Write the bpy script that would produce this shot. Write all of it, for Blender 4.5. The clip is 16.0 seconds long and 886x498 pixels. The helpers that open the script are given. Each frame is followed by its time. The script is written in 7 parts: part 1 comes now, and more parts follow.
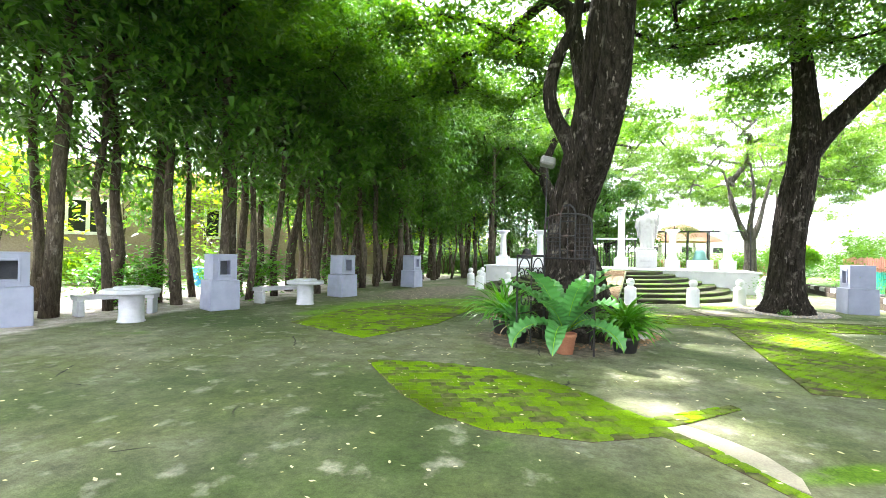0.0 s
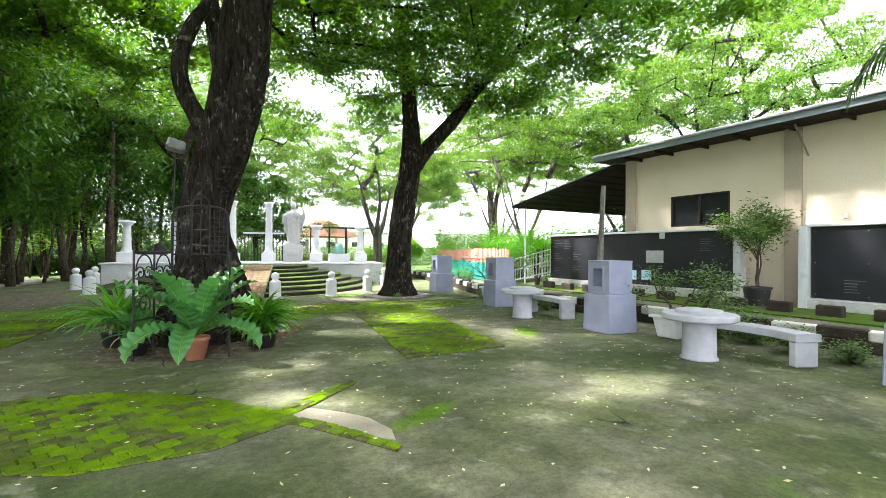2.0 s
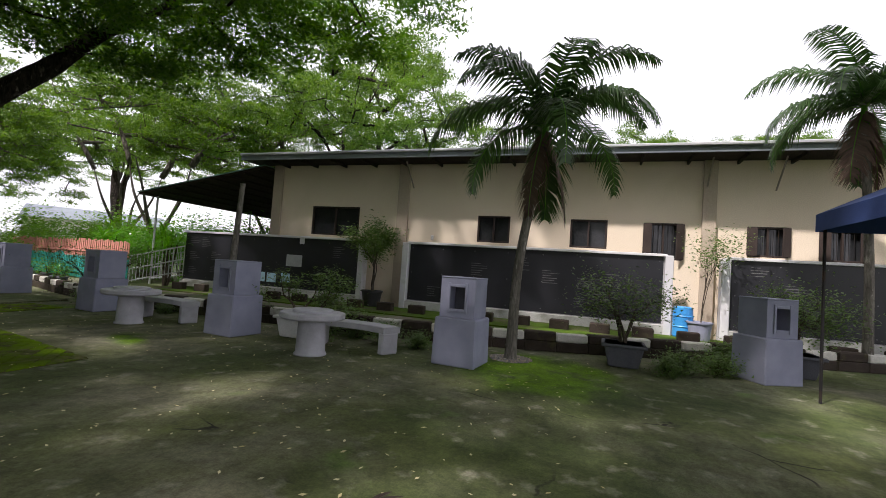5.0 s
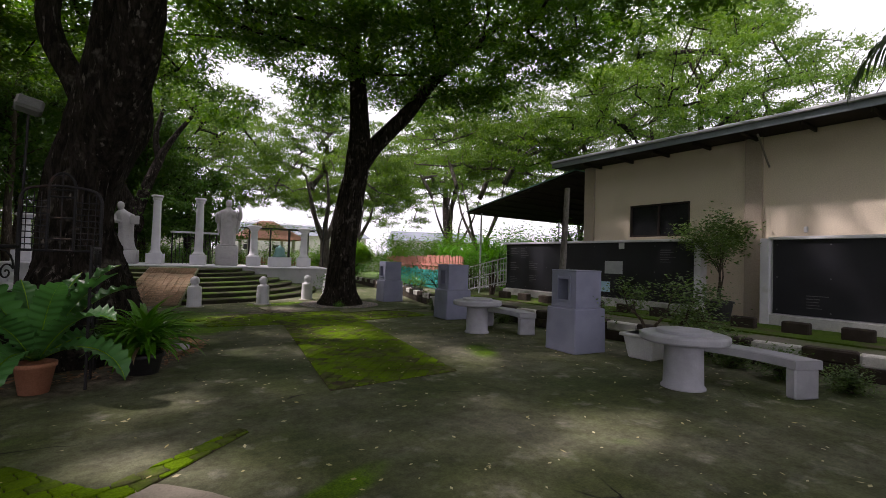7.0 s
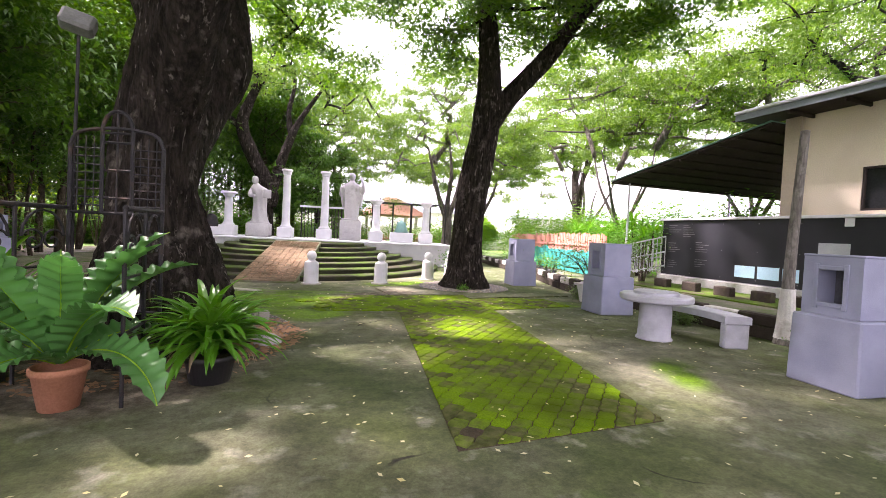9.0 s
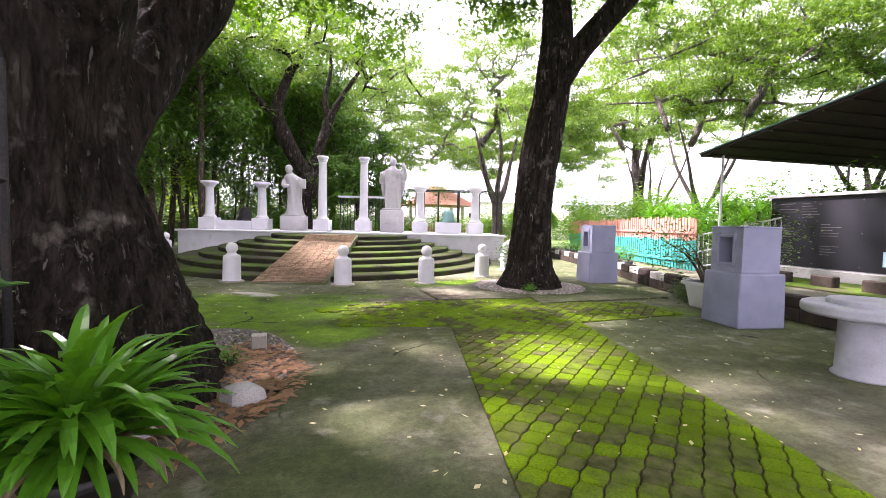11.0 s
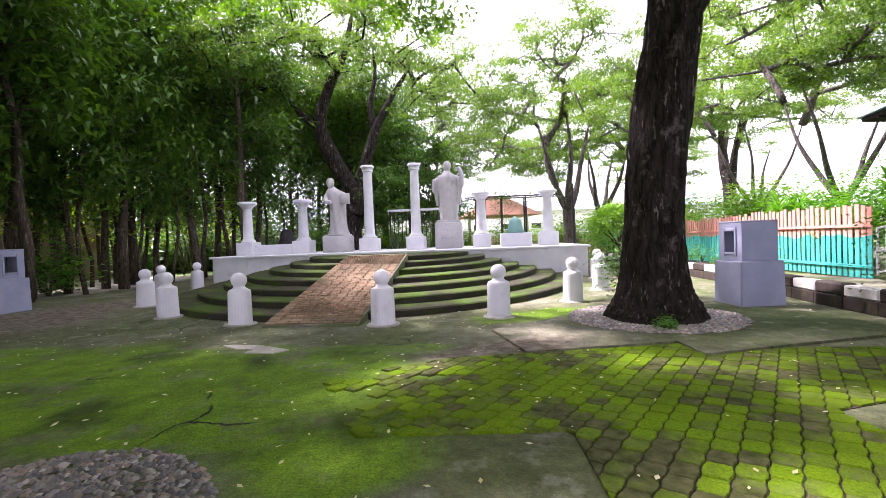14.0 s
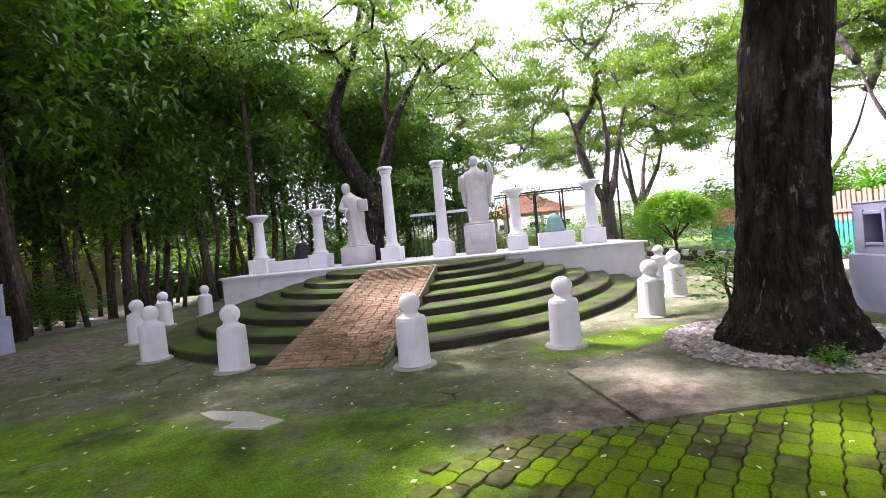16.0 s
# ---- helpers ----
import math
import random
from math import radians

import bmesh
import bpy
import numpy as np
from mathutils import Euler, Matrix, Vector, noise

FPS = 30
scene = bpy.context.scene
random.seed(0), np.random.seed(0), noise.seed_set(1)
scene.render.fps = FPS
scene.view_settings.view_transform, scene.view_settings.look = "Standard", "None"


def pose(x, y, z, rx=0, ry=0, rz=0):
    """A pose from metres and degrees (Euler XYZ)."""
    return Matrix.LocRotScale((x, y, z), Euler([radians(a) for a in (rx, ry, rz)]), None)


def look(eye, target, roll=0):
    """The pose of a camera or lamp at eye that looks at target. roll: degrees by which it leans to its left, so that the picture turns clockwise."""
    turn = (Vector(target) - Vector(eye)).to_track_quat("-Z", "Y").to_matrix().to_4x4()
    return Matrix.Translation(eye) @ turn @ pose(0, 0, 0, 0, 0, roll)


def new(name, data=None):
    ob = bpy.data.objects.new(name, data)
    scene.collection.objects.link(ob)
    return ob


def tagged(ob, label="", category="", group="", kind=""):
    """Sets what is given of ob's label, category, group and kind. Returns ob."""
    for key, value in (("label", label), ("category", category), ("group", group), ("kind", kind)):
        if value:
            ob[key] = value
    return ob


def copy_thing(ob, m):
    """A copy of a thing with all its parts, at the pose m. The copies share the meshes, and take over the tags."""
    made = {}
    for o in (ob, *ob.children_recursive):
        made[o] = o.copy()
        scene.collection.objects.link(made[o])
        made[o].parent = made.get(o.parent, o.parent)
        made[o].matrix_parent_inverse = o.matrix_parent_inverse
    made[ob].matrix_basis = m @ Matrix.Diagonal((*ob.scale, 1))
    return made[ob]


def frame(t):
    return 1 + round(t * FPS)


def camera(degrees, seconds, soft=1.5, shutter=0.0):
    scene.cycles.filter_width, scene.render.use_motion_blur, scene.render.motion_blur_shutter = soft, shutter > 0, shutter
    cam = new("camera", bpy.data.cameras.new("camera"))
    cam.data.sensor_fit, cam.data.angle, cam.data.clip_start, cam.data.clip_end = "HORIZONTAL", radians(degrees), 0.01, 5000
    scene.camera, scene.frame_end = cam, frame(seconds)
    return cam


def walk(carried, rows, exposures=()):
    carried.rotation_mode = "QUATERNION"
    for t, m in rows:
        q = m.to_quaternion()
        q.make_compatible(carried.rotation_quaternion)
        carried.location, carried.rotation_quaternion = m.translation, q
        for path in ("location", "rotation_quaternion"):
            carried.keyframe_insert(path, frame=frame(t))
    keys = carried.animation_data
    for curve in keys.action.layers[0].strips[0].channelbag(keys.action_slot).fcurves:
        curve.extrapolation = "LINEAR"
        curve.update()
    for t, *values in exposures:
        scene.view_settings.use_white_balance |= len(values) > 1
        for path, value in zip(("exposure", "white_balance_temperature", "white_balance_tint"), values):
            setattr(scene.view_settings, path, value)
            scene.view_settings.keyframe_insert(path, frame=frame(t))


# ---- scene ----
LENS = 88.80
PATH = [
    (0, (-2.318, -2.012, 1.719), (-3.231, 1.883, 1.757), 1.07),
    (0.5, (-2.268, -1.97, 1.738), (-2.425, 2.027, 1.76), 0.48),
    (1, (-2.236, -1.953, 1.756), (-1.629, 2.001, 1.758), 0.11),
    (1.5, (-2.176, -2.023, 1.769), (-0.889, 1.764, 1.773), 0.32),
    (2, (-2.07, -2.015, 1.741), (-0.139, 1.488, 1.768), 0.45),
    (2.5, (-2.007, -2.191, 1.764), (0.571, 0.866, 1.796), 1.03),
    (3, (-2.012, -2.287, 1.782), (1.118, 0.203, 1.8), 1.43),
    (3.5, (-1.987, -2.391, 1.753), (1.491, -0.415, 1.755), 1.83),
    (3.7, (-1.937, -2.404, 1.773), (1.643, -0.62, 1.762), 1.90),
    (5.8, (-1.631, -2.105, 1.659), (2.155, -0.83, 1.868), 4.18),
    (6, (-1.608, -1.908, 1.679), (2.068, -0.351, 1.93), 4.12),
    (6.5, (-1.47, -1.489, 1.662), (1.612, 1.054, 1.843), 1.76),
    (7, (-1.151, -0.801, 1.683), (1.117, 2.492, 1.786), 1.74),
    (7.5, (-0.949, -0.133, 1.624), (0.945, 3.389, 1.548), -1.52),
    (8, (-0.707, 0.399, 1.625), (0.991, 4.011, 1.363), -1.56),
    (8.5, (-0.458, 1.003, 1.626), (1.05, 4.703, 1.42), 1.09),
    (9, (-0.302, 1.654, 1.598), (1.041, 5.42, 1.472), 2.68),
    (9.5, (-0.1, 2.275, 1.491), (1.094, 6.089, 1.323), 2.06),
    (9.7, (-0.056, 2.513, 1.449), (1.079, 6.345, 1.292), 1.98),
    (11.8, (0.404, 5.038, 1.55), (1.247, 8.94, 1.299), -0.07),
    (12, (0.432, 5.211, 1.556), (1.228, 9.125, 1.335), -0.52),
    (12.5, (0.546, 5.742, 1.516), (1.223, 9.683, 1.426), -0.21),
    (13, (0.595, 6.356, 1.501), (1.157, 10.316, 1.426), -0.84),
    (13.5, (0.628, 6.902, 1.467), (1.109, 10.873, 1.407), -1.47),
    (14, (0.727, 7.411, 1.428), (1.174, 11.385, 1.347), -2.07),
    (14.5, (0.725, 7.888, 1.445), (1.131, 11.866, 1.345), -2.45),
    (15, (0.717, 8.389, 1.471), (1.125, 12.367, 1.41), -2.44),
    (15.5, (0.74, 8.831, 1.503), (1.108, 12.813, 1.553), -2.69),
    (16, (0.675, 9.346, 1.546), (0.919, 13.338, 1.5), -5.42),
]
ROWS = [(t, look(e, g, r)) for t, e, g, r in PATH]
cam = camera(LENS, 16.0, soft=0.75)
EXPOSURES = [(0.0, 3.31, 6100, 12), (1.5, 2.63, 6220, 12), (2.5, 2.33, 6120, 16), (3.7, 1.47, 6220, 20), (5.8, 0.0, 6450, 22), (6.5, -0.05, 6400, 25), (7.0, 0.25, 6400, 29), (7.6, 1.01, 6500, 33), (8.3, 2.07, 6450, 35), (9.0, 2.36, 6450, 37), (12.0, 2.35, 6130, 39), (14.0, 2.09, 6030, 39), (16.0, 2.06, 6030, 38)]
walk(cam, ROWS, EXPOSURES)

# ---------------------------------------------------------------- world and sun
SUN_DIR = Vector((-0.45, 0.33, 0.80)).normalized()
world = bpy.data.worlds.new("world")
scene.world = world
world.use_nodes = True
wn = world.node_tree.nodes
wl = world.node_tree.links
wn.clear()
w_out = wn.new("ShaderNodeOutputWorld")
w_bg = wn.new("ShaderNodeBackground")
w_sky = wn.new("ShaderNodeTexSky")
w_sky.sky_type = "NISHITA"
w_sky.sun_disc = False
w_sky.sun_elevation = math.asin(SUN_DIR.z)
w_sky.sun_rotation = math.atan2(SUN_DIR.x, SUN_DIR.y)
w_sky.air_density = 1.0
w_sky.dust_density = 6.0
w_sky.ozone_density = 1.0
w_mix = wn.new("ShaderNodeMix")
w_mix.data_type = "RGBA"
w_mix.inputs[0].default_value = 0.72
w_mix.inputs[7].default_value = (27.0, 27.3, 27.8, 1)
wl.new(w_sky.outputs[0], w_mix.inputs[6])
wl.new(w_mix.outputs[2], w_bg.inputs[0])
w_bg.inputs[1].default_value = 0.051
wl.new(w_bg.outputs[0], w_out.inputs[0])
sun = new("sun", bpy.data.lights.new("sun", "SUN"))
sun.data.energy = 5.0
sun.data.angle = radians(2.2)
sun.data.color = (1.0, 0.95, 0.86)
sun.matrix_world = look(SUN_DIR * 60, (0, 0, 0))


# ---------------------------------------------------------------- materials
def ramp_mix(nt, fac, a, b):
    m = nt.nodes.new("ShaderNodeMix")
    m.data_type = "RGBA"
    if fac is not None:
        nt.links.new(fac, m.inputs[0])
    for sock, val in ((m.inputs[6], a), (m.inputs[7], b)):
        if isinstance(val, tuple):
            sock.default_value = (*val, 1)
        else:
            nt.links.new(val, sock)
    return m.outputs[2]


def noise_fac(nt, scale, lo, hi, detail=4.0, coord=None, rough=0.55):
    n = nt.nodes.new("ShaderNodeTexNoise")
    n.inputs["Scale"].default_value = scale
    n.inputs["Detail"].default_value = detail
    n.inputs["Roughness"].default_value = rough
    if coord is not None:
        nt.links.new(coord, n.inputs["Vector"])
    r = nt.nodes.new("ShaderNodeMapRange")
    r.inputs[1].default_value, r.inputs[2].default_value = lo, hi
    nt.links.new(n.outputs["Fac"], r.inputs[0])
    return r.outputs[0]


def calc(nt, op, a, b=None):
    m = nt.nodes.new("ShaderNodeMath")
    m.operation = op
    for k, val in enumerate((a, b)):
        if val is None:
            continue
        if isinstance(val, (int, float)):
            m.inputs[k].default_value = val
        else:
            nt.links.new(val, m.inputs[k])
    return m.outputs[0]


def start_mat(name):
    m = bpy.data.materials.new(name)
    m.use_nodes = True
    nt = m.node_tree
    b = nt.nodes["Principled BSDF"]
    g = nt.nodes.new("ShaderNodeNewGeometry")
    return m, nt, b, g.outputs["Position"]


def bump(nt, b, height, strength, dist=0.02):
    n = nt.nodes.new("ShaderNodeBump")
    n.inputs["Strength"].default_value = strength
    n.inputs["Distance"].default_value = dist
    nt.links.new(height, n.inputs["Height"])
    nt.links.new(n.outputs[0], b.inputs["Normal"])


def surface(name, base, second, stain=None, scale=3.0, fine=40.0, rough=0.8, metal=0.0, bumps=0.3, stain_lo=0.55, stain_hi=0.75, stain_scale=1.2, vary=0.0, bdist=0.01, grainy=0.4):
    """Two tones by a coarse noise, fine grain, and blots of a third tone."""
    m, nt, b, pos = start_mat(name)
    col = ramp_mix(nt, noise_fac(nt, scale, 0.35, 0.68, coord=pos), base, second)
    grain = noise_fac(nt, fine, 0.3, 0.7, 3, coord=pos)
    dark = ramp_mix(nt, grain, tuple(c * 0.72 for c in base), tuple(min(1, c * 1.12) for c in second))
    mid = nt.nodes.new("ShaderNodeMix")
    mid.data_type = "RGBA"
    mid.inputs[0].default_value = grainy
    nt.links.new(col, mid.inputs[6])
    nt.links.new(dark, mid.inputs[7])
    col = mid.outputs[2]
    if stain:
        col = ramp_mix(nt, noise_fac(nt, stain_scale, stain_lo, stain_hi, 6, coord=pos), col, stain)
    if vary:
        oi = nt.nodes.new("ShaderNodeObjectInfo")
        hs = nt.nodes.new("ShaderNodeHueSaturation")
        r = nt.nodes.new("ShaderNodeMapRange")
        r.inputs[3].default_value, r.inputs[4].default_value = 1 - vary, 1 + vary
        nt.links.new(oi.outputs["Random"], r.inputs[0])
        nt.links.new(r.outputs[0], hs.inputs["Value"])
        nt.links.new(col, hs.inputs["Color"])
        col = hs.outputs[0]
    nt.links.new(col, b.inputs["Base Color"])
    b.inputs["Roughness"].default_value = rough
    b.inputs["Specular IOR Level"].default_value = 0.22 if rough > 0.55 else 0.5
    b.inputs["Metallic"].default_value = metal
    if bumps:
        bump(nt, b, grain, bumps, bdist)
    return m


def leaf_mat(name, dark, light, trans=0.4, rough=0.45):
    m, nt, b, pos = start_mat(name)
    g = nt.nodes.new("ShaderNodeNewGeometry")
    col = ramp_mix(nt, g.outputs["Random Per Island"], dark, light)
    col = ramp_mix(nt, noise_fac(nt, 0.45, 0.35, 0.7, 3, coord=pos), col, tuple((a + c) / 2 for a, c in zip(dark, light)))
    nt.links.new(col, b.inputs["Base Color"])
    b.inputs["Roughness"].default_value = rough
    t = nt.nodes.new("ShaderNodeBsdfTranslucent")
    hs = nt.nodes.new("ShaderNodeHueSaturation")
    hs.inputs["Hue"].default_value = 0.49
    hs.inputs["Saturation"].default_value = 1.1
    hs.inputs["Value"].default_value = 1.6
    nt.links.new(col, hs.inputs["Color"])
    nt.links.new(hs.outputs[0], t.inputs["Color"])
    mix = nt.nodes.new("ShaderNodeMixShader")
    mix.inputs[0].default_value = trans
    nt.links.new(b.outputs[0], mix.inputs[1])
    nt.links.new(t.outputs[0], mix.inputs[2])
    nt.links.new(mix.outputs[0], nt.nodes["Material Output"].inputs["Surface"])
    return m


def bark_mat(name, dark, light, pale, scale=9.0, strength=1.0):
    m, nt, b, pos = start_mat(name)
    mp = nt.nodes.new("ShaderNodeMapping")
    mp.inputs["Scale"].default_value = (1, 1, 0.22)
    nt.links.new(pos, mp.inputs[0])
    f1 = noise_fac(nt, scale, 0.4, 0.62, 8, coord=mp.outputs[0], rough=0.7)
    f2 = noise_fac(nt, scale * 0.35, 0.60, 0.74, 5, coord=pos)
    v = nt.nodes.new("ShaderNodeTexVoronoi")
    v.feature = "DISTANCE_TO_EDGE"
    v.inputs["Scale"].default_value = scale * 1.4
    nt.links.new(mp.outputs[0], v.inputs["Vector"])
    crack = nt.nodes.new("ShaderNodeMapRange")
    crack.inputs[1].default_value, crack.inputs[2].default_value = 0.0, 0.14
    nt.links.new(v.outputs["Distance"], crack.inputs[0])
    col = ramp_mix(nt, f1, dark, light)
    col = ramp_mix(nt, f2, col, pale)
    groove = calc(nt, "ADD", calc(nt, "MULTIPLY", crack.outputs[0], 0.4), 0.6)
    col = ramp_mix(nt, groove, tuple(c * 0.4 for c in dark), col)
    flake = noise_fac(nt, scale * 1.1, 0.61, 0.66, 6, coord=mp.outputs[0], rough=0.65)
    col = ramp_mix(nt, flake, col, tuple(min(0.5, c * 1.15) for c in pale))
    nt.links.new(col, b.inputs["Base Color"])
    b.inputs["Roughness"].default_value = 0.92
    b.inputs["Specular IOR Level"].default_value = 0.12
    bump(nt, b, calc(nt, "ADD", calc(nt, "MULTIPLY", crack.outputs[0], 0.3), calc(nt, "ADD", f1, flake)), strength, 0.035)
    return m


def spot(nt, pos, cx, cy, rx, ry, edge=0.35, warp=0.5, wscale=0.9, turn=0.0):
    """A blot with a ragged rim: 1 inside, 0 outside."""
    mp = nt.nodes.new("ShaderNodeMapping")
    mp.vector_type = "TEXTURE"
    mp.inputs["Location"].default_value = (cx, cy, 0)
    mp.inputs["Rotation"].default_value = (0, 0, radians(turn))
    mp.inputs["Scale"].default_value = (rx, ry, 1)
    nt.links.new(pos, mp.inputs[0])
    ln = nt.nodes.new("ShaderNodeVectorMath")
    ln.operation = "LENGTH"
    nt.links.new(mp.outputs[0], ln.inputs[0])
    d = calc(nt, "ADD", ln.outputs["Value"], calc(nt, "MULTIPLY", noise_fac(nt, wscale, 0.2, 0.8, 6, coord=pos), warp))
    r = nt.nodes.new("ShaderNodeMapRange")
    r.interpolation_type = "SMOOTHSTEP"
    r.inputs[1].default_value, r.inputs[2].default_value = 1.0 + warp * 0.5, 1.0 + warp * 0.5 - edge
    nt.links.new(d, r.inputs[0])
    return r.outputs[0]


def ground_mat():
    m, nt, b, pos = start_mat("mossy_concrete")
    conc = ramp_mix(nt, noise_fac(nt, 1.6, 0.35, 0.65, 6, coord=pos), (0.100, 0.103, 0.062), (0.172, 0.168, 0.115))
    conc = ramp_mix(nt, noise_fac(nt, 0.55, 0.38, 0.62, 5, coord=pos), conc, (0.082, 0.098, 0.034))
    conc = ramp_mix(nt, noise_fac(nt, 0.23, 0.46, 0.66, 5, coord=pos), conc, (0.042, 0.066, 0.016))
    conc = ramp_mix(nt, noise_fac(nt, 2.7, 0.58, 0.74, 7, coord=pos), conc, (0.235, 0.225, 0.175))
    fine = noise_fac(nt, 55, 0.3, 0.7, 4, coord=pos)
    moss = ramp_mix(nt, fine, (0.050, 0.118, 0.001), (0.142, 0.262, 0.002))
    moss = ramp_mix(nt, noise_fac(nt, 0.7, 0.52, 0.66, 7, coord=pos), moss, (0.034, 0.066, 0.002))
    blots = None
    for args in MOSS_SPOTS:
        s = spot(nt, pos, *args)
        blots = s if blots is None else calc(nt, "MAXIMUM", blots, s)
    blots = calc(nt, "MULTIPLY", blots, noise_fac(nt, 1.3, 0.33, 0.47, 8, coord=pos, rough=0.65))
    col = ramp_mix(nt, blots, conc, moss)
    col = ramp_mix(nt, calc(nt, "MULTIPLY", noise_fac(nt, 0.8, 0.64, 0.76, 8, coord=pos), 0.7), col, (0.07, 0.15, 0.008))
    earth = None
    for args in EARTH_SPOTS:
        s = spot(nt, pos, *args)
        earth = s if earth is None else calc(nt, "MAXIMUM", earth, s)
    soil = ramp_mix(nt, noise_fac(nt, 6, 0.4, 0.6, 6, coord=pos), (0.080, 0.066, 0.044), (0.165, 0.142, 0.105))
    col = ramp_mix(nt, earth, col, soil)
    grove = spot(nt, pos, -22.5, 16, 11.5, 26, 0.06, 0.12, 0.7)
    grove = calc(nt, "MAXIMUM", grove, spot(nt, pos, -13.2, 27.0, 4.3, 9.0, 0.15, 0.3, 0.8, -12))
    dust = ramp_mix(nt, noise_fac(nt, 2.0, 0.4, 0.62, 6, coord=pos), (0.28, 0.245, 0.215), (0.42, 0.375, 0.35))
    col = ramp_mix(nt, grove, col, dust)
    lawn = calc(nt, "MAXIMUM", spot(nt, pos, 0, 150, 400, 118, 0.02, 0.04, 0.3), spot(nt, pos, 0, -150, 400, 118, 0.02, 0.04, 0.3))
    col = ramp_mix(nt, lawn, col, ramp_mix(nt, fine, (0.06, 0.12, 0.02), (0.13, 0.22, 0.05)))
    warp = nt.nodes.new("ShaderNodeTexNoise")
    warp.inputs["Scale"].default_value = 1.1
    warp.inputs["Detail"].default_value = 6
    nt.links.new(pos, warp.inputs["Vector"])
    bent = nt.nodes.new("ShaderNodeMix")
    bent.data_type = "VECTOR"
    bent.inputs[0].default_value = 0.35
    nt.links.new(pos, bent.inputs[4])
    nt.links.new(warp.outputs["Color"], bent.inputs[5])
    cells = nt.nodes.new("ShaderNodeTexVoronoi")
    cells.feature = "DISTANCE_TO_EDGE"
    cells.inputs["Scale"].default_value = 0.55
    nt.links.new(bent.outputs[1], cells.inputs["Vector"])
    line = nt.nodes.new("ShaderNodeMapRange")
    line.inputs[1].default_value, line.inputs[2].default_value = 0.006, 0.002
    nt.links.new(cells.outputs["Distance"], line.inputs[0])
    crack = calc(nt, "MULTIPLY", line.outputs[0], noise_fac(nt, 0.6, 0.56, 0.62, 3, coord=pos))
    col = ramp_mix(nt, crack, col, (0.018, 0.017, 0.012))
    for scale, lo, amount in ((3.6, 0.66, 1.0), (17.0, 0.76, 1.0), (48.0, 0.84, 1.0)):
        mul = nt.nodes.new("ShaderNodeMix")
        mul.data_type = "RGBA"
        mul.blend_type = "MULTIPLY"
        mul.inputs[0].default_value = amount
        nt.links.new(col, mul.inputs[6])
        nt.links.new(ramp_mix(nt, noise_fac(nt, scale, 0.34, 0.62, 8, coord=pos, rough=0.7), (lo, lo, lo), (1.18, 1.18, 1.18)), mul.inputs[7])
        col = mul.outputs[2]
    nt.links.new(col, b.inputs["Base Color"])
    b.inputs["Roughness"].default_value = 0.92
    b.inputs["Specular IOR Level"].default_value = 0.25
    bump(nt, b, calc(nt, "ADD", fine, noise_fac(nt, 5, 0.3, 0.7, 5, coord=pos)), 0.35, 0.012)
    return m


def paver_mat():
    m, nt, b, pos = start_mat("mossy_paver")
    oi = nt.nodes.new("ShaderNodeObjectInfo")
    g = nt.nodes.new("ShaderNodeNewGeometry")
    rnd = calc(nt, "FRACT", calc(nt, "ADD", oi.outputs["Random"], g.outputs["Random Per Island"]))
    fine = noise_fac(nt, 60, 0.3, 0.7, 4, coord=pos)
    moss = ramp_mix(nt, fine, (0.082, 0.158, 0.001), (0.165, 0.280, 0.002))
    moss = ramp_mix(nt, noise_fac(nt, 0.6, 0.46, 0.66, 7, coord=pos), moss, (0.055, 0.088, 0.003))
    stone = ramp_mix(nt, noise_fac(nt, 9, 0.35, 0.65, 5, coord=pos), (0.045, 0.052, 0.016), (0.105, 0.108, 0.045))
    cover = calc(nt, "ADD", noise_fac(nt, 0.75, 0.38, 0.60, 6, coord=pos), calc(nt, "MULTIPLY", calc(nt, "SUBTRACT", rnd, 0.38), 1.5))
    cover = calc(nt, "ADD", cover, calc(nt, "MULTIPLY", calc(nt, "SUBTRACT", noise_fac(nt, 8, 0.3, 0.7, 6, coord=pos), 0.5), 0.6))
    cl = nt.nodes.new("ShaderNodeClamp")
    nt.links.new(cover, cl.inputs[0])
    col = ramp_mix(nt, cl.outputs[0], stone, moss)
    nt.links.new(col, b.inputs["Base Color"])
    b.inputs["Roughness"].default_value = 0.95
    b.inputs["Specular IOR Level"].default_value = 0.08
    bump(nt, b, fine, 0.5, 0.01)
    return m


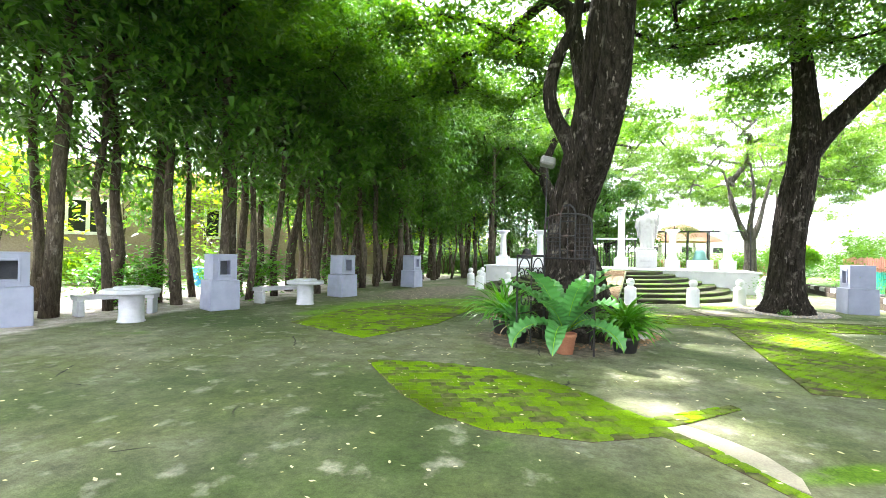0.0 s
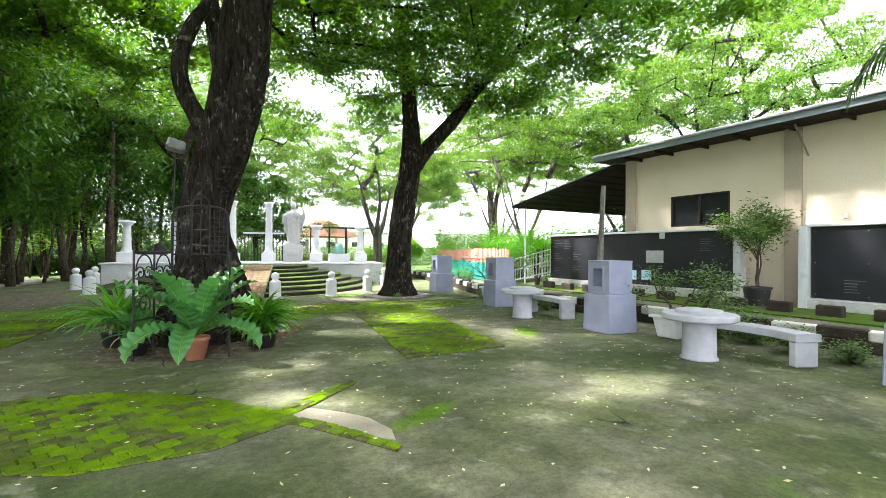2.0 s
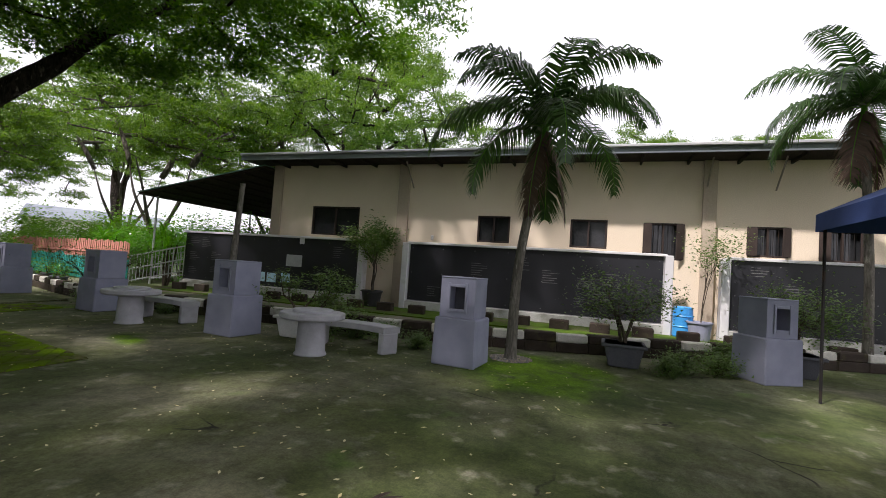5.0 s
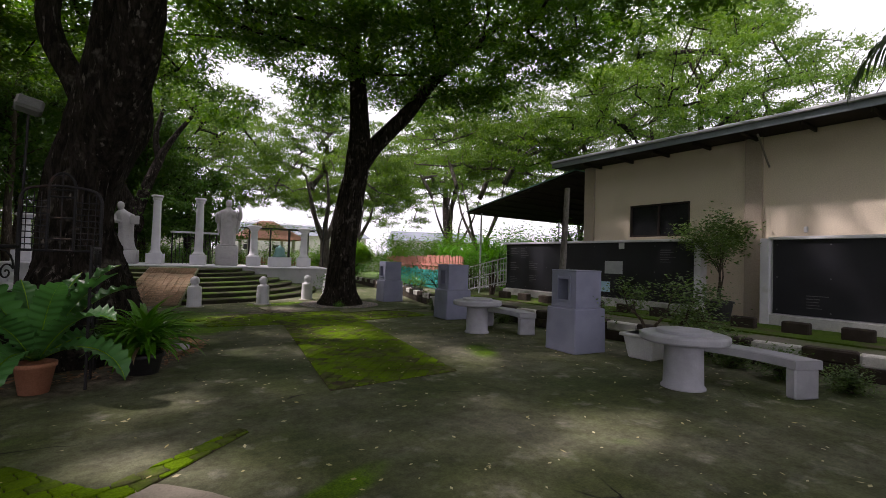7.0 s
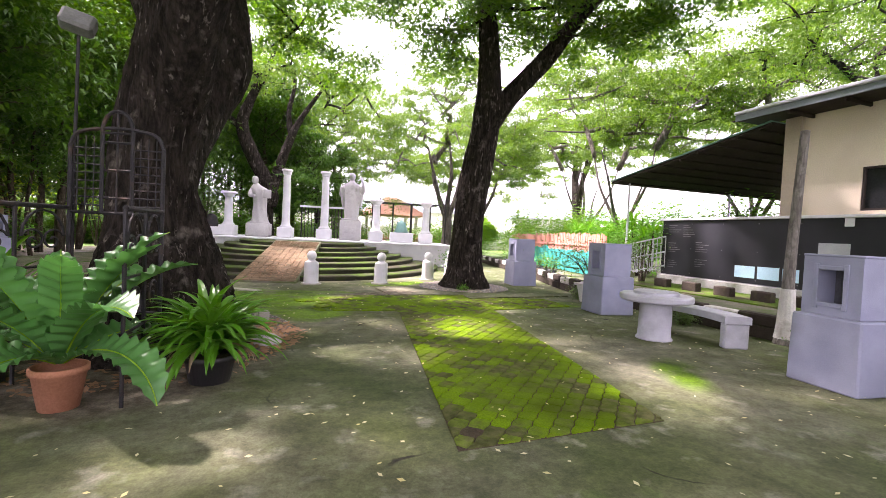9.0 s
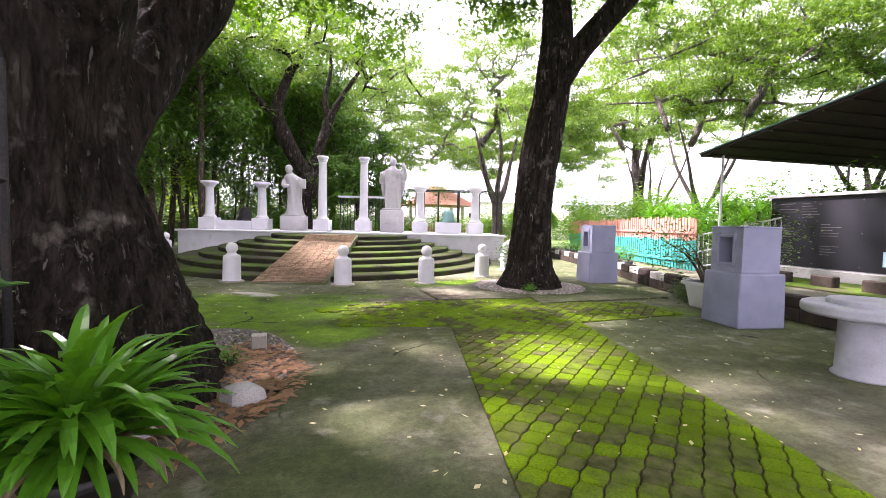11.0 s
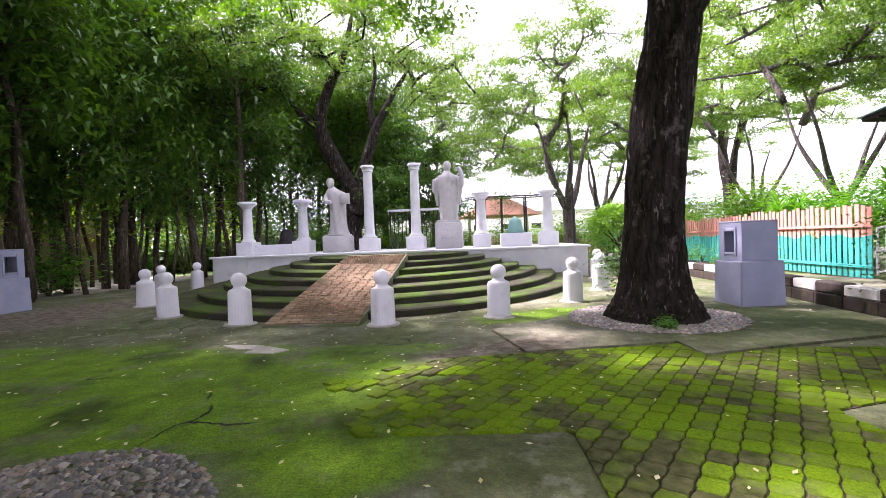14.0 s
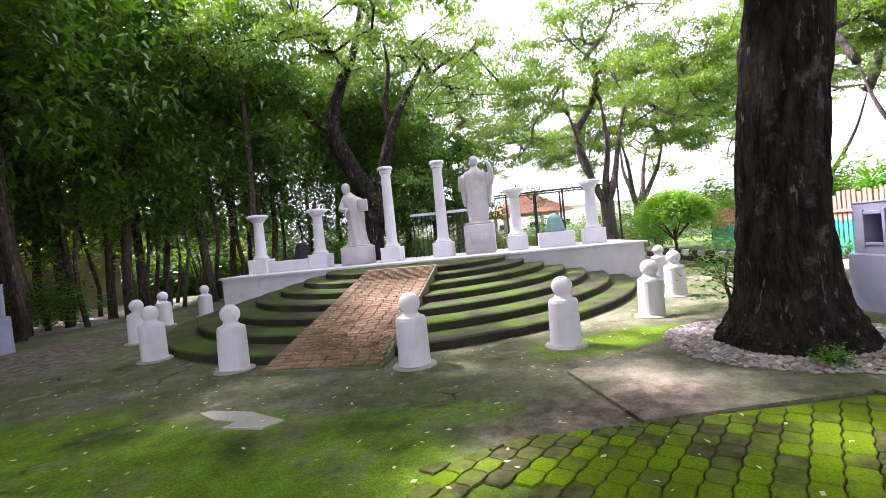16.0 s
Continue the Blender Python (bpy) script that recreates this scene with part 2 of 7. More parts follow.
def pebble_mat(name="mixed_river_pebble", lift=1.0):
    """River pebbles: each its own tone from slate grey through tan to pale."""
    m, nt, b, pos = start_mat(name)
    g = nt.nodes.new("ShaderNodeNewGeometry")
    r = nt.nodes.new("ShaderNodeValToRGB")
    els = r.color_ramp.elements
    els[0].color, els[1].color = (0.07 * lift, 0.07 * lift, 0.075 * lift, 1), (0.34 * lift, 0.325 * lift, 0.30 * lift, 1)
    for at, c in ((0.3, (0.13, 0.125, 0.125)), (0.5, (0.17, 0.135, 0.11)), (0.7, (0.20, 0.19, 0.175)), (0.85, (0.24, 0.17, 0.115))):
        els.new(at).color = (*(v * lift for v in c), 1)
    nt.links.new(g.outputs["Random Per Island"], r.inputs[0])
    col = ramp_mix(nt, noise_fac(nt, 1.4, 0.4, 0.65, 4, coord=pos), r.outputs[0], (0.15, 0.105, 0.075))
    mid = nt.nodes.new("ShaderNodeMix")
    mid.data_type = "RGBA"
    mid.inputs[0].default_value = 0.22 / lift
    nt.links.new(r.outputs[0], mid.inputs[6])
    nt.links.new(col, mid.inputs[7])
    nt.links.new(mid.outputs[2], b.inputs["Base Color"])
    b.inputs["Roughness"].default_value = 0.7
    bump(nt, b, noise_fac(nt, 90, 0.3, 0.7, 3, coord=pos), 0.3, 0.004)
    return m


# blots of bright moss and of bare earth: centre, half sizes, rim, ragged, scale, turn
MOSS_SPOTS = [(-2.4, 12.5, 4.4, 2.0, 0.25, 0.5, 0.9, -10), (0.2, 10.9, 0.9, 1.3, 0.4, 0.6, 1.2, 0), (1.6, 11.9, 2.6, 1.0, 0.4, 0.5, 1.0, 0), (-7.4, 11.2, 2.2, 3.2, 0.4, 0.6, 0.9, -25), (-5.6, 13.8, 3.4, 1.3, 0.4, 0.6, 0.9, 10),
              (6.6, -1.4, 2.0, 1.6, 0.5, 0.6, 1.2, 0), (5.7, 11.2, 1.4, 0.8, 0.5, 0.5, 1.2, 0), (0.1, 2.3, 0.75, 0.2, 0.6, 0.5, 1.8, 25),
              (4.5, 6.0, 1.0, 0.4, 0.7, 0.6, 1.4, 60), (3.4, 15.4, 1.8, 0.7, 0.5, 0.6, 1.2, 10), (-0.4, 13.4, 2.2, 0.5, 0.5, 0.6, 1.2, 0)]
EARTH_SPOTS = [(-2.0, 7.6, 2.0, 1.9, 0.3, 0.5, 1.0, 0), (2.1, 13.0, 1.4, 0.7, 0.6, 0.6, 1.0, 15), (4.8, 14.2, 1.1, 1.0, 0.3, 0.3, 1.0, 0), (-7.4, 17.5, 2.0, 5.5, 0.5, 0.6, 0.8, -10)]

M_GROUND = ground_mat()
M_PAVER = paver_mat()
M_POST = surface("grey_painted_plaster", (0.235, 0.25, 0.335), (0.295, 0.31, 0.405), (0.20, 0.21, 0.25), scale=2.5, fine=70, rough=0.75, bumps=0.12, stain_lo=0.58, stain_hi=0.78, grainy=0.12)
M_TABLE = surface("grey_cast_concrete", (0.36, 0.365, 0.40), (0.46, 0.465, 0.50), (0.24, 0.25, 0.24), scale=4, fine=60, rough=0.8, bumps=0.15, stain_lo=0.58, stain_hi=0.8, grainy=0.15)
M_WHITE = surface("white_painted_masonry", (0.57, 0.57, 0.60), (0.67, 0.67, 0.68), (0.42, 0.42, 0.39), scale=2, fine=45, rough=0.7, bumps=0.2, stain_lo=0.60, stain_hi=0.85, stain_scale=2.2, grainy=0.12)
M_STATUE = surface("weathered_white_stone", (0.40, 0.39, 0.39), (0.50, 0.49, 0.485), (0.27, 0.265, 0.25), scale=3, fine=50, rough=0.75, bumps=0.25, stain_lo=0.55, stain_hi=0.8, stain_scale=3)
M_STEP = surface("mossy_step_concrete", (0.026, 0.026, 0.014), (0.052, 0.049, 0.028), (0.040, 0.078, 0.004), scale=2.5, fine=35, rough=0.95, bumps=0.5, stain_lo=0.44, stain_hi=0.58, stain_scale=1.1)
M_PATH = surface("worn_mossy_path", (0.12, 0.115, 0.085), (0.19, 0.18, 0.14), (0.07, 0.11, 0.02), scale=1.8, fine=45, rough=0.92, bumps=0.3, stain_lo=0.45, stain_hi=0.62, stain_scale=0.7)
M_VERGE = surface("mossy_verge", (0.040, 0.085, 0.005), (0.080, 0.14, 0.008), (0.085, 0.075, 0.045), scale=2.5, fine=45, rough=0.95, bumps=0.6, stain_lo=0.5, stain_hi=0.65, stain_scale=0.9)
M_PLINTH = surface("stained_white_plinth", (0.40, 0.40, 0.39), (0.52, 0.52, 0.50), (0.22, 0.23, 0.19), scale=2, fine=45, rough=0.8, bumps=0.2, stain_lo=0.5, stain_hi=0.72, stain_scale=1.6)
M_RISER = surface("dark_grimy_riser", (0.022, 0.021, 0.015), (0.045, 0.042, 0.03), (0.035, 0.055, 0.008), scale=2.5, fine=35, rough=0.95, bumps=0.5, stain_lo=0.5, stain_hi=0.65, stain_scale=1.3)
M_BRICK = surface("worn_red_brick", (0.145, 0.098, 0.056), (0.20, 0.143, 0.088), (0.11, 0.10, 0.055), scale=6, fine=50, rough=0.92, bumps=0.5, vary=0.22, stain_scale=1.6)
M_KERB_W = surface("whitewashed_kerb", (0.52, 0.51, 0.47), (0.66, 0.65, 0.60), (0.30, 0.29, 0.24), scale=5, fine=50, rough=0.85, bumps=0.35, stain_scale=3)
M_KERB_B = surface("brown_black_painted_kerb", (0.030, 0.023, 0.018), (0.052, 0.040, 0.032), (0.075, 0.07, 0.03), scale=5, fine=50, rough=0.8, bumps=0.35, stain_scale=3)
M_WALL = surface("cream_painted_wall", (0.70, 0.605, 0.475), (0.75, 0.655, 0.525), (0.62, 0.53, 0.41), scale=0.7, fine=30, rough=0.85, bumps=0.12, stain_lo=0.55, stain_hi=0.85, stain_scale=0.6)
M_PILASTER = surface("tan_painted_pilaster", (0.42, 0.355, 0.28), (0.47, 0.40, 0.32), scale=1, fine=30, rough=0.85, bumps=0.12)
M_BOARD = surface("black_slate_board", (0.010, 0.0105, 0.014), (0.017, 0.018, 0.024), (0.028, 0.028, 0.034), scale=0.9, fine=25, rough=0.45, bumps=0.05, grainy=0.1, stain_lo=0.6, stain_hi=0.9, stain_scale=0.5)
M_FASCIA = surface("blue_grey_fascia", (0.17, 0.20, 0.235), (0.22, 0.25, 0.28), (0.11, 0.13, 0.14), scale=1.5, fine=30, rough=0.6, bumps=0.1)
M_ROOF = surface("green_painted_roof_sheet", (0.06, 0.17, 0.12), (0.09, 0.22, 0.16), (0.16, 0.19, 0.16), scale=1.2, fine=20, rough=0.5, bumps=0.1)
# One near-black brown for soffit, rafters, purlins and the lean-to underside
M_SOFFIT = surface("near_black_brown_timber", (0.018, 0.014, 0.012), (0.034, 0.026, 0.021), scale=3, fine=40, rough=0.8, bumps=0.2)
M_DARK = surface("dark_window_pane", (0.02, 0.022, 0.024), (0.035, 0.037, 0.04), scale=2, fine=20, rough=0.12, bumps=0.0)
M_FRAME = surface("brown_window_frame", (0.03, 0.022, 0.02), (0.05, 0.037, 0.032), scale=3, fine=40, rough=0.6, bumps=0.1)
M_IRON = surface("dark_wrought_iron", (0.022, 0.022, 0.025), (0.045, 0.042, 0.042), (0.08, 0.05, 0.035), scale=4, fine=60, rough=0.6, metal=0.5, bumps=0.2, stain_scale=4)
M_GALV = surface("grey_painted_rail", (0.40, 0.42, 0.44), (0.52, 0.54, 0.55), (0.28, 0.27, 0.25), scale=4, fine=60, rough=0.5, metal=0.2, bumps=0.1)
M_POLE = surface("weathered_grey_timber", (0.24, 0.215, 0.18), (0.34, 0.31, 0.27), (0.14, 0.12, 0.09), scale=4, fine=50, rough=0.9, bumps=0.4)
M_TERRA = surface("terracotta_clay", (0.36, 0.155, 0.085), (0.43, 0.20, 0.12), (0.26, 0.20, 0.13), scale=4, fine=50, rough=0.85, bumps=0.2)
M_BLACKPOT = surface("black_plastic_pot", (0.015, 0.015, 0.016), (0.03, 0.03, 0.03), scale=4, fine=50, rough=0.5, bumps=0.1)
M_GREYPOT = surface("dark_grey_pot_and_niche", (0.075, 0.08, 0.095), (0.11, 0.115, 0.13), scale=4, fine=50, rough=0.75, bumps=0.2)
M_WHITEPOT = surface("white_planter", (0.60, 0.60, 0.60), (0.70, 0.70, 0.69), (0.40, 0.40, 0.36), scale=4, fine=50, rough=0.7, bumps=0.2)
M_SOIL = surface("dark_soil", (0.035, 0.026, 0.018), (0.07, 0.05, 0.035), scale=12, fine=60, rough=0.95, bumps=0.8)
M_PINK = surface("salmon_painted_slat", (0.56, 0.22, 0.17), (0.62, 0.28, 0.22), (0.45, 0.27, 0.22), scale=3, fine=50, rough=0.7, bumps=0.2, vary=0.15)
M_BRASS = surface("green_bronze_bell", (0.12, 0.27, 0.25), (0.18, 0.33, 0.30), (0.08, 0.14, 0.13), scale=4, fine=40, rough=0.5, metal=0.4, bumps=0.1)
M_BLUE = surface("blue_plastic", (0.03, 0.25, 0.62), (0.05, 0.32, 0.70), scale=3, fine=40, rough=0.4, bumps=0.05)
M_PAPER = surface("pale_blue_notice_paper", (0.42, 0.66, 0.80), (0.50, 0.72, 0.84), scale=3, fine=40, rough=0.6, bumps=0.0)
M_CHALK = surface("chalk_white", (0.10, 0.10, 0.105), (0.19, 0.19, 0.195), scale=9, fine=60, rough=0.9, bumps=0.0)
M_CONC = surface("plain_pale_concrete", (0.30, 0.29, 0.25), (0.40, 0.385, 0.335), (0.19, 0.20, 0.13), scale=1.5, fine=45, rough=0.9, bumps=0.3)
M_DARKSTONE = pebble_mat()
M_PALESTONE = pebble_mat("pale_garden_pebble", 1.4)
M_STONE = surface("grey_river_stone", (0.30, 0.29, 0.28), (0.48, 0.47, 0.45), (0.20, 0.19, 0.18), scale=6, fine=60, rough=0.8, bumps=0.3)
M_OLDWALL = surface("old_brown_brick_wall", (0.19, 0.145, 0.115), (0.28, 0.23, 0.185), (0.16, 0.075, 0.05), scale=0.8, fine=14, rough=0.9, bumps=0.5, stain_scale=0.5)
M_ORANGE = surface("salmon_roof_tile", (0.50, 0.25, 0.18), (0.58, 0.31, 0.23), scale=2, fine=20, rough=0.8, bumps=0.3)
M_FARWALL = surface("pale_far_wall", (0.62, 0.60, 0.56), (0.72, 0.70, 0.66), scale=0.5, fine=8, rough=0.9, bumps=0.1)
M_BARK = bark_mat("dark_rough_bark", (0.012, 0.0095, 0.008), (0.050, 0.041, 0.034), (0.18, 0.16, 0.135), scale=11, strength=1.0)
M_BARK2 = bark_mat("pale_grey_bark", (0.075, 0.066, 0.055), (0.15, 0.135, 0.115), (0.24, 0.22, 0.20), scale=7)
M_STEM = bark_mat("brown_slender_bark", (0.045, 0.036, 0.027), (0.115, 0.094, 0.07), (0.17, 0.15, 0.125), scale=12, strength=0.5)
M_PALMBARK = bark_mat("ringed_palm_bark", (0.13, 0.12, 0.105), (0.22, 0.205, 0.18), (0.30, 0.285, 0.26), scale=10, strength=0.4)
L_RAIN = leaf_mat("rain_tree_leaf", (0.022, 0.075, 0.006), (0.090, 0.205, 0.012), 0.44)
L_FAR = leaf_mat("far_tree_leaf", (0.038, 0.102, 0.013), (0.138, 0.245, 0.028), 0.42)
L_BUSH = leaf_mat("dense_bush_leaf", (0.028, 0.090, 0.010), (0.085, 0.20, 0.022), 0.35)
L_GROVE = leaf_mat("grove_leaf", (0.026, 0.086, 0.010), (0.088, 0.200, 0.022), 0.40, 0.34)
# Leaf colour raised to look sunlit even in shade; also the fern's pale midribs
L_BRIGHT = leaf_mat("sun_toned_leaf", (0.16, 0.30, 0.012), (0.30, 0.46, 0.025), 0.5)
L_FERN = leaf_mat("fern_leaf", (0.034, 0.140, 0.030), (0.080, 0.225, 0.055), 0.24, 0.38)
L_STRAP = leaf_mat("strap_leaf", (0.035, 0.155, 0.008), (0.11, 0.31, 0.025), 0.38, 0.3)
L_DRY = leaf_mat("dry_leaf", (0.22, 0.15, 0.085), (0.40, 0.31, 0.21), 0.2, 0.8)
L_LITTER = leaf_mat("fallen_leaf", (0.42, 0.36, 0.12), (0.62, 0.58, 0.42), 0.15, 0.8)
L_BROWN = leaf_mat("brown_fallen_leaf", (0.15, 0.075, 0.038), (0.40, 0.235, 0.12), 0.15, 0.8)
L_DEADPALM = leaf_mat("dead_palm_leaf", (0.075, 0.045, 0.035), (0.15, 0.095, 0.07), 0.15, 0.7)
L_SHEATH = leaf_mat("dark_dry_sheath", (0.020, 0.014, 0.011), (0.040, 0.028, 0.020), 0.1, 0.8)
L_PALM = leaf_mat("palm_leaf", (0.022, 0.060, 0.014), (0.055, 0.115, 0.028), 0.25, 0.35)
L_TOPIARY = leaf_mat("clipped_leaf", (0.06, 0.17, 0.012), (0.16, 0.34, 0.03), 0.4)
L_SHRUB = leaf_mat("shrub_leaf", (0.04, 0.095, 0.018), (0.12, 0.20, 0.045), 0.35, 0.4)


# ---------------------------------------------------------------- mesh tools
class Mesh:
    """Collects vertices and faces."""

    def __init__(self):
        self.v, self.f = [], []

    def add(self, verts, faces):
        n = len(self.v)
        self.v.extend(tuple(p) for p in verts)
        self.f.extend(tuple(n + i for i in face) for face in faces)
        return self

    def box(self, c, s, bev=0.0, rz=0.0, taper=1.0):
        """A box with chamfered edges; taper shrinks its top."""
        hx, hy, hz = s[0] / 2, s[1] / 2, s[2] / 2
        b = min(bev, hx * 0.9, hy * 0.9, hz * 0.9)
        cr, sr = math.cos(rz), math.sin(rz)

        def put(x, y, z):
            k = 1 + (taper - 1) * (z + hz) / (2 * hz)
            x, y = x * k, y * k
            return (c[0] + x * cr - y * sr, c[1] + x * sr + y * cr, c[2] + z)

        if b <= 0:
            vs = [put(x, y, z) for z in (-hz, hz) for x, y in ((-hx, -hy), (hx, -hy), (hx, hy), (-hx, hy))]
            return self.add(vs, [(3, 2, 1, 0), (4, 5, 6, 7), (0, 1, 5, 4), (1, 2, 6, 5), (2, 3, 7, 6), (3, 0, 4, 7)])
        ring = [(-hx + b, -hy), (hx - b, -hy), (hx, -hy + b), (hx, hy - b), (hx - b, hy), (-hx + b, hy), (-hx, hy - b), (-hx, -hy + b)]
        inner = [(x * (1 - b / hx) if abs(x) > hx - b * 1.01 and abs(x) == hx else x, y * (1 - b / hy) if abs(y) == hy else y) for x, y in ring]
        vs, fs = [], []
        for pts, z in ((inner, -hz), (ring, -hz + b), (ring, hz - b), (inner, hz)):
            vs += [put(x, y, z) for x, y in pts]
        for k in range(3):
            for i in range(8):
                j = (i + 1) % 8
                fs.append((k * 8 + i, k * 8 + j, k * 8 + 8 + j, k * 8 + 8 + i))
        fs += [tuple(range(7, -1, -1)), tuple(range(24, 32))]
        return self.add(vs, fs)

    def lathe(self, prof, n=24, c=(0, 0, 0), wob=0.0):
        """A turned form: prof is rows of radius, height."""
        vs, fs = [], []
        for r, z in prof:
            for i in range(n):
                a = 2 * math.pi * i / n
                k = 1 + (wob * noise.noise((math.cos(a) * 1.7 + c[0], math.sin(a) * 1.7 + c[1], z * 1.5)) if wob else 0)
                vs.append((c[0] + r * k * math.cos(a), c[1] + r * k * math.sin(a), c[2] + z))
        for k in range(len(prof) - 1):
            for i in range(n):
                j = (i + 1) % n
                fs.append((k * n + i, k * n + j, k * n + n + j, k * n + n + i))
        fs.append(tuple(range(n - 1, -1, -1)))
        fs.append(tuple((len(prof) - 1) * n + i for i in range(n)))
        return self.add(vs, fs)

    def tube(self, pts, radii, n=8, wob=0.0, flare=None, ridge=0.0):
        """A bent, tapering round bar through the points."""
        pts = [Vector(p) for p in pts]
        if isinstance(radii, (int, float)):
            radii = [radii] * len(pts)
        vs, fs = [], []
        side = None
        for k, p in enumerate(pts):
            d = (pts[min(k + 1, len(pts) - 1)] - pts[max(k - 1, 0)]).normalized()
            if side is None:
                side = d.cross(Vector((0.3, 0.9, 0.2))).normalized()
            side = (side - d * side.dot(d)).normalized()
            up = d.cross(side)
            for i in range(n):
                a = 2 * math.pi * i / n
                w = 1.0
                if wob:
                    w += wob * noise.noise((math.cos(a) * 1.3 + p.x, math.sin(a) * 1.3 + p.y, p.z * 0.7)) + wob * 0.5 * noise.noise((math.cos(a) * 4 + p.x, math.sin(a) * 4, p.z * 1.6))
                if ridge:
                    c = (math.cos(a) * 6.5 * radii[k] / 0.45, math.sin(a) * 6.5 * radii[k] / 0.45, p.z * 1.1 + math.sin(a * 2))
                    w += ridge * (0.5 - 2.2 * abs(noise.noise(c))) + ridge * 0.9 * noise.noise((c[0] * 2.6, c[1] * 2.6, p.z * 5.0))
                if flare and k < 4:
                    w += flare[k] * max(0, math.sin(a * 5 + 0.7)) ** 1.5
                q = p + (side * math.cos(a) + up * math.sin(a)) * radii[k] * w
                vs.append(tuple(q))
        for k in range(len(pts) - 1):
            for i in range(n):
                j = (i + 1) % n
                fs.append((k * n + i, k * n + j, k * n + n + j, k * n + n + i))
        fs.append(tuple(range(n - 1, -1, -1)))
        fs.append(tuple((len(pts) - 1) * n + i for i in range(n)))
        return self.add(vs, fs)

    def prism(self, poly, z0, z1):
        """A flat outline raised from z0 to z1."""
        n = len(poly)
        vs = [(x, y, z0) for x, y in poly] + [(x, y, z1) for x, y in poly]
        fs = [tuple(range(n - 1, -1, -1)), tuple(range(n, 2 * n))]
        fs += [(i, (i + 1) % n, n + (i + 1) % n, n + i) for i in range(n)]
        return self.add(vs, fs)

    def data(self, name, mat, smooth=False):
        me = bpy.data.meshes.new(name)
        me.from_pydata(self.v, [], self.f)
        me.materials.append(mat)
        if smooth:
            me.polygons.foreach_set("use_smooth", [True] * len(me.polygons))
        me.update()
        return me


def part(name, src, mat, parent=None, label="", smooth=False, loc=None, rz=0.0):
    """Links a mesh as one object under a thing or a part."""
    me = src if isinstance(src, bpy.types.Mesh) else src.data(name, mat, smooth)
    ob = new(name, me)
    if parent:
        ob.parent = parent
    if loc:
        ob.location = loc
    if rz:
        ob.rotation_euler = (0, 0, rz)
    if label:
        tagged(ob, label)
    return ob


def thing(name, loc, label, category, group="", kind="", rz=0.0):
    ob = new(name)
    ob.empty_display_size = 0.2
    ob.location = loc
    ob.rotation_euler = (0, 0, rz)
    return tagged(ob, label, category, group, kind)


def solid(name, src, mat, label, category, kind="", smooth=False, loc=None, rz=0.0, group=""):
    """A thing of one mesh."""
    return tagged(part(name, src, mat, None, "", smooth, loc, rz), label, category, group, kind)


def leaf_cloud(name, centres, mat, per, spread, size, flat=0.5, seed=1, aspect=0.45, droop=0.0, jitter=0.35, corners=4):
    """Many small rhombic leaves strewn round the centres, as one mesh of separate leaves."""
    rng = np.random.default_rng(seed)
    c = np.repeat(np.asarray(centres, float), per, axis=0)
    n = len(c)
    off = rng.normal(0, 1, (n, 3)) * (spread * np.array([1, 1, flat])) * 0.5
    p = c + off
    yaw = rng.uniform(0, 2 * np.pi, n)
    tilt = rng.normal(0, jitter, n) - droop
    roll = rng.normal(0, jitter * 1.3, n)
    ln = size * rng.uniform(0.6, 1.3, n)
    wd = ln * aspect
    d = np.stack([np.cos(yaw) * np.cos(tilt), np.sin(yaw) * np.cos(tilt), np.sin(tilt)], 1)
    s = np.stack([-np.sin(yaw) * np.cos(roll), np.cos(yaw) * np.cos(roll), np.sin(roll)], 1)
    a = p
    b = p + d * (ln * 0.5)[:, None] + s * (wd * 0.5)[:, None]
    e = p + d * ln[:, None]
    f = p + d * (ln * 0.5)[:, None] - s * (wd * 0.5)[:, None]
    if corners == 3:
        verts = np.stack([a - s * (wd * 0.4)[:, None], e, a + s * (wd * 0.6)[:, None]], 1).reshape(-1, 3)
    else:
        verts = np.stack([a, b, e, f], 1).reshape(-1, 3)
    q = corners
    me = bpy.data.meshes.new(name)
    me.vertices.add(q * n)
    me.vertices.foreach_set("co", verts.ravel())
    me.loops.add(q * n)
    me.loops.foreach_set("vertex_index", np.arange(q * n))
    me.polygons.add(n)
    me.polygons.foreach_set("loop_start", np.arange(0, q * n, q))
    me.materials.append(mat)
    me.update(calc_edges=True)
    return me


def sway(rng, v, amount):
    return (v + Vector((rng.uniform(-1, 1), rng.uniform(-1, 1), rng.uniform(-1, 1))) * amount).normalized()


def grow(wood, tips, rng, p, d, length, r, depth, lift=0.12, spread=0.75, sides=6, kids=(2, 3), shrink=0.72):
    """A limb that bends, forks and ends in leaf-bearing tips."""
    pts, radii = [p.copy()], [r]
    steps = 4 if depth > 1 else 2
    for k in range(steps):
        d = sway(rng, d + Vector((0, 0, lift * 0.4)), 0.22)
        p = p + d * length / steps
        pts.append(p.copy())
        radii.append(r * (1 - 0.42 * (k + 1) / steps))
    if depth == 0:
        tips += [tuple(pts[-1]), tuple(pts[-2])]
    elif depth == 1:
        tips.append(tuple(pts[-1]))
    wood.tube(pts, radii, max(3, sides))
    if depth == 0:
        return
    for _ in range(rng.choice(kids)):
        at = rng.choice((len(pts) - 1, len(pts) - 1, len(pts) - 2))
        side = sway(rng, Vector((d.x, d.y, d.z * 0.5)), spread)
        grow(wood, tips, rng, pts[at], side, length * shrink * rng.uniform(0.8, 1.15), radii[at] * 0.68, depth - 1, lift, spread, sides - 1, kids, shrink)


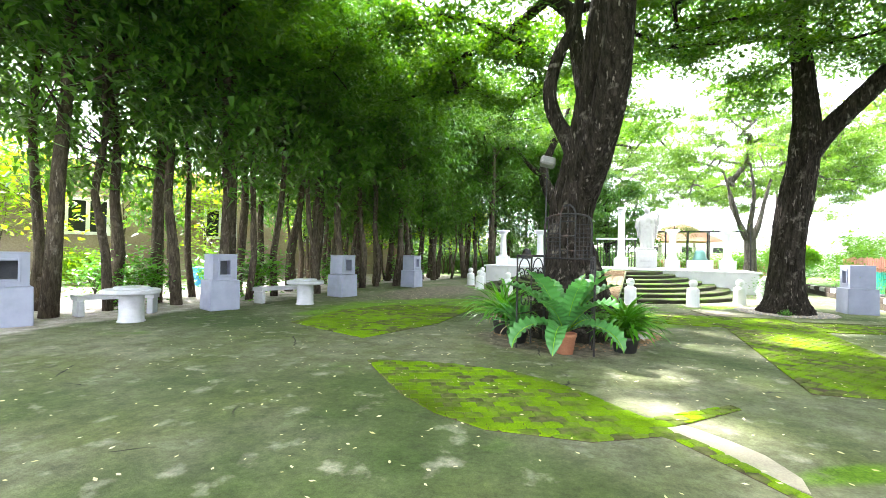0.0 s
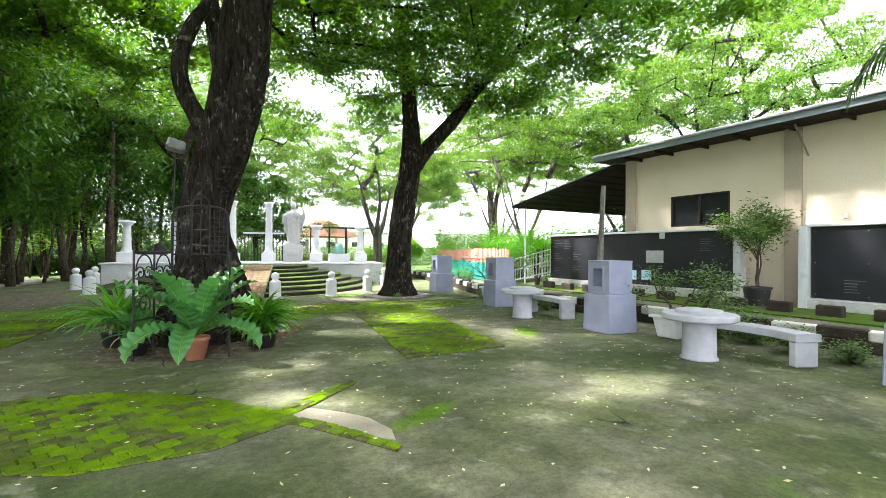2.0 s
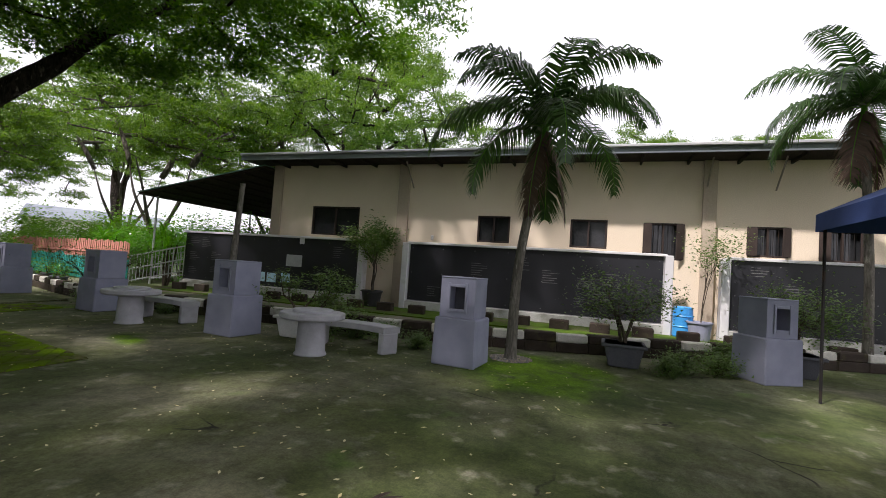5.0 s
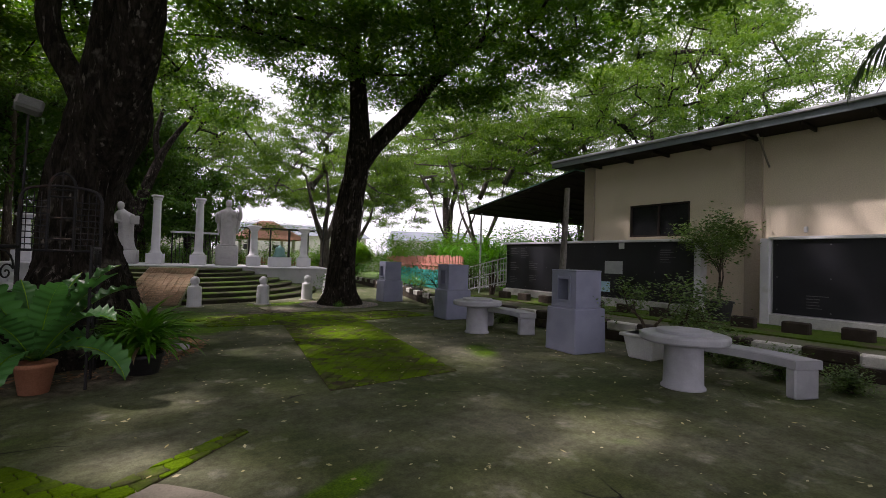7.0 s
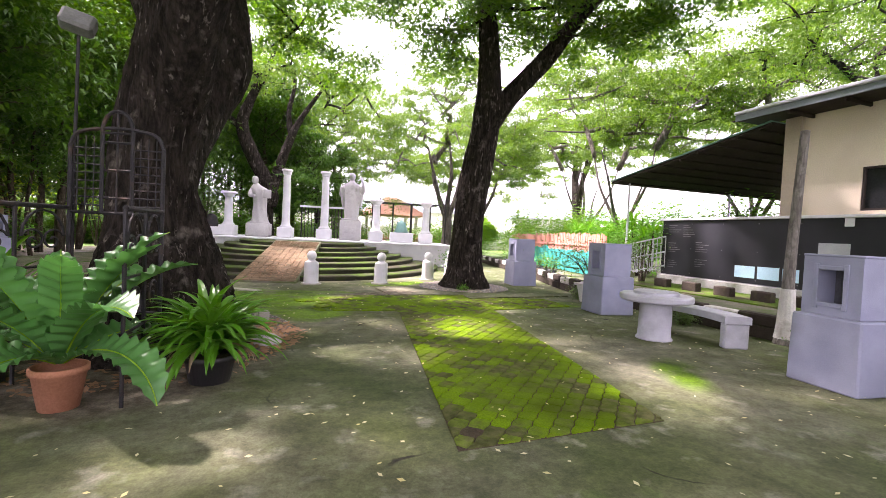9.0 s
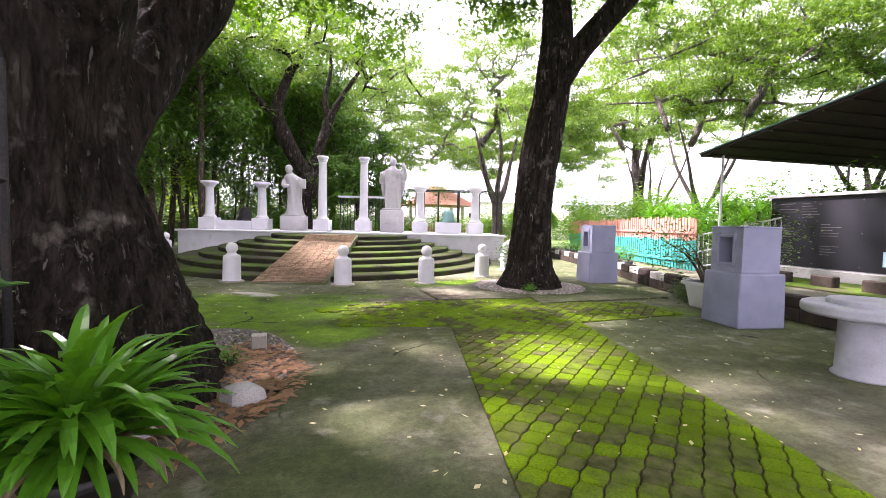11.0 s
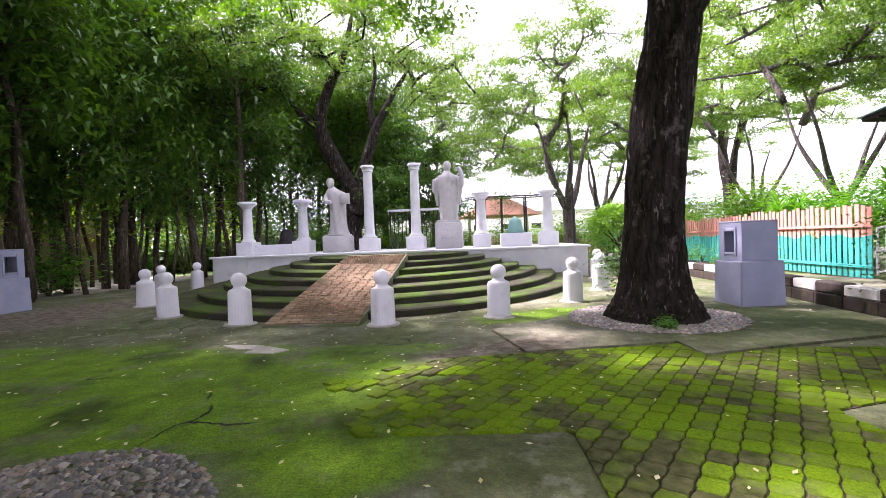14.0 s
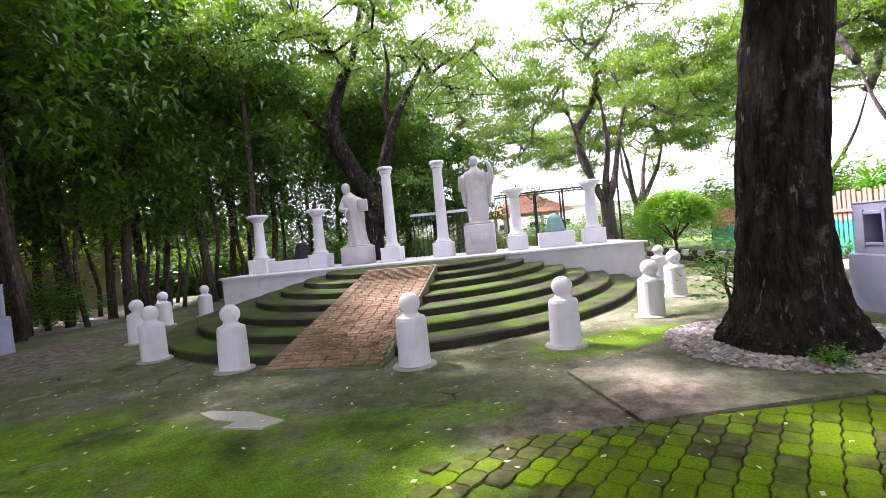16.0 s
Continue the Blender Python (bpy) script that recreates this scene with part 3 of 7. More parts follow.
def pierced_wall(y0, y1, h, t, holes):
    """One connected wall along y, t thick, with openings (y0, y1, z0, z1) right through it."""
    ys = sorted({y0, y1, *(v for q in holes for v in q[:2])})
    zs = sorted({0.0, h, *(v for q in holes for v in q[2:])})
    nz = len(zs)
    m = Mesh()
    m.v = [(x, y, z) for x in (0.0, t) for y in ys for z in zs]
    off = len(ys) * nz

    def open_cell(i, j):
        cy, cz = (ys[i] + ys[i + 1]) / 2, (zs[j] + zs[j + 1]) / 2
        return any(a < cy < b and c < cz < d for a, b, c, d in holes)

    solid_cell = {(i, j) for i in range(len(ys) - 1) for j in range(nz - 1) if not open_cell(i, j)}
    for i, j in solid_cell:
        a, b, c, d = i * nz + j, (i + 1) * nz + j, (i + 1) * nz + j + 1, i * nz + j + 1
        m.f += [(d, c, b, a), (off + a, off + b, off + c, off + d)]
        for (p, q), (di, dj) in (((a, b), (0, -1)), ((c, d), (0, 1)), ((b, c), (1, 0)), ((d, a), (-1, 0))):
            if (i + di, j + dj) not in solid_cell:
                m.f.append((p, q, off + q, off + p))
    return m


def bend(pts, n=4):
    """A smooth line through the points (Catmull-Rom)."""
    pts = [Vector(p) for p in pts]
    out = []
    for i in range(len(pts) - 1):
        a, b, c, d = pts[max(i - 1, 0)], pts[i], pts[i + 1], pts[min(i + 2, len(pts) - 1)]
        for k in range(n):
            t = k / n
            out.append(0.5 * ((2 * b) + (c - a) * t + (2 * a - 5 * b + 4 * c - d) * t * t + (3 * b - a - 3 * c + d) * t ** 3))
    out.append(pts[-1])
    return out


def spread_radii(radii, n):
    r = np.interp(np.linspace(0, len(radii) - 1, n), range(len(radii)), radii)
    return [float(x) for x in r]


# ---------------------------------------------------------------- ground
def ground_sheet():
    m = Mesh()
    xs = [-1500, -300, -80, -40, -20, 0, 20, 40, 80, 300, 1500]
    n = len(xs)
    m.add([(x, y, 0.0) for y in xs for x in xs], [(j * n + i, j * n + i + 1, (j + 1) * n + i + 1, (j + 1) * n + i) for j in range(n - 1) for i in range(n - 1)])
    return solid("ground", m, M_GROUND, "mossy grey-green concrete plaza floor with worn patches", "ground", "structure")


ground = ground_sheet()


# ---------------------------------------------------------------- hall with its lean-to roof
WX = 15.6           # face of the hall's long wall
Y0, Y1 = -26.0, 12.3
WH = 6.0


def hall():
    h = thing("hall", (WX, 0, 0), "long cream-painted hall with dark timber eaves and small barred windows", "building")
    wins = [(7.68, 10.1, 2.87, 4.15), (1.05, 2.35, 2.87, 3.92), (-2.5, -1.2, 2.83, 3.88), (-4.95, -3.72, 2.55, 3.83), (-8.0, -6.85, 2.8, 3.8), (-10.0, -8.8, 2.75, 3.75), (-13.5, -12.3, 2.75, 3.75), (-17.5, -16.3, 2.75, 3.75)]
    m = pierced_wall(Y0, Y1, WH, 0.2, wins)
    end = Mesh()
    end.add([(0.2, Y1 - 0.2, 0), (14.2, Y1 - 0.2, 0), (14.2, Y1, 0), (0.2, Y1, 0), (0.2, Y1 - 0.2, WH), (14.2, Y1 - 0.2, WH), (14.2, Y1, WH), (0.2, Y1, WH)], [(3, 2, 1, 0), (4, 5, 6, 7), (0, 1, 5, 4), (1, 2, 6, 5), (2, 3, 7, 6), (3, 0, 4, 7)])
    part("end_wall", end, M_WALL, h, "cream painted end wall")
    part("back_wall", Mesh().box((14.1, (Y0 + Y1) / 2, WH / 2), (0.2, Y1 - Y0 - 0.4, WH)), M_WALL, h)
    part("far_end_wall", Mesh().box((7.2, Y0 + 0.1, WH / 2), (13.9, 0.2, WH)), M_WALL, h)
    part("wall", m, M_WALL, h, "cream painted plaster wall")
    for py, w in ((5.6, 0.5), (-5.7, 0.42), (-16.0, 0.45), (12.05, 0.5)):
        part("pilaster", Mesh().box((-0.06, py, WH / 2), (0.12, w, WH), 0.01), M_PILASTER, h, "tan painted pilaster")
    for a, b, z0, z1 in wins:
        w = part("window", Mesh().box((0.14, (a + b) / 2, (z0 + z1) / 2), (0.02, b - a, z1 - z0)), M_DARK, h, "dark louvred window")
        fr = Mesh()
        for yy in (a + 0.04, b - 0.04, (a + b) / 2):
            fr.box((0.05, yy, (z0 + z1) / 2), (0.1, 0.06, z1 - z0 - 0.01), 0.008)
        for zz in (z0 + 0.035, z1 - 0.035):
            fr.box((0.05, (a + b) / 2, zz), (0.095, b - a - 0.01, 0.06), 0.008)
        part("frame", fr, M_FRAME, w, "dark brown timber frame")
        k = int((b - a) / 0.14)
        for i in range(1, k if b < -3 else 1):
            part("bar", Mesh().tube([(0.03, a + (b - a) * i / k, z0 + 0.05), (0.03, a + (b - a) * i / k, z1 - 0.05)], 0.009, 5), M_IRON, w)
        if b - a < 2 and b < -3:
            for yy, ang in ((a, 0.5), (b, -0.5)):
                part("shutter", Mesh().box((-0.12, yy + (0.1 if yy == a else -0.1), (z0 + z1) / 2), (0.03, 0.3, z1 - z0 - 0.06), 0.006, rz=ang), M_FRAME, w, "brown timber shutter leaf")
    # roof: a low gable with a deep eave
    ex, ez, rx, rz_ = -1.25, 6.02, 7.0, 7.6
    ya, yb = Y0 - 0.8, Y1 + 0.9
    top = Mesh()
    for x0, z0, x1, z1 in ((ex, ez + 0.22, rx, rz_ + 0.22), (rx, rz_ + 0.22, 15.4, ez + 0.22)):
        top.add([(x0, ya, z0), (x1, ya, z1), (x1, yb, z1), (x0, yb, z0), (x0, ya, z0 + 0.05), (x1, ya, z1 + 0.05), (x1, yb, z1 + 0.05), (x0, yb, z0 + 0.05)],
                [(3, 2, 1, 0), (4, 5, 6, 7), (0, 1, 5, 4), (1, 2, 6, 5), (2, 3, 7, 6), (3, 0, 4, 7)])
    part("roof", top, M_ROOF, h, "green corrugated sheet roof")
    part("fascia", Mesh().box((ex - 0.02, (ya + yb) / 2, ez + 0.1), (0.05, yb - ya, 0.30), 0.01), M_FASCIA, h, "blue-grey eave fascia board")
    # Lighter grey than the fascia: the sunlit highlight of the eave is painted in
    part("gutter", Mesh().box((ex - 0.09, (ya + yb) / 2, ez + 0.2), (0.1, yb - ya, 0.1), 0.02), M_GALV, h, "metal gutter with the sunlit eave edge put into its pale grey")
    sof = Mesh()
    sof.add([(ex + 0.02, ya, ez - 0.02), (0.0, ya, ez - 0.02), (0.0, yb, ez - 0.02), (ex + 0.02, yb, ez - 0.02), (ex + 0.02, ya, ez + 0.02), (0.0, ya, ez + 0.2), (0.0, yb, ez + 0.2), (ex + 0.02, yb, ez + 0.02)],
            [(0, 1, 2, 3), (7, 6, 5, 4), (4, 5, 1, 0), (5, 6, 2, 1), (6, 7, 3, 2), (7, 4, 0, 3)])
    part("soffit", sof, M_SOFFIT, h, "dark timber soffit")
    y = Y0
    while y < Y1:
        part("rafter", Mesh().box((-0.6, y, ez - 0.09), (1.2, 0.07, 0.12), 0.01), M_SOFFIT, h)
        y += 1.5
    for yy in (-5.6, -7.6, 5.2):
        part("bracket", Mesh().tube([(0.0, yy, 5.0), (-0.9, yy, 5.9)], 0.03, 6), M_POLE, h, "diagonal eave brace")
    gable = Mesh().add([(0, Y1 - 0.2, WH), (14.2, Y1 - 0.2, WH), (7.0, Y1 - 0.2, 7.7), (0, Y1, WH), (14.2, Y1, WH), (7.0, Y1, 7.7)], [(0, 1, 2), (5, 4, 3), (0, 3, 4, 1), (1, 4, 5, 2), (2, 5, 3, 0)])
    part("gable", gable, M_WALL, h)
    # lean-to roof at the end wall
    lean = Mesh()
    A, B = (-1.9, 18.55, 4.25), (12.0, 18.55, 4.25)
    C, D = (12.0, 12.3, 5.75), (-0.75, 12.3, 5.75)
    lean.add([A, B, C, D] + [(p[0], p[1], p[2] + 0.09) for p in (A, B, C, D)], [(3, 2, 1, 0), (4, 5, 6, 7), (0, 1, 5, 4), (1, 2, 6, 5), (2, 3, 7, 6), (3, 0, 4, 7)])
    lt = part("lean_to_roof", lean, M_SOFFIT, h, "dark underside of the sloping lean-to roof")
    sheet = Mesh()
    off = [(-0.06, 0.06, 0.095), (0.06, 0.06, 0.095), (0.06, 0, 0.095), (-0.06, 0, 0.095)]
    q = [tuple(p[k] + o[k] for k in range(3)) for p, o in zip((A, B, C, D), off)]
    sheet.add(q + [(p[0], p[1], p[2] + 0.04) for p in q], [(3, 2, 1, 0), (4, 5, 6, 7), (0, 1, 5, 4), (1, 2, 6, 5), (2, 3, 7, 6), (3, 0, 4, 7)])
    part("roof_sheet", sheet, M_ROOF, lt, "green roof sheet edge")
    for i in range(9):
        t = (i + 0.5) / 9
        a = (A[0] + (D[0] - A[0]) * t, A[1] + (D[1] - A[1]) * t, A[2] + (D[2] - A[2]) * t - 0.04)
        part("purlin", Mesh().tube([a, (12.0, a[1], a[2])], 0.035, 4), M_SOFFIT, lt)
    for x, y in ((-1.2, 18.2), (5.0, 18.2), (10.0, 18.2)):
        part("roof_post", Mesh().tube([(x, y, 0), (x, y, 4.3)], 0.05, 8), M_GALV, h, "thin steel post")
    part("wall_lamp", Mesh().box((-0.08, 4.2, 2.95), (0.08, 0.1, 0.18), 0.02), M_WHITE, h, "small white wall lamp")
    return h


hall_thing = hall()


def notice_board(y0, y1, posts):
    """A white masonry frame with a black slate board on it."""
    b = thing("blackboard_wall", (14.5, (y0 + y1) / 2, 0), "long black slate board set in a white masonry frame", "blackboard", "blackboards along the hall")
    L = y1 - y0
    part("plinth", Mesh().box((0.12, 0, 0.2), (0.34, L + 0.1, 0.4), 0.02), M_PLINTH, b, "white plinth")
    part("backing", Mesh().box((0.17, 0, 1.5), (0.14, L, 2.2), 0.01), M_WHITE, b)
    part("slate", Mesh().box((0.085, 0, 1.515), (0.03, L - 0.08, 2.17), 0.004), M_BOARD, b, "black slate panel")
    part("coping", Mesh().box((0.13, 0, 2.645), (0.28, L + 0.12, 0.09), 0.012), M_WHITE, b, "white coping strip")
    for s in posts:
        part("end_post", Mesh().box((0.13, s * (L / 2 + 0.13), 1.32), (0.4, 0.24, 2.64), 0.015), M_WHITE, b, "white masonry end post")
    n = int(L / 1.22)
    for i in range(n + 1):
        for z in (0.55, 1.5, 2.45):
            part("screw_cap", Mesh().lathe([(0.022, 0), (0.018, 0.012)], 6), M_CHALK, b, "", loc=(0.068, -L / 2 + 0.15 + i * (L - 0.3) / max(n, 1), z)).rotation_euler = (0, -math.pi / 2, 0)
    return b, L


boards = [notice_board(6.95, 16.35, (-1,)), notice_board(-4.3, 4.75, (1, -1)), notice_board(-13.5, -6.15, (1,))]


# ---------------------------------------------------------------- kerbs, path and rail along the hall
def kerb_line(pts, step, height, width, label, gaps=False):
    """A kerb of alternating black and white blocks on a dark footing, laid along a line."""
    k = thing("painted_kerb", (0, 0, 0), label, "kerb", "", "structure")
    line = bend([(x, y, 0) for x, y in pts], 60)
    run, spots, want = 0.0, [], 0.0
    for p, q in zip(line, line[1:]):
        d = (q - p).length
        while run + d >= want:
            spots.append((p.lerp(q, (want - run) / d), math.atan2(q.y - p.y, q.x - p.x)))
            want += step
        run += d
    foot = Mesh().box((0, 0, height * 0.26), (step - 0.004, width + 0.03, height * 0.52), 0.012).data("footing", M_KERB_B)
    w = Mesh().box((0, 0, height * 0.76), (step - 0.014, width, height * 0.46), 0.025).data("block", M_KERB_W)
    b = Mesh().box((0, 0, height * (0.6 if gaps else 0.78)), (step - 0.014, width + 0.02, height * (0.8 if gaps else 0.52)), 0.03).data("block", M_KERB_B)
    for i, (p, a) in enumerate(spots):
        if gaps:
            if i % 2:
                part("block", b, None, k, loc=(p.x, p.y, -0.05), rz=a + 0.02 * math.sin(i * 2.9))
            continue
        part("footing", foot, None, k, loc=(p.x, p.y, 0), rz=a)
        part("block", b if i % 2 else w, None, k, loc=(p.x + 0.008 * math.sin(i * 1.7), p.y, 0), rz=a + 0.01 * math.sin(i * 2.9))
    return k


kerb_line([(13.5, -14), (11.8, -9), (10.4, -5), (9.1, -1.5), (8.3, 2), (8.0, 7), (8.0, 11.5), (8.5, 14.5), (9.5, 17.8), (10.6, 22.8), (12.2, 31)], 0.72, 0.42, 0.24, "black and white painted concrete kerb edging the plaza")
kerb_line([(13.05, -15), (12.95, 0), (12.75, 15.5)], 0.60, 0.44, 0.24, "spaced dark painted kerb blocks before the blackboards", True)
solid("path", Mesh().prism([(13.0, -14), (12.7, 15.4), (12.4, 31), (10.7, 22.8), (9.6, 17.8), (8.6, 14.5), (8.1, 11.5), (8.1, 7), (8.4, 2), (9.2, -1.5), (10.5, -5), (11.9, -9)], 0.0, 0.06), M_PATH, "worn mossy concrete path between two kerbs", "path", "structure")
solid("moss_strip", Mesh().box((13.2, 1, 0.05), (2.4, 30, 0.10)), M_VERGE, "mossy planting strip at the foot of the boards", "planting strip", "structure")


# ---------------------------------------------------------------- posts, tables and benches
def station_post():
    p = thing("memorial_post", (0, 0, 0), "grey-painted two-tier masonry post with a small open niche", "post", "posts round the plaza")
    part("base", Mesh().box((0, 0, 0.42), (0.82, 0.82, 0.85), 0.02, taper=0.96), M_POST, p, "grey plinth block")
    m = Mesh()
    w, z0, z1 = 0.66, 0.852, 1.55
    n0, n1, nw = 0.98, 1.42, 0.165
    hw = w / 2
    # the upper block is built round its niche, which opens on -x
    m.box((0, (hw + nw) / 2, (z0 + z1) / 2), (w, hw - nw, z1 - z0), 0.0)
    m.box((0, -(hw + nw) / 2, (z0 + z1) / 2), (w, hw - nw, z1 - z0), 0.0)
    m.box((0, 0, (z0 + n0) / 2), (w, 2 * nw, n0 - z0), 0.0)
    m.box((0, 0, (n1 + z1) / 2), (w, 2 * nw, z1 - n1), 0.0)
    part("upper_block", m, M_POST, p)
    # The niche back is a darker grey than the block round it
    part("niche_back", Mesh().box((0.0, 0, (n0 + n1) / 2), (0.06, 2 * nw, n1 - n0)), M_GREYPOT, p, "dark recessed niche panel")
    fr = Mesh()
    for y in (-nw - 0.0, nw + 0.0):
        fr.box((-hw - 0.006, y, (n0 + n1) / 2), (0.03, 0.05, n1 - n0 + 0.1), 0.006)
    for z in (n0 - 0.0, n1 + 0.0):
        fr.box((-hw - 0.005, 0, z), (0.026, 2 * nw - 0.05, 0.05), 0.006)
    part("niche_frame", fr, M_POST, p, "thin raised niche frame")
    part("cap", Mesh().box((0, 0, 1.565), (0.68, 0.68, 0.03), 0.01), M_POST, p)
    return p


POSTS = [(6.38, 0.02, -4, "with a small palm beside it"), (6.15, 5.1, -6, ""), (6.75, 10.1, -6, ""), (7.35, 15.2, -6, ""), (8.6, -5.4, 28, "")]
LEFT_POSTS = [(-13.6, 5.3, 150), (-11.5, 9.2, 150), (-10.05, 14.1, 158), (-9.05, 19.9, 165)]
proto = station_post()
proto.matrix_basis = pose(*POSTS[0][:2], 0, 0, 0, POSTS[0][2])
for x, y, a, _ in POSTS[1:]:
    copy_thing(proto, pose(x, y, 0, 0, 0, a))
for x, y, a in LEFT_POSTS:
    copy_thing(proto, pose(x, y, 0, 0, 0, a))


def round_table():
    t = thing("round_table", (0, 0, 0), "round grey concrete table with a raised disc on a drum base", "table", "tables round the plaza")
    part("pedestal", Mesh().lathe([(0.29, 0), (0.29, 0.02), (0.262, 0.05), (0.25, 0.60), (0.265, 0.635)], 36), M_TABLE, t, "drum pedestal", True)
    part("tabletop", Mesh().lathe([(0.30, 0.635), (0.53, 0.64), (0.565, 0.655), (0.58, 0.675), (0.58, 0.735), (0.57, 0.752), (0.55, 0.76), (0.10, 0.762)], 48), M_TABLE, t)
    part("raised_disc", Mesh().lathe([(0.36, 0.762), (0.36, 0.80), (0.35, 0.812), (0.05, 0.815)], 44), M_TABLE, t, "raised disc in the middle")
    return t


def bench():
    b = thing("bench", (0, 0, 0), "grey concrete slab bench on two legs", "bench", "benches round the plaza")
    m = Mesh()
    n, R, w, a0 = 14, 2.2, 0.40, 0.40
    prof = []
    for i in range(n + 1):
        a = -a0 + 2 * a0 * i / n
        prof.append((math.sin(a), math.cos(a)))
    vs, fs = [], []
    for sx, cx in prof:
        for r, z in ((R - w / 2, 0.40), (R + w / 2, 0.40), (R + w / 2, 0.505), (R + w / 2 - 0.015, 0.52), (R - w / 2 + 0.015, 0.52), (R - w / 2, 0.505)):
            vs.append((r * cx - R, r * sx, z))
    for i in range(n):
        for k in range(6):
            j = (k + 1) % 6
            fs.append((i * 6 + k, i * 6 + j, i * 6 + 6 + j, i * 6 + 6 + k))
    fs += [tuple(range(5, -1, -1)), tuple(n * 6 + k for k in range(6))]
    m.add(vs, fs)
    part("seat", m, M_TABLE, b, "curved slab seat")
    for s in (-1, 1):
        a = s * 0.355
        part("leg", Mesh().box((R * math.cos(a) - R, R * math.sin(a), 0.2), (0.38, 0.15, 0.40), 0.02, rz=a), M_TABLE, b, "block leg")
    return b


tab = round_table()
ben = bench()
TABLES = [(5.35, 2.55), (5.72, 7.65), (-11.75, 6.6), (-9.95, 11.2)]
BENCHES = [(6.45, 2.2, -4), (6.75, 7.6, -4), (-13.15, 7.45, 139), (-11.1, 11.6, 148)]
tab.matrix_basis = pose(*TABLES[0], 0)
for x, y in TABLES[1:]:
    copy_thing(tab, pose(x, y, 0))
ben.matrix_basis = pose(*BENCHES[0][:2], 0, 0, 0, BENCHES[0][2])
for x, y, a in BENCHES[1:]:
    copy_thing(ben, pose(x, y, 0, 0, 0, a))


# ---------------------------------------------------------------- raised stage with curved steps
OX, OY, OA = 0.73, 23.9, radians(-12.0)
CA, SA = math.cos(OA), math.sin(OA)


def st(u, v):
    """From the stage's own axes to the world."""
    return (OX + u * CA - v * SA, OY + u * SA + v * CA)


PZ = 1.08
stage = thing("stage", (OX, OY, 0), "white-walled raised stage with curved mossy steps", "stage", rz=OA)
part("platform_wall", Mesh().box((0, 2.6, PZ / 2 - 0.04), (13.8, 5.2, PZ - 0.08), 0.01), M_WHITE, stage, "white painted retaining wall")
part("platform_top", Mesh().box((0, 2.6, PZ - 0.04), (14.0, 5.36, 0.08), 0.015), M_WHITE, stage, "white coping slab")
NSTEP = 7
for i in range(NSTEP):
    t = i / (NSTEP - 1)
    a, b = 6.25 + (2.75 - 6.25) * t, 8.1 + (3.6 - 8.1) * t
    z0, z1 = 0.0, 0.145 * (i + 1)
    n = 56
    arc = [(a * math.cos(math.pi + math.pi * k / n), b * math.sin(math.pi + math.pi * k / n)) for k in range(n + 1)]
    ins = [((a - 0.03) * math.cos(math.pi + math.pi * k / n), (b - 0.03) * math.sin(math.pi + math.pi * k / n)) for k in range(n + 1)]
    m = Mesh()
    k = n + 1
    m.add([(x, y, max(0, z1 - 0.16)) for x, y in arc] + [(x, y, z1 - 0.025) for x, y in arc] + [(x, y, z1) for x, y in ins],
          [(j, j + 1, k + j + 1, k + j) for j in range(n)] + [(k + j, k + j + 1, 2 * k + j + 1, 2 * k + j) for j in range(n)] + [tuple(range(2 * k, 3 * k)), tuple(range(k - 1, -1, -1))])
    me = m.data("step", M_STEP)
    me.materials.append(M_RISER)
    me.polygons.foreach_set("material_index", [1] * n + [0] * (len(me.polygons) - n))
    part("step", me, None, stage, "mossy concrete step with a dark riser")
RU, RW = 0.33, 1.72
RV0, RV1, RZ1 = -8.6, -3.55, 1.02


def ramp_z(v):
    return 0.045 + (RZ1 + 0.01) * (v - RV0) / (RV1 - RV0)


rm = Mesh()
rm.add([(RU - RW / 2, RV0, 0.0), (RU + RW / 2, RV0, 0.0), (RU + RW / 2, RV1, 0), (RU - RW / 2, RV1, 0), (RU - RW / 2, RV0, ramp_z(RV0)), (RU + RW / 2, RV0, ramp_z(RV0)), (RU + RW / 2, RV1, ramp_z(RV1)), (RU - RW / 2, RV1, ramp_z(RV1))],
       [(3, 2, 1, 0), (4, 5, 6, 7), (0, 1, 5, 4), (1, 2, 6, 5), (2, 3, 7, 6), (3, 0, 4, 7)])
ramp = part("ramp", rm, M_PATH, stage, "brick-paved ramp laid over the steps")


def column(name, height, r, cap, label):
    c = thing(name, (0, 0, 0), label, "column", "columns on the stage")
    part("base", Mesh().box((0, 0, 0.26), (0.72, 0.72, 0.52), 0.02), M_WHITE, c, "square white pedestal")
    part("shaft", Mesh().lathe([(r * 1.5, 0.52), (r * 1.45, 0.58), (r * 1.15, 0.64), (r * 1.05, 0.70), (r, 0.9), (r * 0.86, height - 0.32), (r * 0.9, height - 0.28)], 20), M_WHITE, c, "round tapering shaft", True)
    part("capital", Mesh().lathe([(r * 0.9, height - 0.28), (r * 1.1, height - 0.24), (cap * 0.8, height - 0.12), (cap, height - 0.09), (cap, height - 0.03), (cap * 0.9, height)], 24), M_WHITE, c, "moulded capital")
    return c


short = column("short_column", 2.18, 0.20, 0.38, "short white column with a broad moulded capital")
tall = column("tall_column", 3.45, 0.20, 0.27, "tall slender white column on a square pedestal")
SHORT = [(-5.15, 26.9), (-2.85, 26.5), (4.31, 25.2), (6.87, 24.7)]
TALL = [(-0.15, 26.0), (1.72, 25.65)]
short.matrix_basis = pose(*SHORT[0], PZ, 0, 0, -12)
for x, y in SHORT[1:]:
    copy_thing(short, pose(x, y, PZ, 0, 0, -12))
tall.matrix_basis = pose(*TALL[0], PZ, 0, 0, -12)
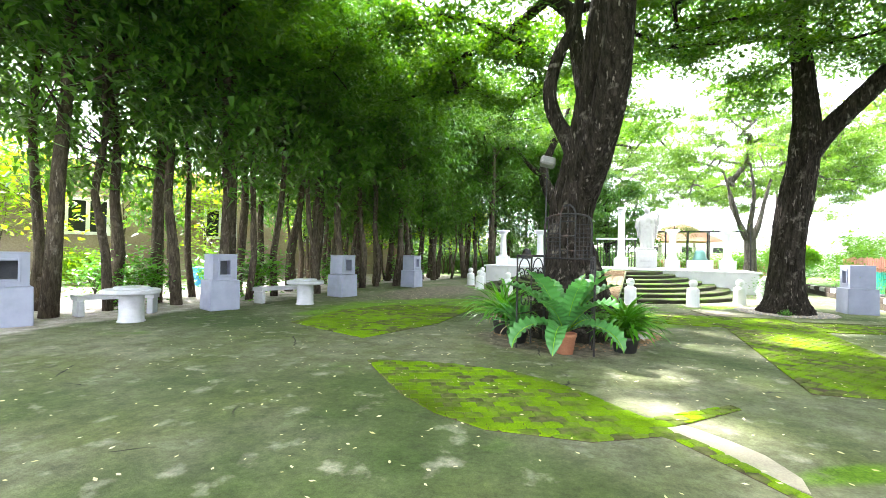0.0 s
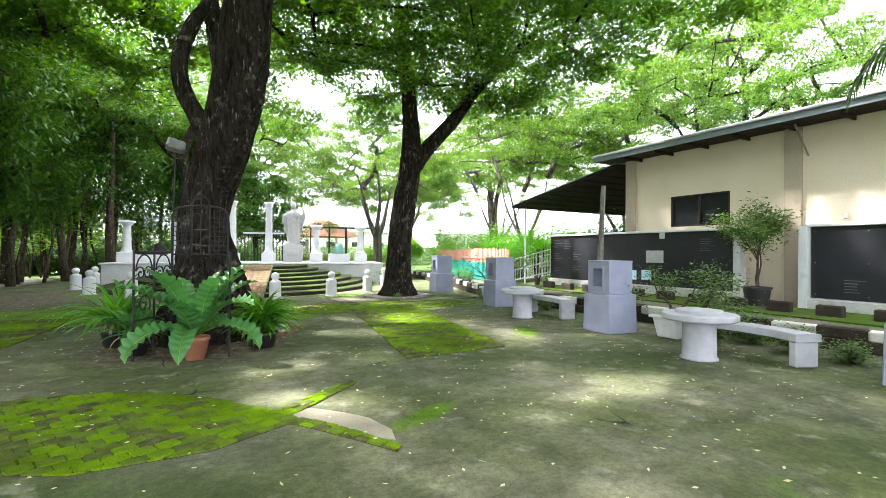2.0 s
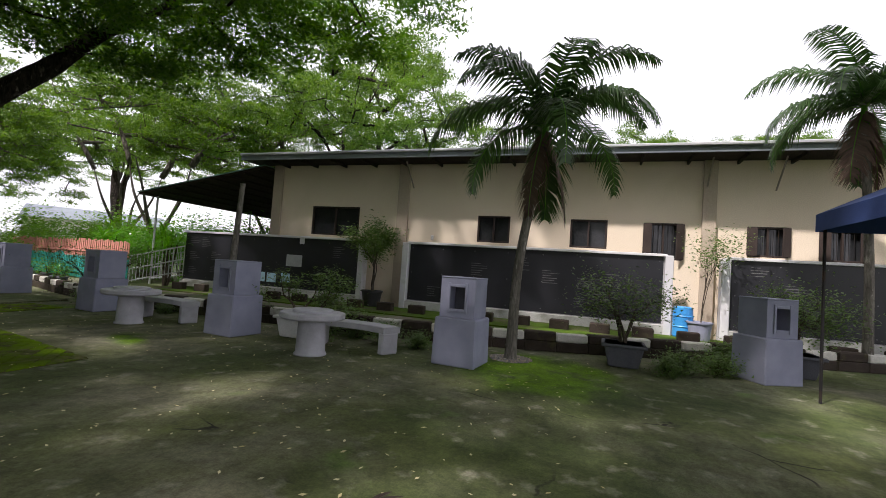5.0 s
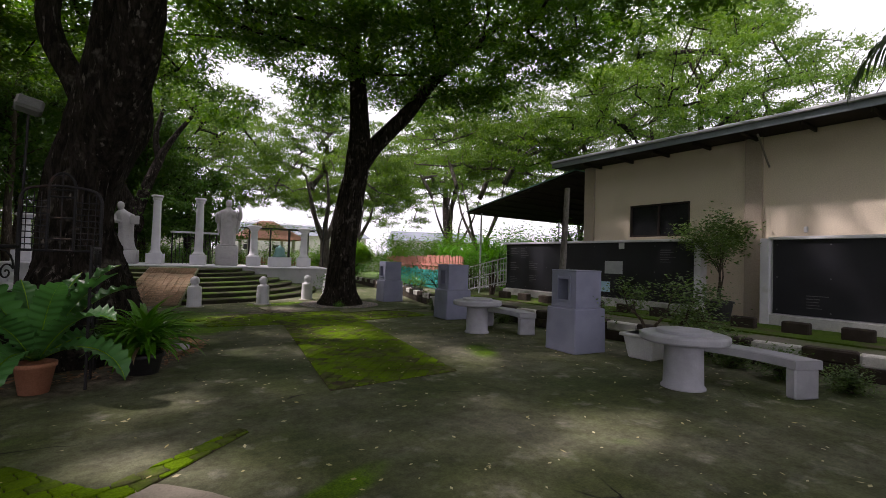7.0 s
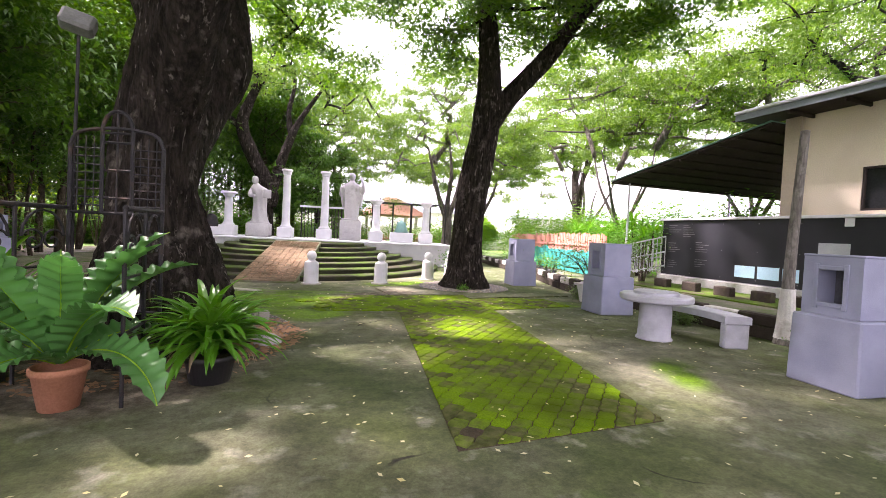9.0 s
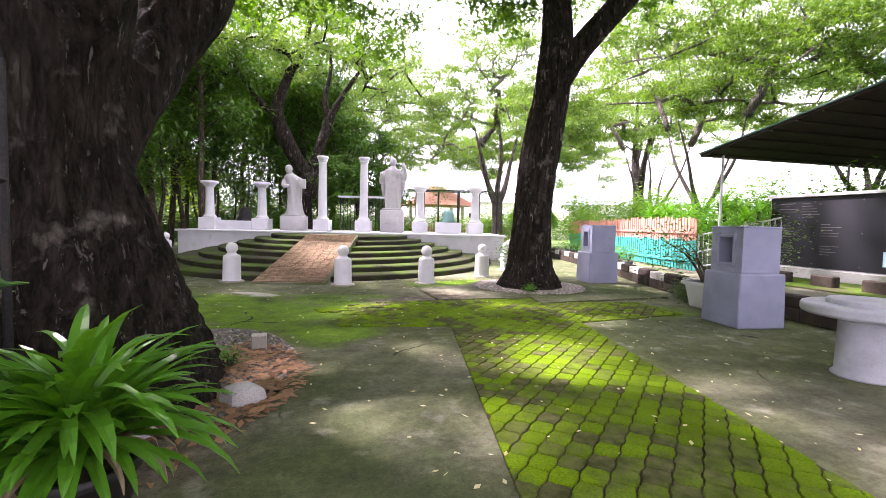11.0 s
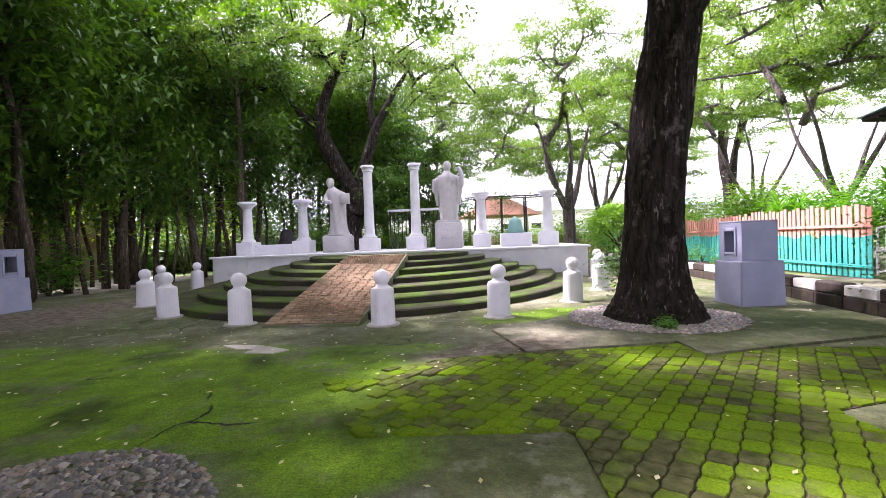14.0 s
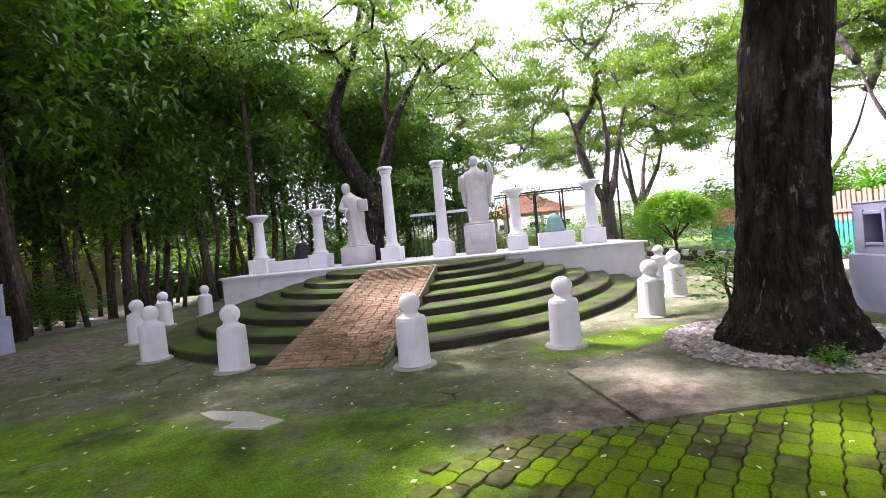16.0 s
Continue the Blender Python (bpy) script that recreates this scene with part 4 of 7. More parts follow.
copy_thing(tall, pose(*TALL[1], PZ, 0, 0, -12))


def statue(loc, height, base, rows, label, arms, head, extra=()):
    """A plain robed figure on its block, one mesh. rows: (half width, half depth, sideways, share of the height)."""
    m = Mesh()
    m.box((0, 0, base * 0.46), (1.06, 0.84, base * 0.92), 0.03)
    m.box((0, 0, base * 0.96), (0.92, 0.72, base * 0.08), 0.02)
    H = height - base
    vs, fs, n = [], [], 36
    table = np.array(rows)
    fine = np.linspace(0, 1, 27) * table[-1, 3]
    for k, t in enumerate(fine):
        w, d, o = (float(np.interp(t, table[:, 3], table[:, c])) for c in range(3))
        for i in range(n):
            a = 2 * math.pi * i / n
            fold = 1 + 0.075 * math.sin(a * 8 + 4 * t + 1.5 * math.sin(3 * t)) * (1 - 0.8 * t) + 0.08 * noise.noise((math.cos(a) * 2 + height, math.sin(a) * 2, t * 5))
            vs.append((o + w * fold * math.cos(a), d * fold * math.sin(a), base + H * t))
    for k in range(len(fine) - 1):
        for i in range(n):
            j = (i + 1) % n
            fs.append((k * n + i, k * n + j, k * n + n + j, k * n + n + i))
    fs.append(tuple((len(fine) - 1) * n + i for i in range(n)))
    m.add(vs, fs)
    hx, hy, ht = head
    m.lathe([(0.05, -0.24), (0.10, -0.20), (0.15, -0.08), (0.16, 0.02), (0.145, 0.10), (0.09, 0.17), (0.03, 0.19)], 18, (hx, hy, base + H * ht))
    for pts, r in arms:
        m.tube(bend([(x, y, base + H * t) for x, y, t in pts], 4), spread_radii(r, (len(pts) - 1) * 4 + 1), 10, 0.12)
    for c, size in extra:
        m.box((c[0], c[1], base + H * c[2]), size, 0.015)
    return solid("statue", m, M_STATUE, label, "statue", smooth=True, loc=loc, rz=OA)


statue((-1.42, 26.2, PZ), 2.95, 0.72, [(0.42, 0.36, 0.02, 0.0), (0.36, 0.32, 0.02, 0.08), (0.31, 0.28, 0.03, 0.35), (0.33, 0.30, 0.02, 0.55), (0.37, 0.29, -0.04, 0.70), (0.34, 0.26, -0.10, 0.78), (0.17, 0.17, -0.17, 0.83), (0.10, 0.10, -0.2, 0.88)],
       "weathered white robed stone figure leaning over an open book", [([(-0.36, 0.0, 0.74), (-0.42, -0.2, 0.60), (-0.15, -0.36, 0.58)], [0.11, 0.11, 0.07]), ([(0.24, 0.0, 0.74), (0.32, -0.2, 0.60), (0.40, -0.36, 0.60)], [0.11, 0.11, 0.08])],
       (-0.22, -0.08, 0.94), [((0.44, -0.34, 0.63), (0.36, 0.12, 0.42))])
statue((3.03, 25.4, PZ), 3.45, 1.12, [(0.33, 0.28, 0.0, 0.0), (0.35, 0.28, 0.0, 0.12), (0.38, 0.28, 0.0, 0.30), (0.40, 0.27, 0.0, 0.55), (0.41, 0.25, 0.0, 0.70), (0.39, 0.22, 0.0, 0.765), (0.17, 0.15, 0.0, 0.80), (0.10, 0.10, 0.0, 0.86)],
       "white robed stone figure with both hands raised", [([(-0.38, 0.0, 0.72), (-0.52, -0.1, 0.52), (-0.50, -0.28, 0.70)], [0.12, 0.12, 0.06]), ([(0.38, 0.0, 0.72), (0.55, -0.1, 0.58), (0.57, -0.2, 0.76), (0.47, -0.22, 0.90)], [0.12, 0.12, 0.09, 0.045]), ([(-0.46, -0.05, 0.56), (-0.43, 0.0, 0.25)], [0.12, 0.05]), ([(0.50, -0.05, 0.58), (0.44, 0.0, 0.25)], [0.13, 0.05])],
       (0.0, -0.03, 0.93), [((0, -0.43, -0.25), (0.62, 0.06, 0.34))])

low = solid("low_wall", Mesh().box((0, 0, 0.2), (1.7, 0.5, 0.4), 0.02), M_WHITE, "low white masonry wall between two short columns", "wall", loc=(-4.0, 26.7, PZ), rz=OA)
bell = thing("bronze_bell", (5.62, 24.95, PZ), "green-tinged bronze bell on a white block", "bell", rz=OA)
part("block", Mesh().box((0, 0, 0.26), (1.2, 0.7, 0.52), 0.02), M_WHITE, bell, "white masonry block")
part("bell_body", Mesh().lathe([(0.38, 0.52), (0.36, 0.58), (0.29, 0.72), (0.25, 0.95), (0.20, 1.06), (0.08, 1.12), (0.05, 1.18)], 28), M_BRASS, bell, "green bronze bell", True)
bell2 = thing("bronze_bell", (-3.7, 27.3, PZ), "dark bronze bell behind the low wall", "bell", rz=OA)
part("block", Mesh().box((0, 0, 0.2), (0.8, 0.6, 0.4), 0.02), M_WHITE, bell2)
part("bell_body", Mesh().lathe([(0.40, 0.40), (0.38, 0.46), (0.30, 0.62), (0.26, 0.85), (0.20, 0.98), (0.06, 1.04)], 28), M_IRON, bell2, "dark bronze bell", True)


def bollard():
    b = thing("bollard", (0, 0, 0), "white-painted concrete bollard with a ball top", "bollard", "bollards round the steps")
    part("foot", Mesh().lathe([(0.29, 0), (0.29, 0.015), (0.27, 0.03)], 20), M_CONC, b, "low concrete pad")
    part("shaft", Mesh().lathe([(0.215, 0.03), (0.21, 0.05), (0.20, 0.60), (0.185, 0.64), (0.13, 0.665), (0.105, 0.69), (0.10, 0.71)], 24), M_WHITE, b, "white drum shaft")
    part("ball", Mesh().lathe([(0.10, 0.705)] + [(0.14 * math.sin(a), 0.82 - 0.14 * math.cos(a)) for a in [0.75 + k * 0.2 for k in range(12)]], 22), M_WHITE, b, "white ball finial", True)
    return b


bol = bollard()
BOLLARDS = [(0.53, 15.25), (2.6, 15.4), (4.55, 16.75), (6.03, 18.5), (7.3, 21.4), (-2.1, 16.1), (-4.0, 17.5), (-5.55, 19.7), (-6.45, 22.4), (-6.05, 24.0)]
bol.matrix_basis = pose(*BOLLARDS[0], 0)
for i, (x, y) in enumerate(BOLLARDS[1:]):
    copy_thing(bol, pose(x, y, 0, 0.8 * math.sin(i * 2.1), 0.8 * math.cos(i * 1.3), i * 37))


# ---------------------------------------------------------------- trees
def spray_leaves(pads, mat, per, size, seed, sprays=13, tight=0.24, jitter=0.5, aspect=0.5, corners=4, droop=0.0):
    """Leaves in small flat sprays, the sprays gathered in pads (x, y, z, radius)."""
    rng = np.random.default_rng(seed)
    centres = []
    for x, y, z, r in pads:
        n = max(4, int(sprays * r * r))
        a = rng.uniform(0, 2 * np.pi, n)
        q = r * np.sqrt(rng.uniform(0, 1, n))
        dz = rng.normal(0, 0.16 * r, n) - 0.22 * r * (q / r) ** 2
        centres += list(np.stack([x + q * np.cos(a), y + q * np.sin(a), z + dz], 1))
    return leaf_cloud("crown", centres, mat, per, tight * 2, size, 0.38, seed, aspect, droop, jitter, corners=corners)


def ramify(wood, rng, roots, goals, tip, power=0.46, bow=0.12):
    """Limbs that grow from the roots to every goal, forking off one another, thick by what they carry."""
    pos = [Vector(p) for p in roots]
    up = [-1] * len(pos)
    load = [0] * len(pos)
    strips = []
    reach = lambda g: min((g - p).length for p in pos[:len(roots)])
    for g in sorted((Vector(q[:3]) for q in goals), key=reach):
        best, cost = 0, 1e9
        for k, p in enumerate(pos):
            d = g - p
            c = d.length * (1 + 0.9 * max(0.0, -d.z / max(d.length, 0.01))) + (0.5 if k < len(roots) else 0.0)
            if c < cost:
                best, cost = k, c
        p, d = pos[best], g - pos[best]
        steps = max(2, int(d.length / 0.7))
        ctrl = p + d * 0.5 + Vector((rng.uniform(-1, 1), rng.uniform(-1, 1), rng.uniform(-0.3, 1.2))) * bow * d.length
        chain, last = [best], best
        for k in range(1, steps + 1):
            t = k / steps
            q = p * (1 - t) ** 2 + ctrl * 2 * t * (1 - t) + g * t * t
            q += Vector((rng.uniform(-1, 1), rng.uniform(-1, 1), rng.uniform(-1, 1))) * 0.05 * (1 - t)
            pos.append(q)
            up.append(last)
            load.append(0)
            last = len(pos) - 1
            chain.append(last)
        strips.append(chain)
        while last >= 0:
            load[last] += 1
            last = up[last]
    for chain in strips:
        radii = [tip * load[k] ** power for k in chain]
        radii[0] = min(radii[0], radii[1] * 1.15)
        r = radii[0]
        wood.tube([pos[k] for k in chain], radii, 8 if r > 0.09 else 5 if r > 0.035 else 3)


def canopy_pads(rng, n, cx, cy, R, low, high, sag, r0=0.9, r1=1.5, gap=1.0, thin=0.0):
    """Pads under a shallow dome: low and high at the middle, sagging by sag towards the rim."""
    out, tries = [], 0
    while len(out) < n and tries < 6000:
        tries += 1
        a, q = rng.uniform(0, 6.283), math.sqrt(rng.uniform(thin, 1))
        x, y = cx + R * q * math.cos(a), cy + R * q * math.sin(a)
        z = low + (high - low) * rng.uniform(0, 1) ** 0.7 * (1 - 0.75 * q ** 3) - sag * q * q
        if all((x - u) ** 2 + (y - v) ** 2 + 2.5 * (z - w) ** 2 > gap * gap for u, v, w, _ in out):
            out.append((x, y, z, rng.uniform(r0, r1)))
    return out


def tree_from(name, loc, label, trunks, roots, pads, bark, leaf, per, size, seed, flare=None, tip=0.028, sprays=13, tight=0.24, jitter=0.5, corners=4, group="rain trees", wob=0.10, ridge=0.0, steps=6):
    """trunks: (points, radii, sides); roots: points on them from which the limbs grow; pads of leaves."""
    rng = random.Random(seed)
    t = thing(name, loc, label, "tree", group)
    wood = Mesh()
    for k, (pts, radii, sides) in enumerate(trunks):
        line = bend(pts, steps)
        wood.tube(line, spread_radii(radii, len(line)), sides, wob, flare if k == 0 else None, ridge)
    part("trunk", wood, bark, t, "", True)
    limbs = Mesh()
    ramify(limbs, rng, roots, pads, tip)
    part("branchwork", limbs, bark, t, "", True)
    part("crown", spray_leaves(pads, leaf, per, size, seed, sprays, tight, jitter, corners=corners), None, t)
    return t


# openings in the crowns through which the sun reaches these places on the ground
SUN_FLECKS = [(2.6, 15.1), (1.45, 13.0), (5.85, 12.2), (-0.3, 9.1), (-0.3, 5.2), (4.4, 6.5), (-11.3, 7.2), (-5.7, 2.75), (3.25, 1.9), (4.8, -3.9), (-1.4, 14.2)]


def open_gaps(pads, x0, y0):
    """The pads that leave the openings free."""
    out = []
    for x, y, z, r in pads:
        gx, gy = x0 + x - SUN_DIR.x / SUN_DIR.z * z, y0 + y - SUN_DIR.y / SUN_DIR.z * z
        if all(math.hypot(gx - u, gy - v) > 0.45 * r + 0.25 for u, v in SUN_FLECKS):
            out.append((x, y, z, r))
    return out


# the great tree in the middle of the plaza
BT = (-1.85, 8.45)
rng = random.Random(11)
pads = canopy_pads(rng, 235, 1.0, 0.4, 10.6, 8.6, 11.8, 1.5, 0.85, 1.35, 0.98)
# All but the third lobe are added, mostly unseen, to shade wall, grove and ground
pads += canopy_pads(rng, 44, -5.2, 6.8, 5.6, 8.6, 10.4, 0.5, 0.9, 1.4, 1.0) + canopy_pads(rng, 14, 12.2, -4.2, 3.2, 10.8, 12.0, 0.3, 1.0, 1.5, 1.1) + canopy_pads(rng, 12, 4.8, 0.4, 3.6, 8.0, 8.9, 0.4, 0.9, 1.3, 1.1) + canopy_pads(rng, 34, -8.6, -3.6, 4.8, 9.0, 10.6, 0.3, 0.9, 1.4, 1.0) + canopy_pads(rng, 46, 4.6, -11.0, 5.6, 9.6, 11.4, 0.4, 1.0, 1.5, 1.05)
pads = open_gaps(pads, *BT)
tree_from("rain_tree", (BT[0], BT[1], 0), "huge old rain tree with dark rough bark and leaning stems", [
    ([(0.05, 0, -0.1), (0.05, 0, 0.3), (0.05, 0, 0.95), (0.02, 0, 1.5), (-0.02, -0.03, 2.1), (0.0, -0.1, 2.9), (0.15, -0.3, 3.8), (0.34, -0.55, 5.0), (0.5, -0.85, 6.5), (0.75, -1.2, 9.0)], [1.22, 1.0, 0.74, 0.58, 0.48, 0.42, 0.36, 0.31, 0.27, 0.18], 88),
    ([(0.0, 0.05, 1.9), (0.15, -0.05, 2.8), (0.35, -0.5, 3.6), (0.6, -1.0, 4.5), (0.7, -1.35, 5.3), (0.76, -1.85, 6.7), (1.0, -2.4, 8.4)], [0.34, 0.35, 0.35, 0.33, 0.30, 0.26, 0.19], 56),
    ([(0.0, 0.2, 1.8), (0.12, 0.85, 2.8), (0.32, 1.35, 3.5), (0.62, 1.65, 4.2), (0.6, 1.9, 5.2), (0.3, 2.2, 6.8), (0.0, 2.5, 8.6)], [0.36, 0.38, 0.38, 0.36, 0.29, 0.25, 0.18], 48),
    ([(0.2, -0.2, 3.6), (-0.12, -0.15, 4.3), (-0.42, -0.05, 4.9), (-0.5, 0.0, 5.5), (-0.3, 0.1, 6.3), (0.05, 0.2, 7.1), (0.2, 0.2, 8.4)], [0.22, 0.19, 0.165, 0.15, 0.135, 0.12, 0.09], 16)],
    [(0.62, -1.03, 7.8), (0.75, -1.2, 8.95), (0.78, -1.88, 6.8), (1.0, -2.4, 8.35), (0.25, 2.25, 7.1), (0.0, 2.5, 8.5), (0.2, 0.2, 8.3)], pads,
    M_BARK, L_RAIN, 46, 0.172, 11, [0.16, 0.14, 0.10, 0.05], 0.020, 13, 0.24, corners=3, ridge=0.055, steps=11)

# the second tree, forked, in its ring of gravel
rng = random.Random(23)
pads = canopy_pads(rng, 128, 2.0, -0.6, 8.0, 10.6, 13.2, 1.0, 0.8, 1.3, 1.08)
pads = open_gaps(pads, 4.95, 14.4)
tree_from("rain_tree", (4.95, 14.4, 0), "tall dark-barked rain tree forking above head height", [
    ([(0.0, 0, -0.1), (0.0, 0, 0.2), (0.0, 0, 0.6), (0.05, 0, 1.6), (0.2, 0, 3.2), (0.5, -0.1, 5.4), (0.45, -0.1, 7.0), (0.3, 0.0, 8.8), (0.0, 0.1, 11.4)], [0.88, 0.72, 0.55, 0.46, 0.45, 0.41, 0.31, 0.25, 0.18], 76),
    ([(0.42, -0.1, 4.7), (0.95, -0.4, 5.7), (1.9, -0.9, 6.9), (2.8, -1.5, 8.3), (3.8, -2.0, 9.4)], [0.30, 0.29, 0.26, 0.22, 0.16], 40)],
    [(0.3, 0.0, 8.8), (0.15, 0.05, 10.0), (0.0, 0.1, 11.3), (2.8, -1.5, 8.3), (3.8, -2.0, 9.3)], pads,
    M_BARK, L_RAIN, 54, 0.165, 23, [0.16, 0.14, 0.10, 0.05], 0.020, 13, 0.24, corners=3, ridge=0.055, steps=11)


def tufted_pads(rng, n, R, low, high, sag, tuft=5, gap=1.7):
    """Small pads gathered in loose layered tufts, with open sky between the tufts."""
    out = []
    for x, y, z, r in canopy_pads(rng, n, 0, 0, R, low, high, sag, 0.8, 1.2, gap):
        for _ in range(tuft):
            out.append((x + rng.gauss(0, 0.75) * r, y + rng.gauss(0, 0.75) * r, z + rng.gauss(0, 0.26), rng.uniform(0.42, 0.8)))
    return out


def back_tree(loc, seed, R, low, high, n=34, r=0.3, bark=M_BARK, leaf=L_FAR, label="spreading rain tree with pale green crown behind the stage", fork=4.0, arms=4, lean=0.9, per=36, size=0.155, sag=2.6, rise=2.2, stems=None, tuft=6, gap=1.6, tip=0.018):
    """stems: own limbs as (points, radii); without them the arms spread evenly from the fork."""
    rng = random.Random(seed)
    trunks = [([(0, 0, -0.1), (0.15, 0.05, fork * 0.5), (0.1, 0.0, fork)], [r * 1.5, r, r * 0.95], 14)]
    roots = []
    for pts, radii in stems or ():
        trunks.append((pts, radii, 12))
        roots += [pts[-3], pts[-2], pts[-1]]
    for k in range(0 if stems else arms):
        a = 2 * math.pi * (k + rng.uniform(-0.3, 0.3)) / arms
        c, s = math.cos(a), math.sin(a)
        l, h = lean * rng.uniform(0.8, 1.3), rise * rng.uniform(0.8, 1.25)
        pts = [(0.1 - 0.1 * c, -0.1 * s, fork - 0.5), (0.1 + c * l * 0.55, s * l * 0.55, fork + h * 0.25), (0.1 + c * l * 1.15 - s * 0.2, s * l * 1.15 + c * 0.2, fork + h * 0.75), (0.1 + c * l * 1.6, s * l * 1.6, fork + h * 1.3)]
        trunks.append((pts, [r * 0.62, r * 0.52, r * 0.34, r * 0.13], 9))
        roots += [pts[2], pts[3]]
    pads = tufted_pads(rng, n, R, low, high, sag, tuft, gap)
    return tree_from("rain_tree", (*loc, 0), label, trunks, roots, pads, bark, leaf, per, size, seed, None, tip, 15, 0.22, 0.75, 3, wob=0.14)


b1 = back_tree((-1.45, 32.0), 31, 8.2, 10.0, 15.2, 54, 0.46, fork=3.6, sag=2.6, label="spreading dark-limbed rain tree with an airy green crown behind the stage", stems=[
    ([(0.3, 0.0, 2.9), (0.35, 0.0, 3.9), (-0.7, -0.1, 5.9), (-1.35, -0.2, 7.6), (-0.9, -0.3, 9.3), (0.1, -0.4, 11.4), (0.6, -0.4, 13.6)], [0.46, 0.46, 0.42, 0.36, 0.27, 0.18, 0.07]),
    ([(0.3, 0.0, 3.2), (0.8, 0.1, 5.2), (1.4, 0.2, 7.1), (2.1, 0.4, 8.7), (3.5, 0.6, 11.0)], [0.36, 0.32, 0.26, 0.18, 0.07]),
    ([(-1.3, -0.2, 7.4), (-2.4, 0.2, 8.4), (-3.4, 0.5, 9.8), (-4.4, 0.6, 11.2)], [0.2, 0.17, 0.12, 0.05]),
    ([(1.5, 0.2, 7.3), (1.3, 0.8, 9.0), (1.6, 1.2, 10.8), (1.5, 1.4, 12.6)], [0.2, 0.16, 0.11, 0.05])])
b2 = back_tree((10.8, 32.5), 37, 6.4, 8.8, 14.2, 58, 0.36, M_BARK2, fork=3.0, arms=4, lean=1.1, rise=3.4, sag=3.6)
b3 = back_tree((18.8, 23.8), 41, 7.2, 9.4, 13.8, 50, 0.21, M_BARK2, label="spreading rain tree with fine pale leaves behind the picket fence", fork=2.6, lean=1.15, rise=3.0, sag=1.6)
b4 = back_tree((24.0, 12.0), 43, 8.8, 9.8, 16.6, 96, 0.46, label="broad rain tree rising behind the hall roof", fork=4.6, arms=5, lean=1.8, rise=4.0, sag=3.2, tuft=6, gap=1.45)
for src, x, y, a, s in ((b4, 28.0, 3.4, 70, 0.62), (b4, 31.0, -4.0, 160, 0.72), (b4, 36.0, -13.0, 250, 0.78), (b3, 25.5, 20.5, 120, 1.12), (b2, 4.4, 45.0, 60, 1.1), (b1, -11.0, 43.0, 90, 1.1), (b2, 17.0, 41.0, 200, 1.0), (b3, 24.0, 34.0, 30, 1.1), (b1, 31.0, 45.0, 240, 1.1)):
    copy_thing(src, pose(x, y, 0, 0, 0, a) @ Matrix.Scale(s, 4))
# Two trees never in view, added to cut the light on the entrance ground
for x, y, a, s in ((-8.0, -8.5, 40, 1.15), (2.0, -10.5, 130, 1.1)):
    tagged(copy_thing(b1, pose(x, y, 0, 0, 0, a) @ Matrix.Scale(s, 4)), "broad rain tree out of view, added to shade the entrance side")


# a dense leafy tree right behind the tall columns
rng = random.Random(61)
tree_from("leafy_tree", (1.9, 34.2, 0), "dense dark green leafy tree behind the tall columns", [([(0, 0, -0.1), (0.1, 0, 1.6), (0.0, 0.1, 3.4), (0.1, 0, 5.5)], [0.3, 0.22, 0.18, 0.1], 10)],
          [(0.05, 0, 2.6), (0.0, 0.1, 3.6), (0.1, 0, 5.3)], canopy_pads(rng, 60, 0, 0, 3.0, 3.2, 8.4, 0.9, 0.7, 1.1, 0.75), M_BARK, L_BUSH, 34, 0.22, 61, None, 0.022, 12, 0.26, 0.8, 3, "leafy trees")


# the grove of slender trees
def grove_tree(seed, h, r, low, reach):
    rng = random.Random(seed)
    t = thing("grove_tree", (0, 0, 0), "slender dark-leaved tree in a dense grove", "tree", "trees of the grove")
    wood, tips = Mesh(), []
    pts = [Vector((0, 0, -0.1))]
    for k in range(7):
        pts.append(pts[-1] + Vector((rng.uniform(-0.2, 0.2), rng.uniform(-0.2, 0.2), (h - 1) / 7)))
    wood.tube(pts, spread_radii([r * 1.35, r, r * 0.85, r * 0.55, r * 0.2], len(pts)), 9, 0.08)
    part("trunk", wood, M_STEM, t, "", True)
    limbs = Mesh()
    z = low
    while z < h - 0.6:
        k = min(len(pts) - 2, int((z + 0.1) / ((h - 1) / 7)))
        p = pts[k].lerp(pts[k + 1], (z + 0.1) / ((h - 1) / 7) - k) if k < 7 else pts[-1]
        a = rng.uniform(0, 6.283)
        grow(limbs, tips, rng, p, Vector((math.cos(a), math.sin(a), 0.6)), rng.uniform(0.55, 1.0) * reach * (1.0 + 0.45 * min(1.0, max(0.0, z - 4.5) / 3.0) - 0.35 * max(0.0, z - h + 3.0) / 3.0), r * 0.3, 2, 0.0, 0.9, 4, (2, 2, 3))
        z += rng.uniform(0.3, 0.75) if z < 5.5 else rng.uniform(0.24, 0.42)
    part("branchwork", limbs, M_STEM, t, "", True)
    part("crown", leaf_cloud("crown", tips, L_GROVE, 17, 0.80, 0.29, 0.85, seed, 0.42, 0.6, corners=3), None, t)
    return t


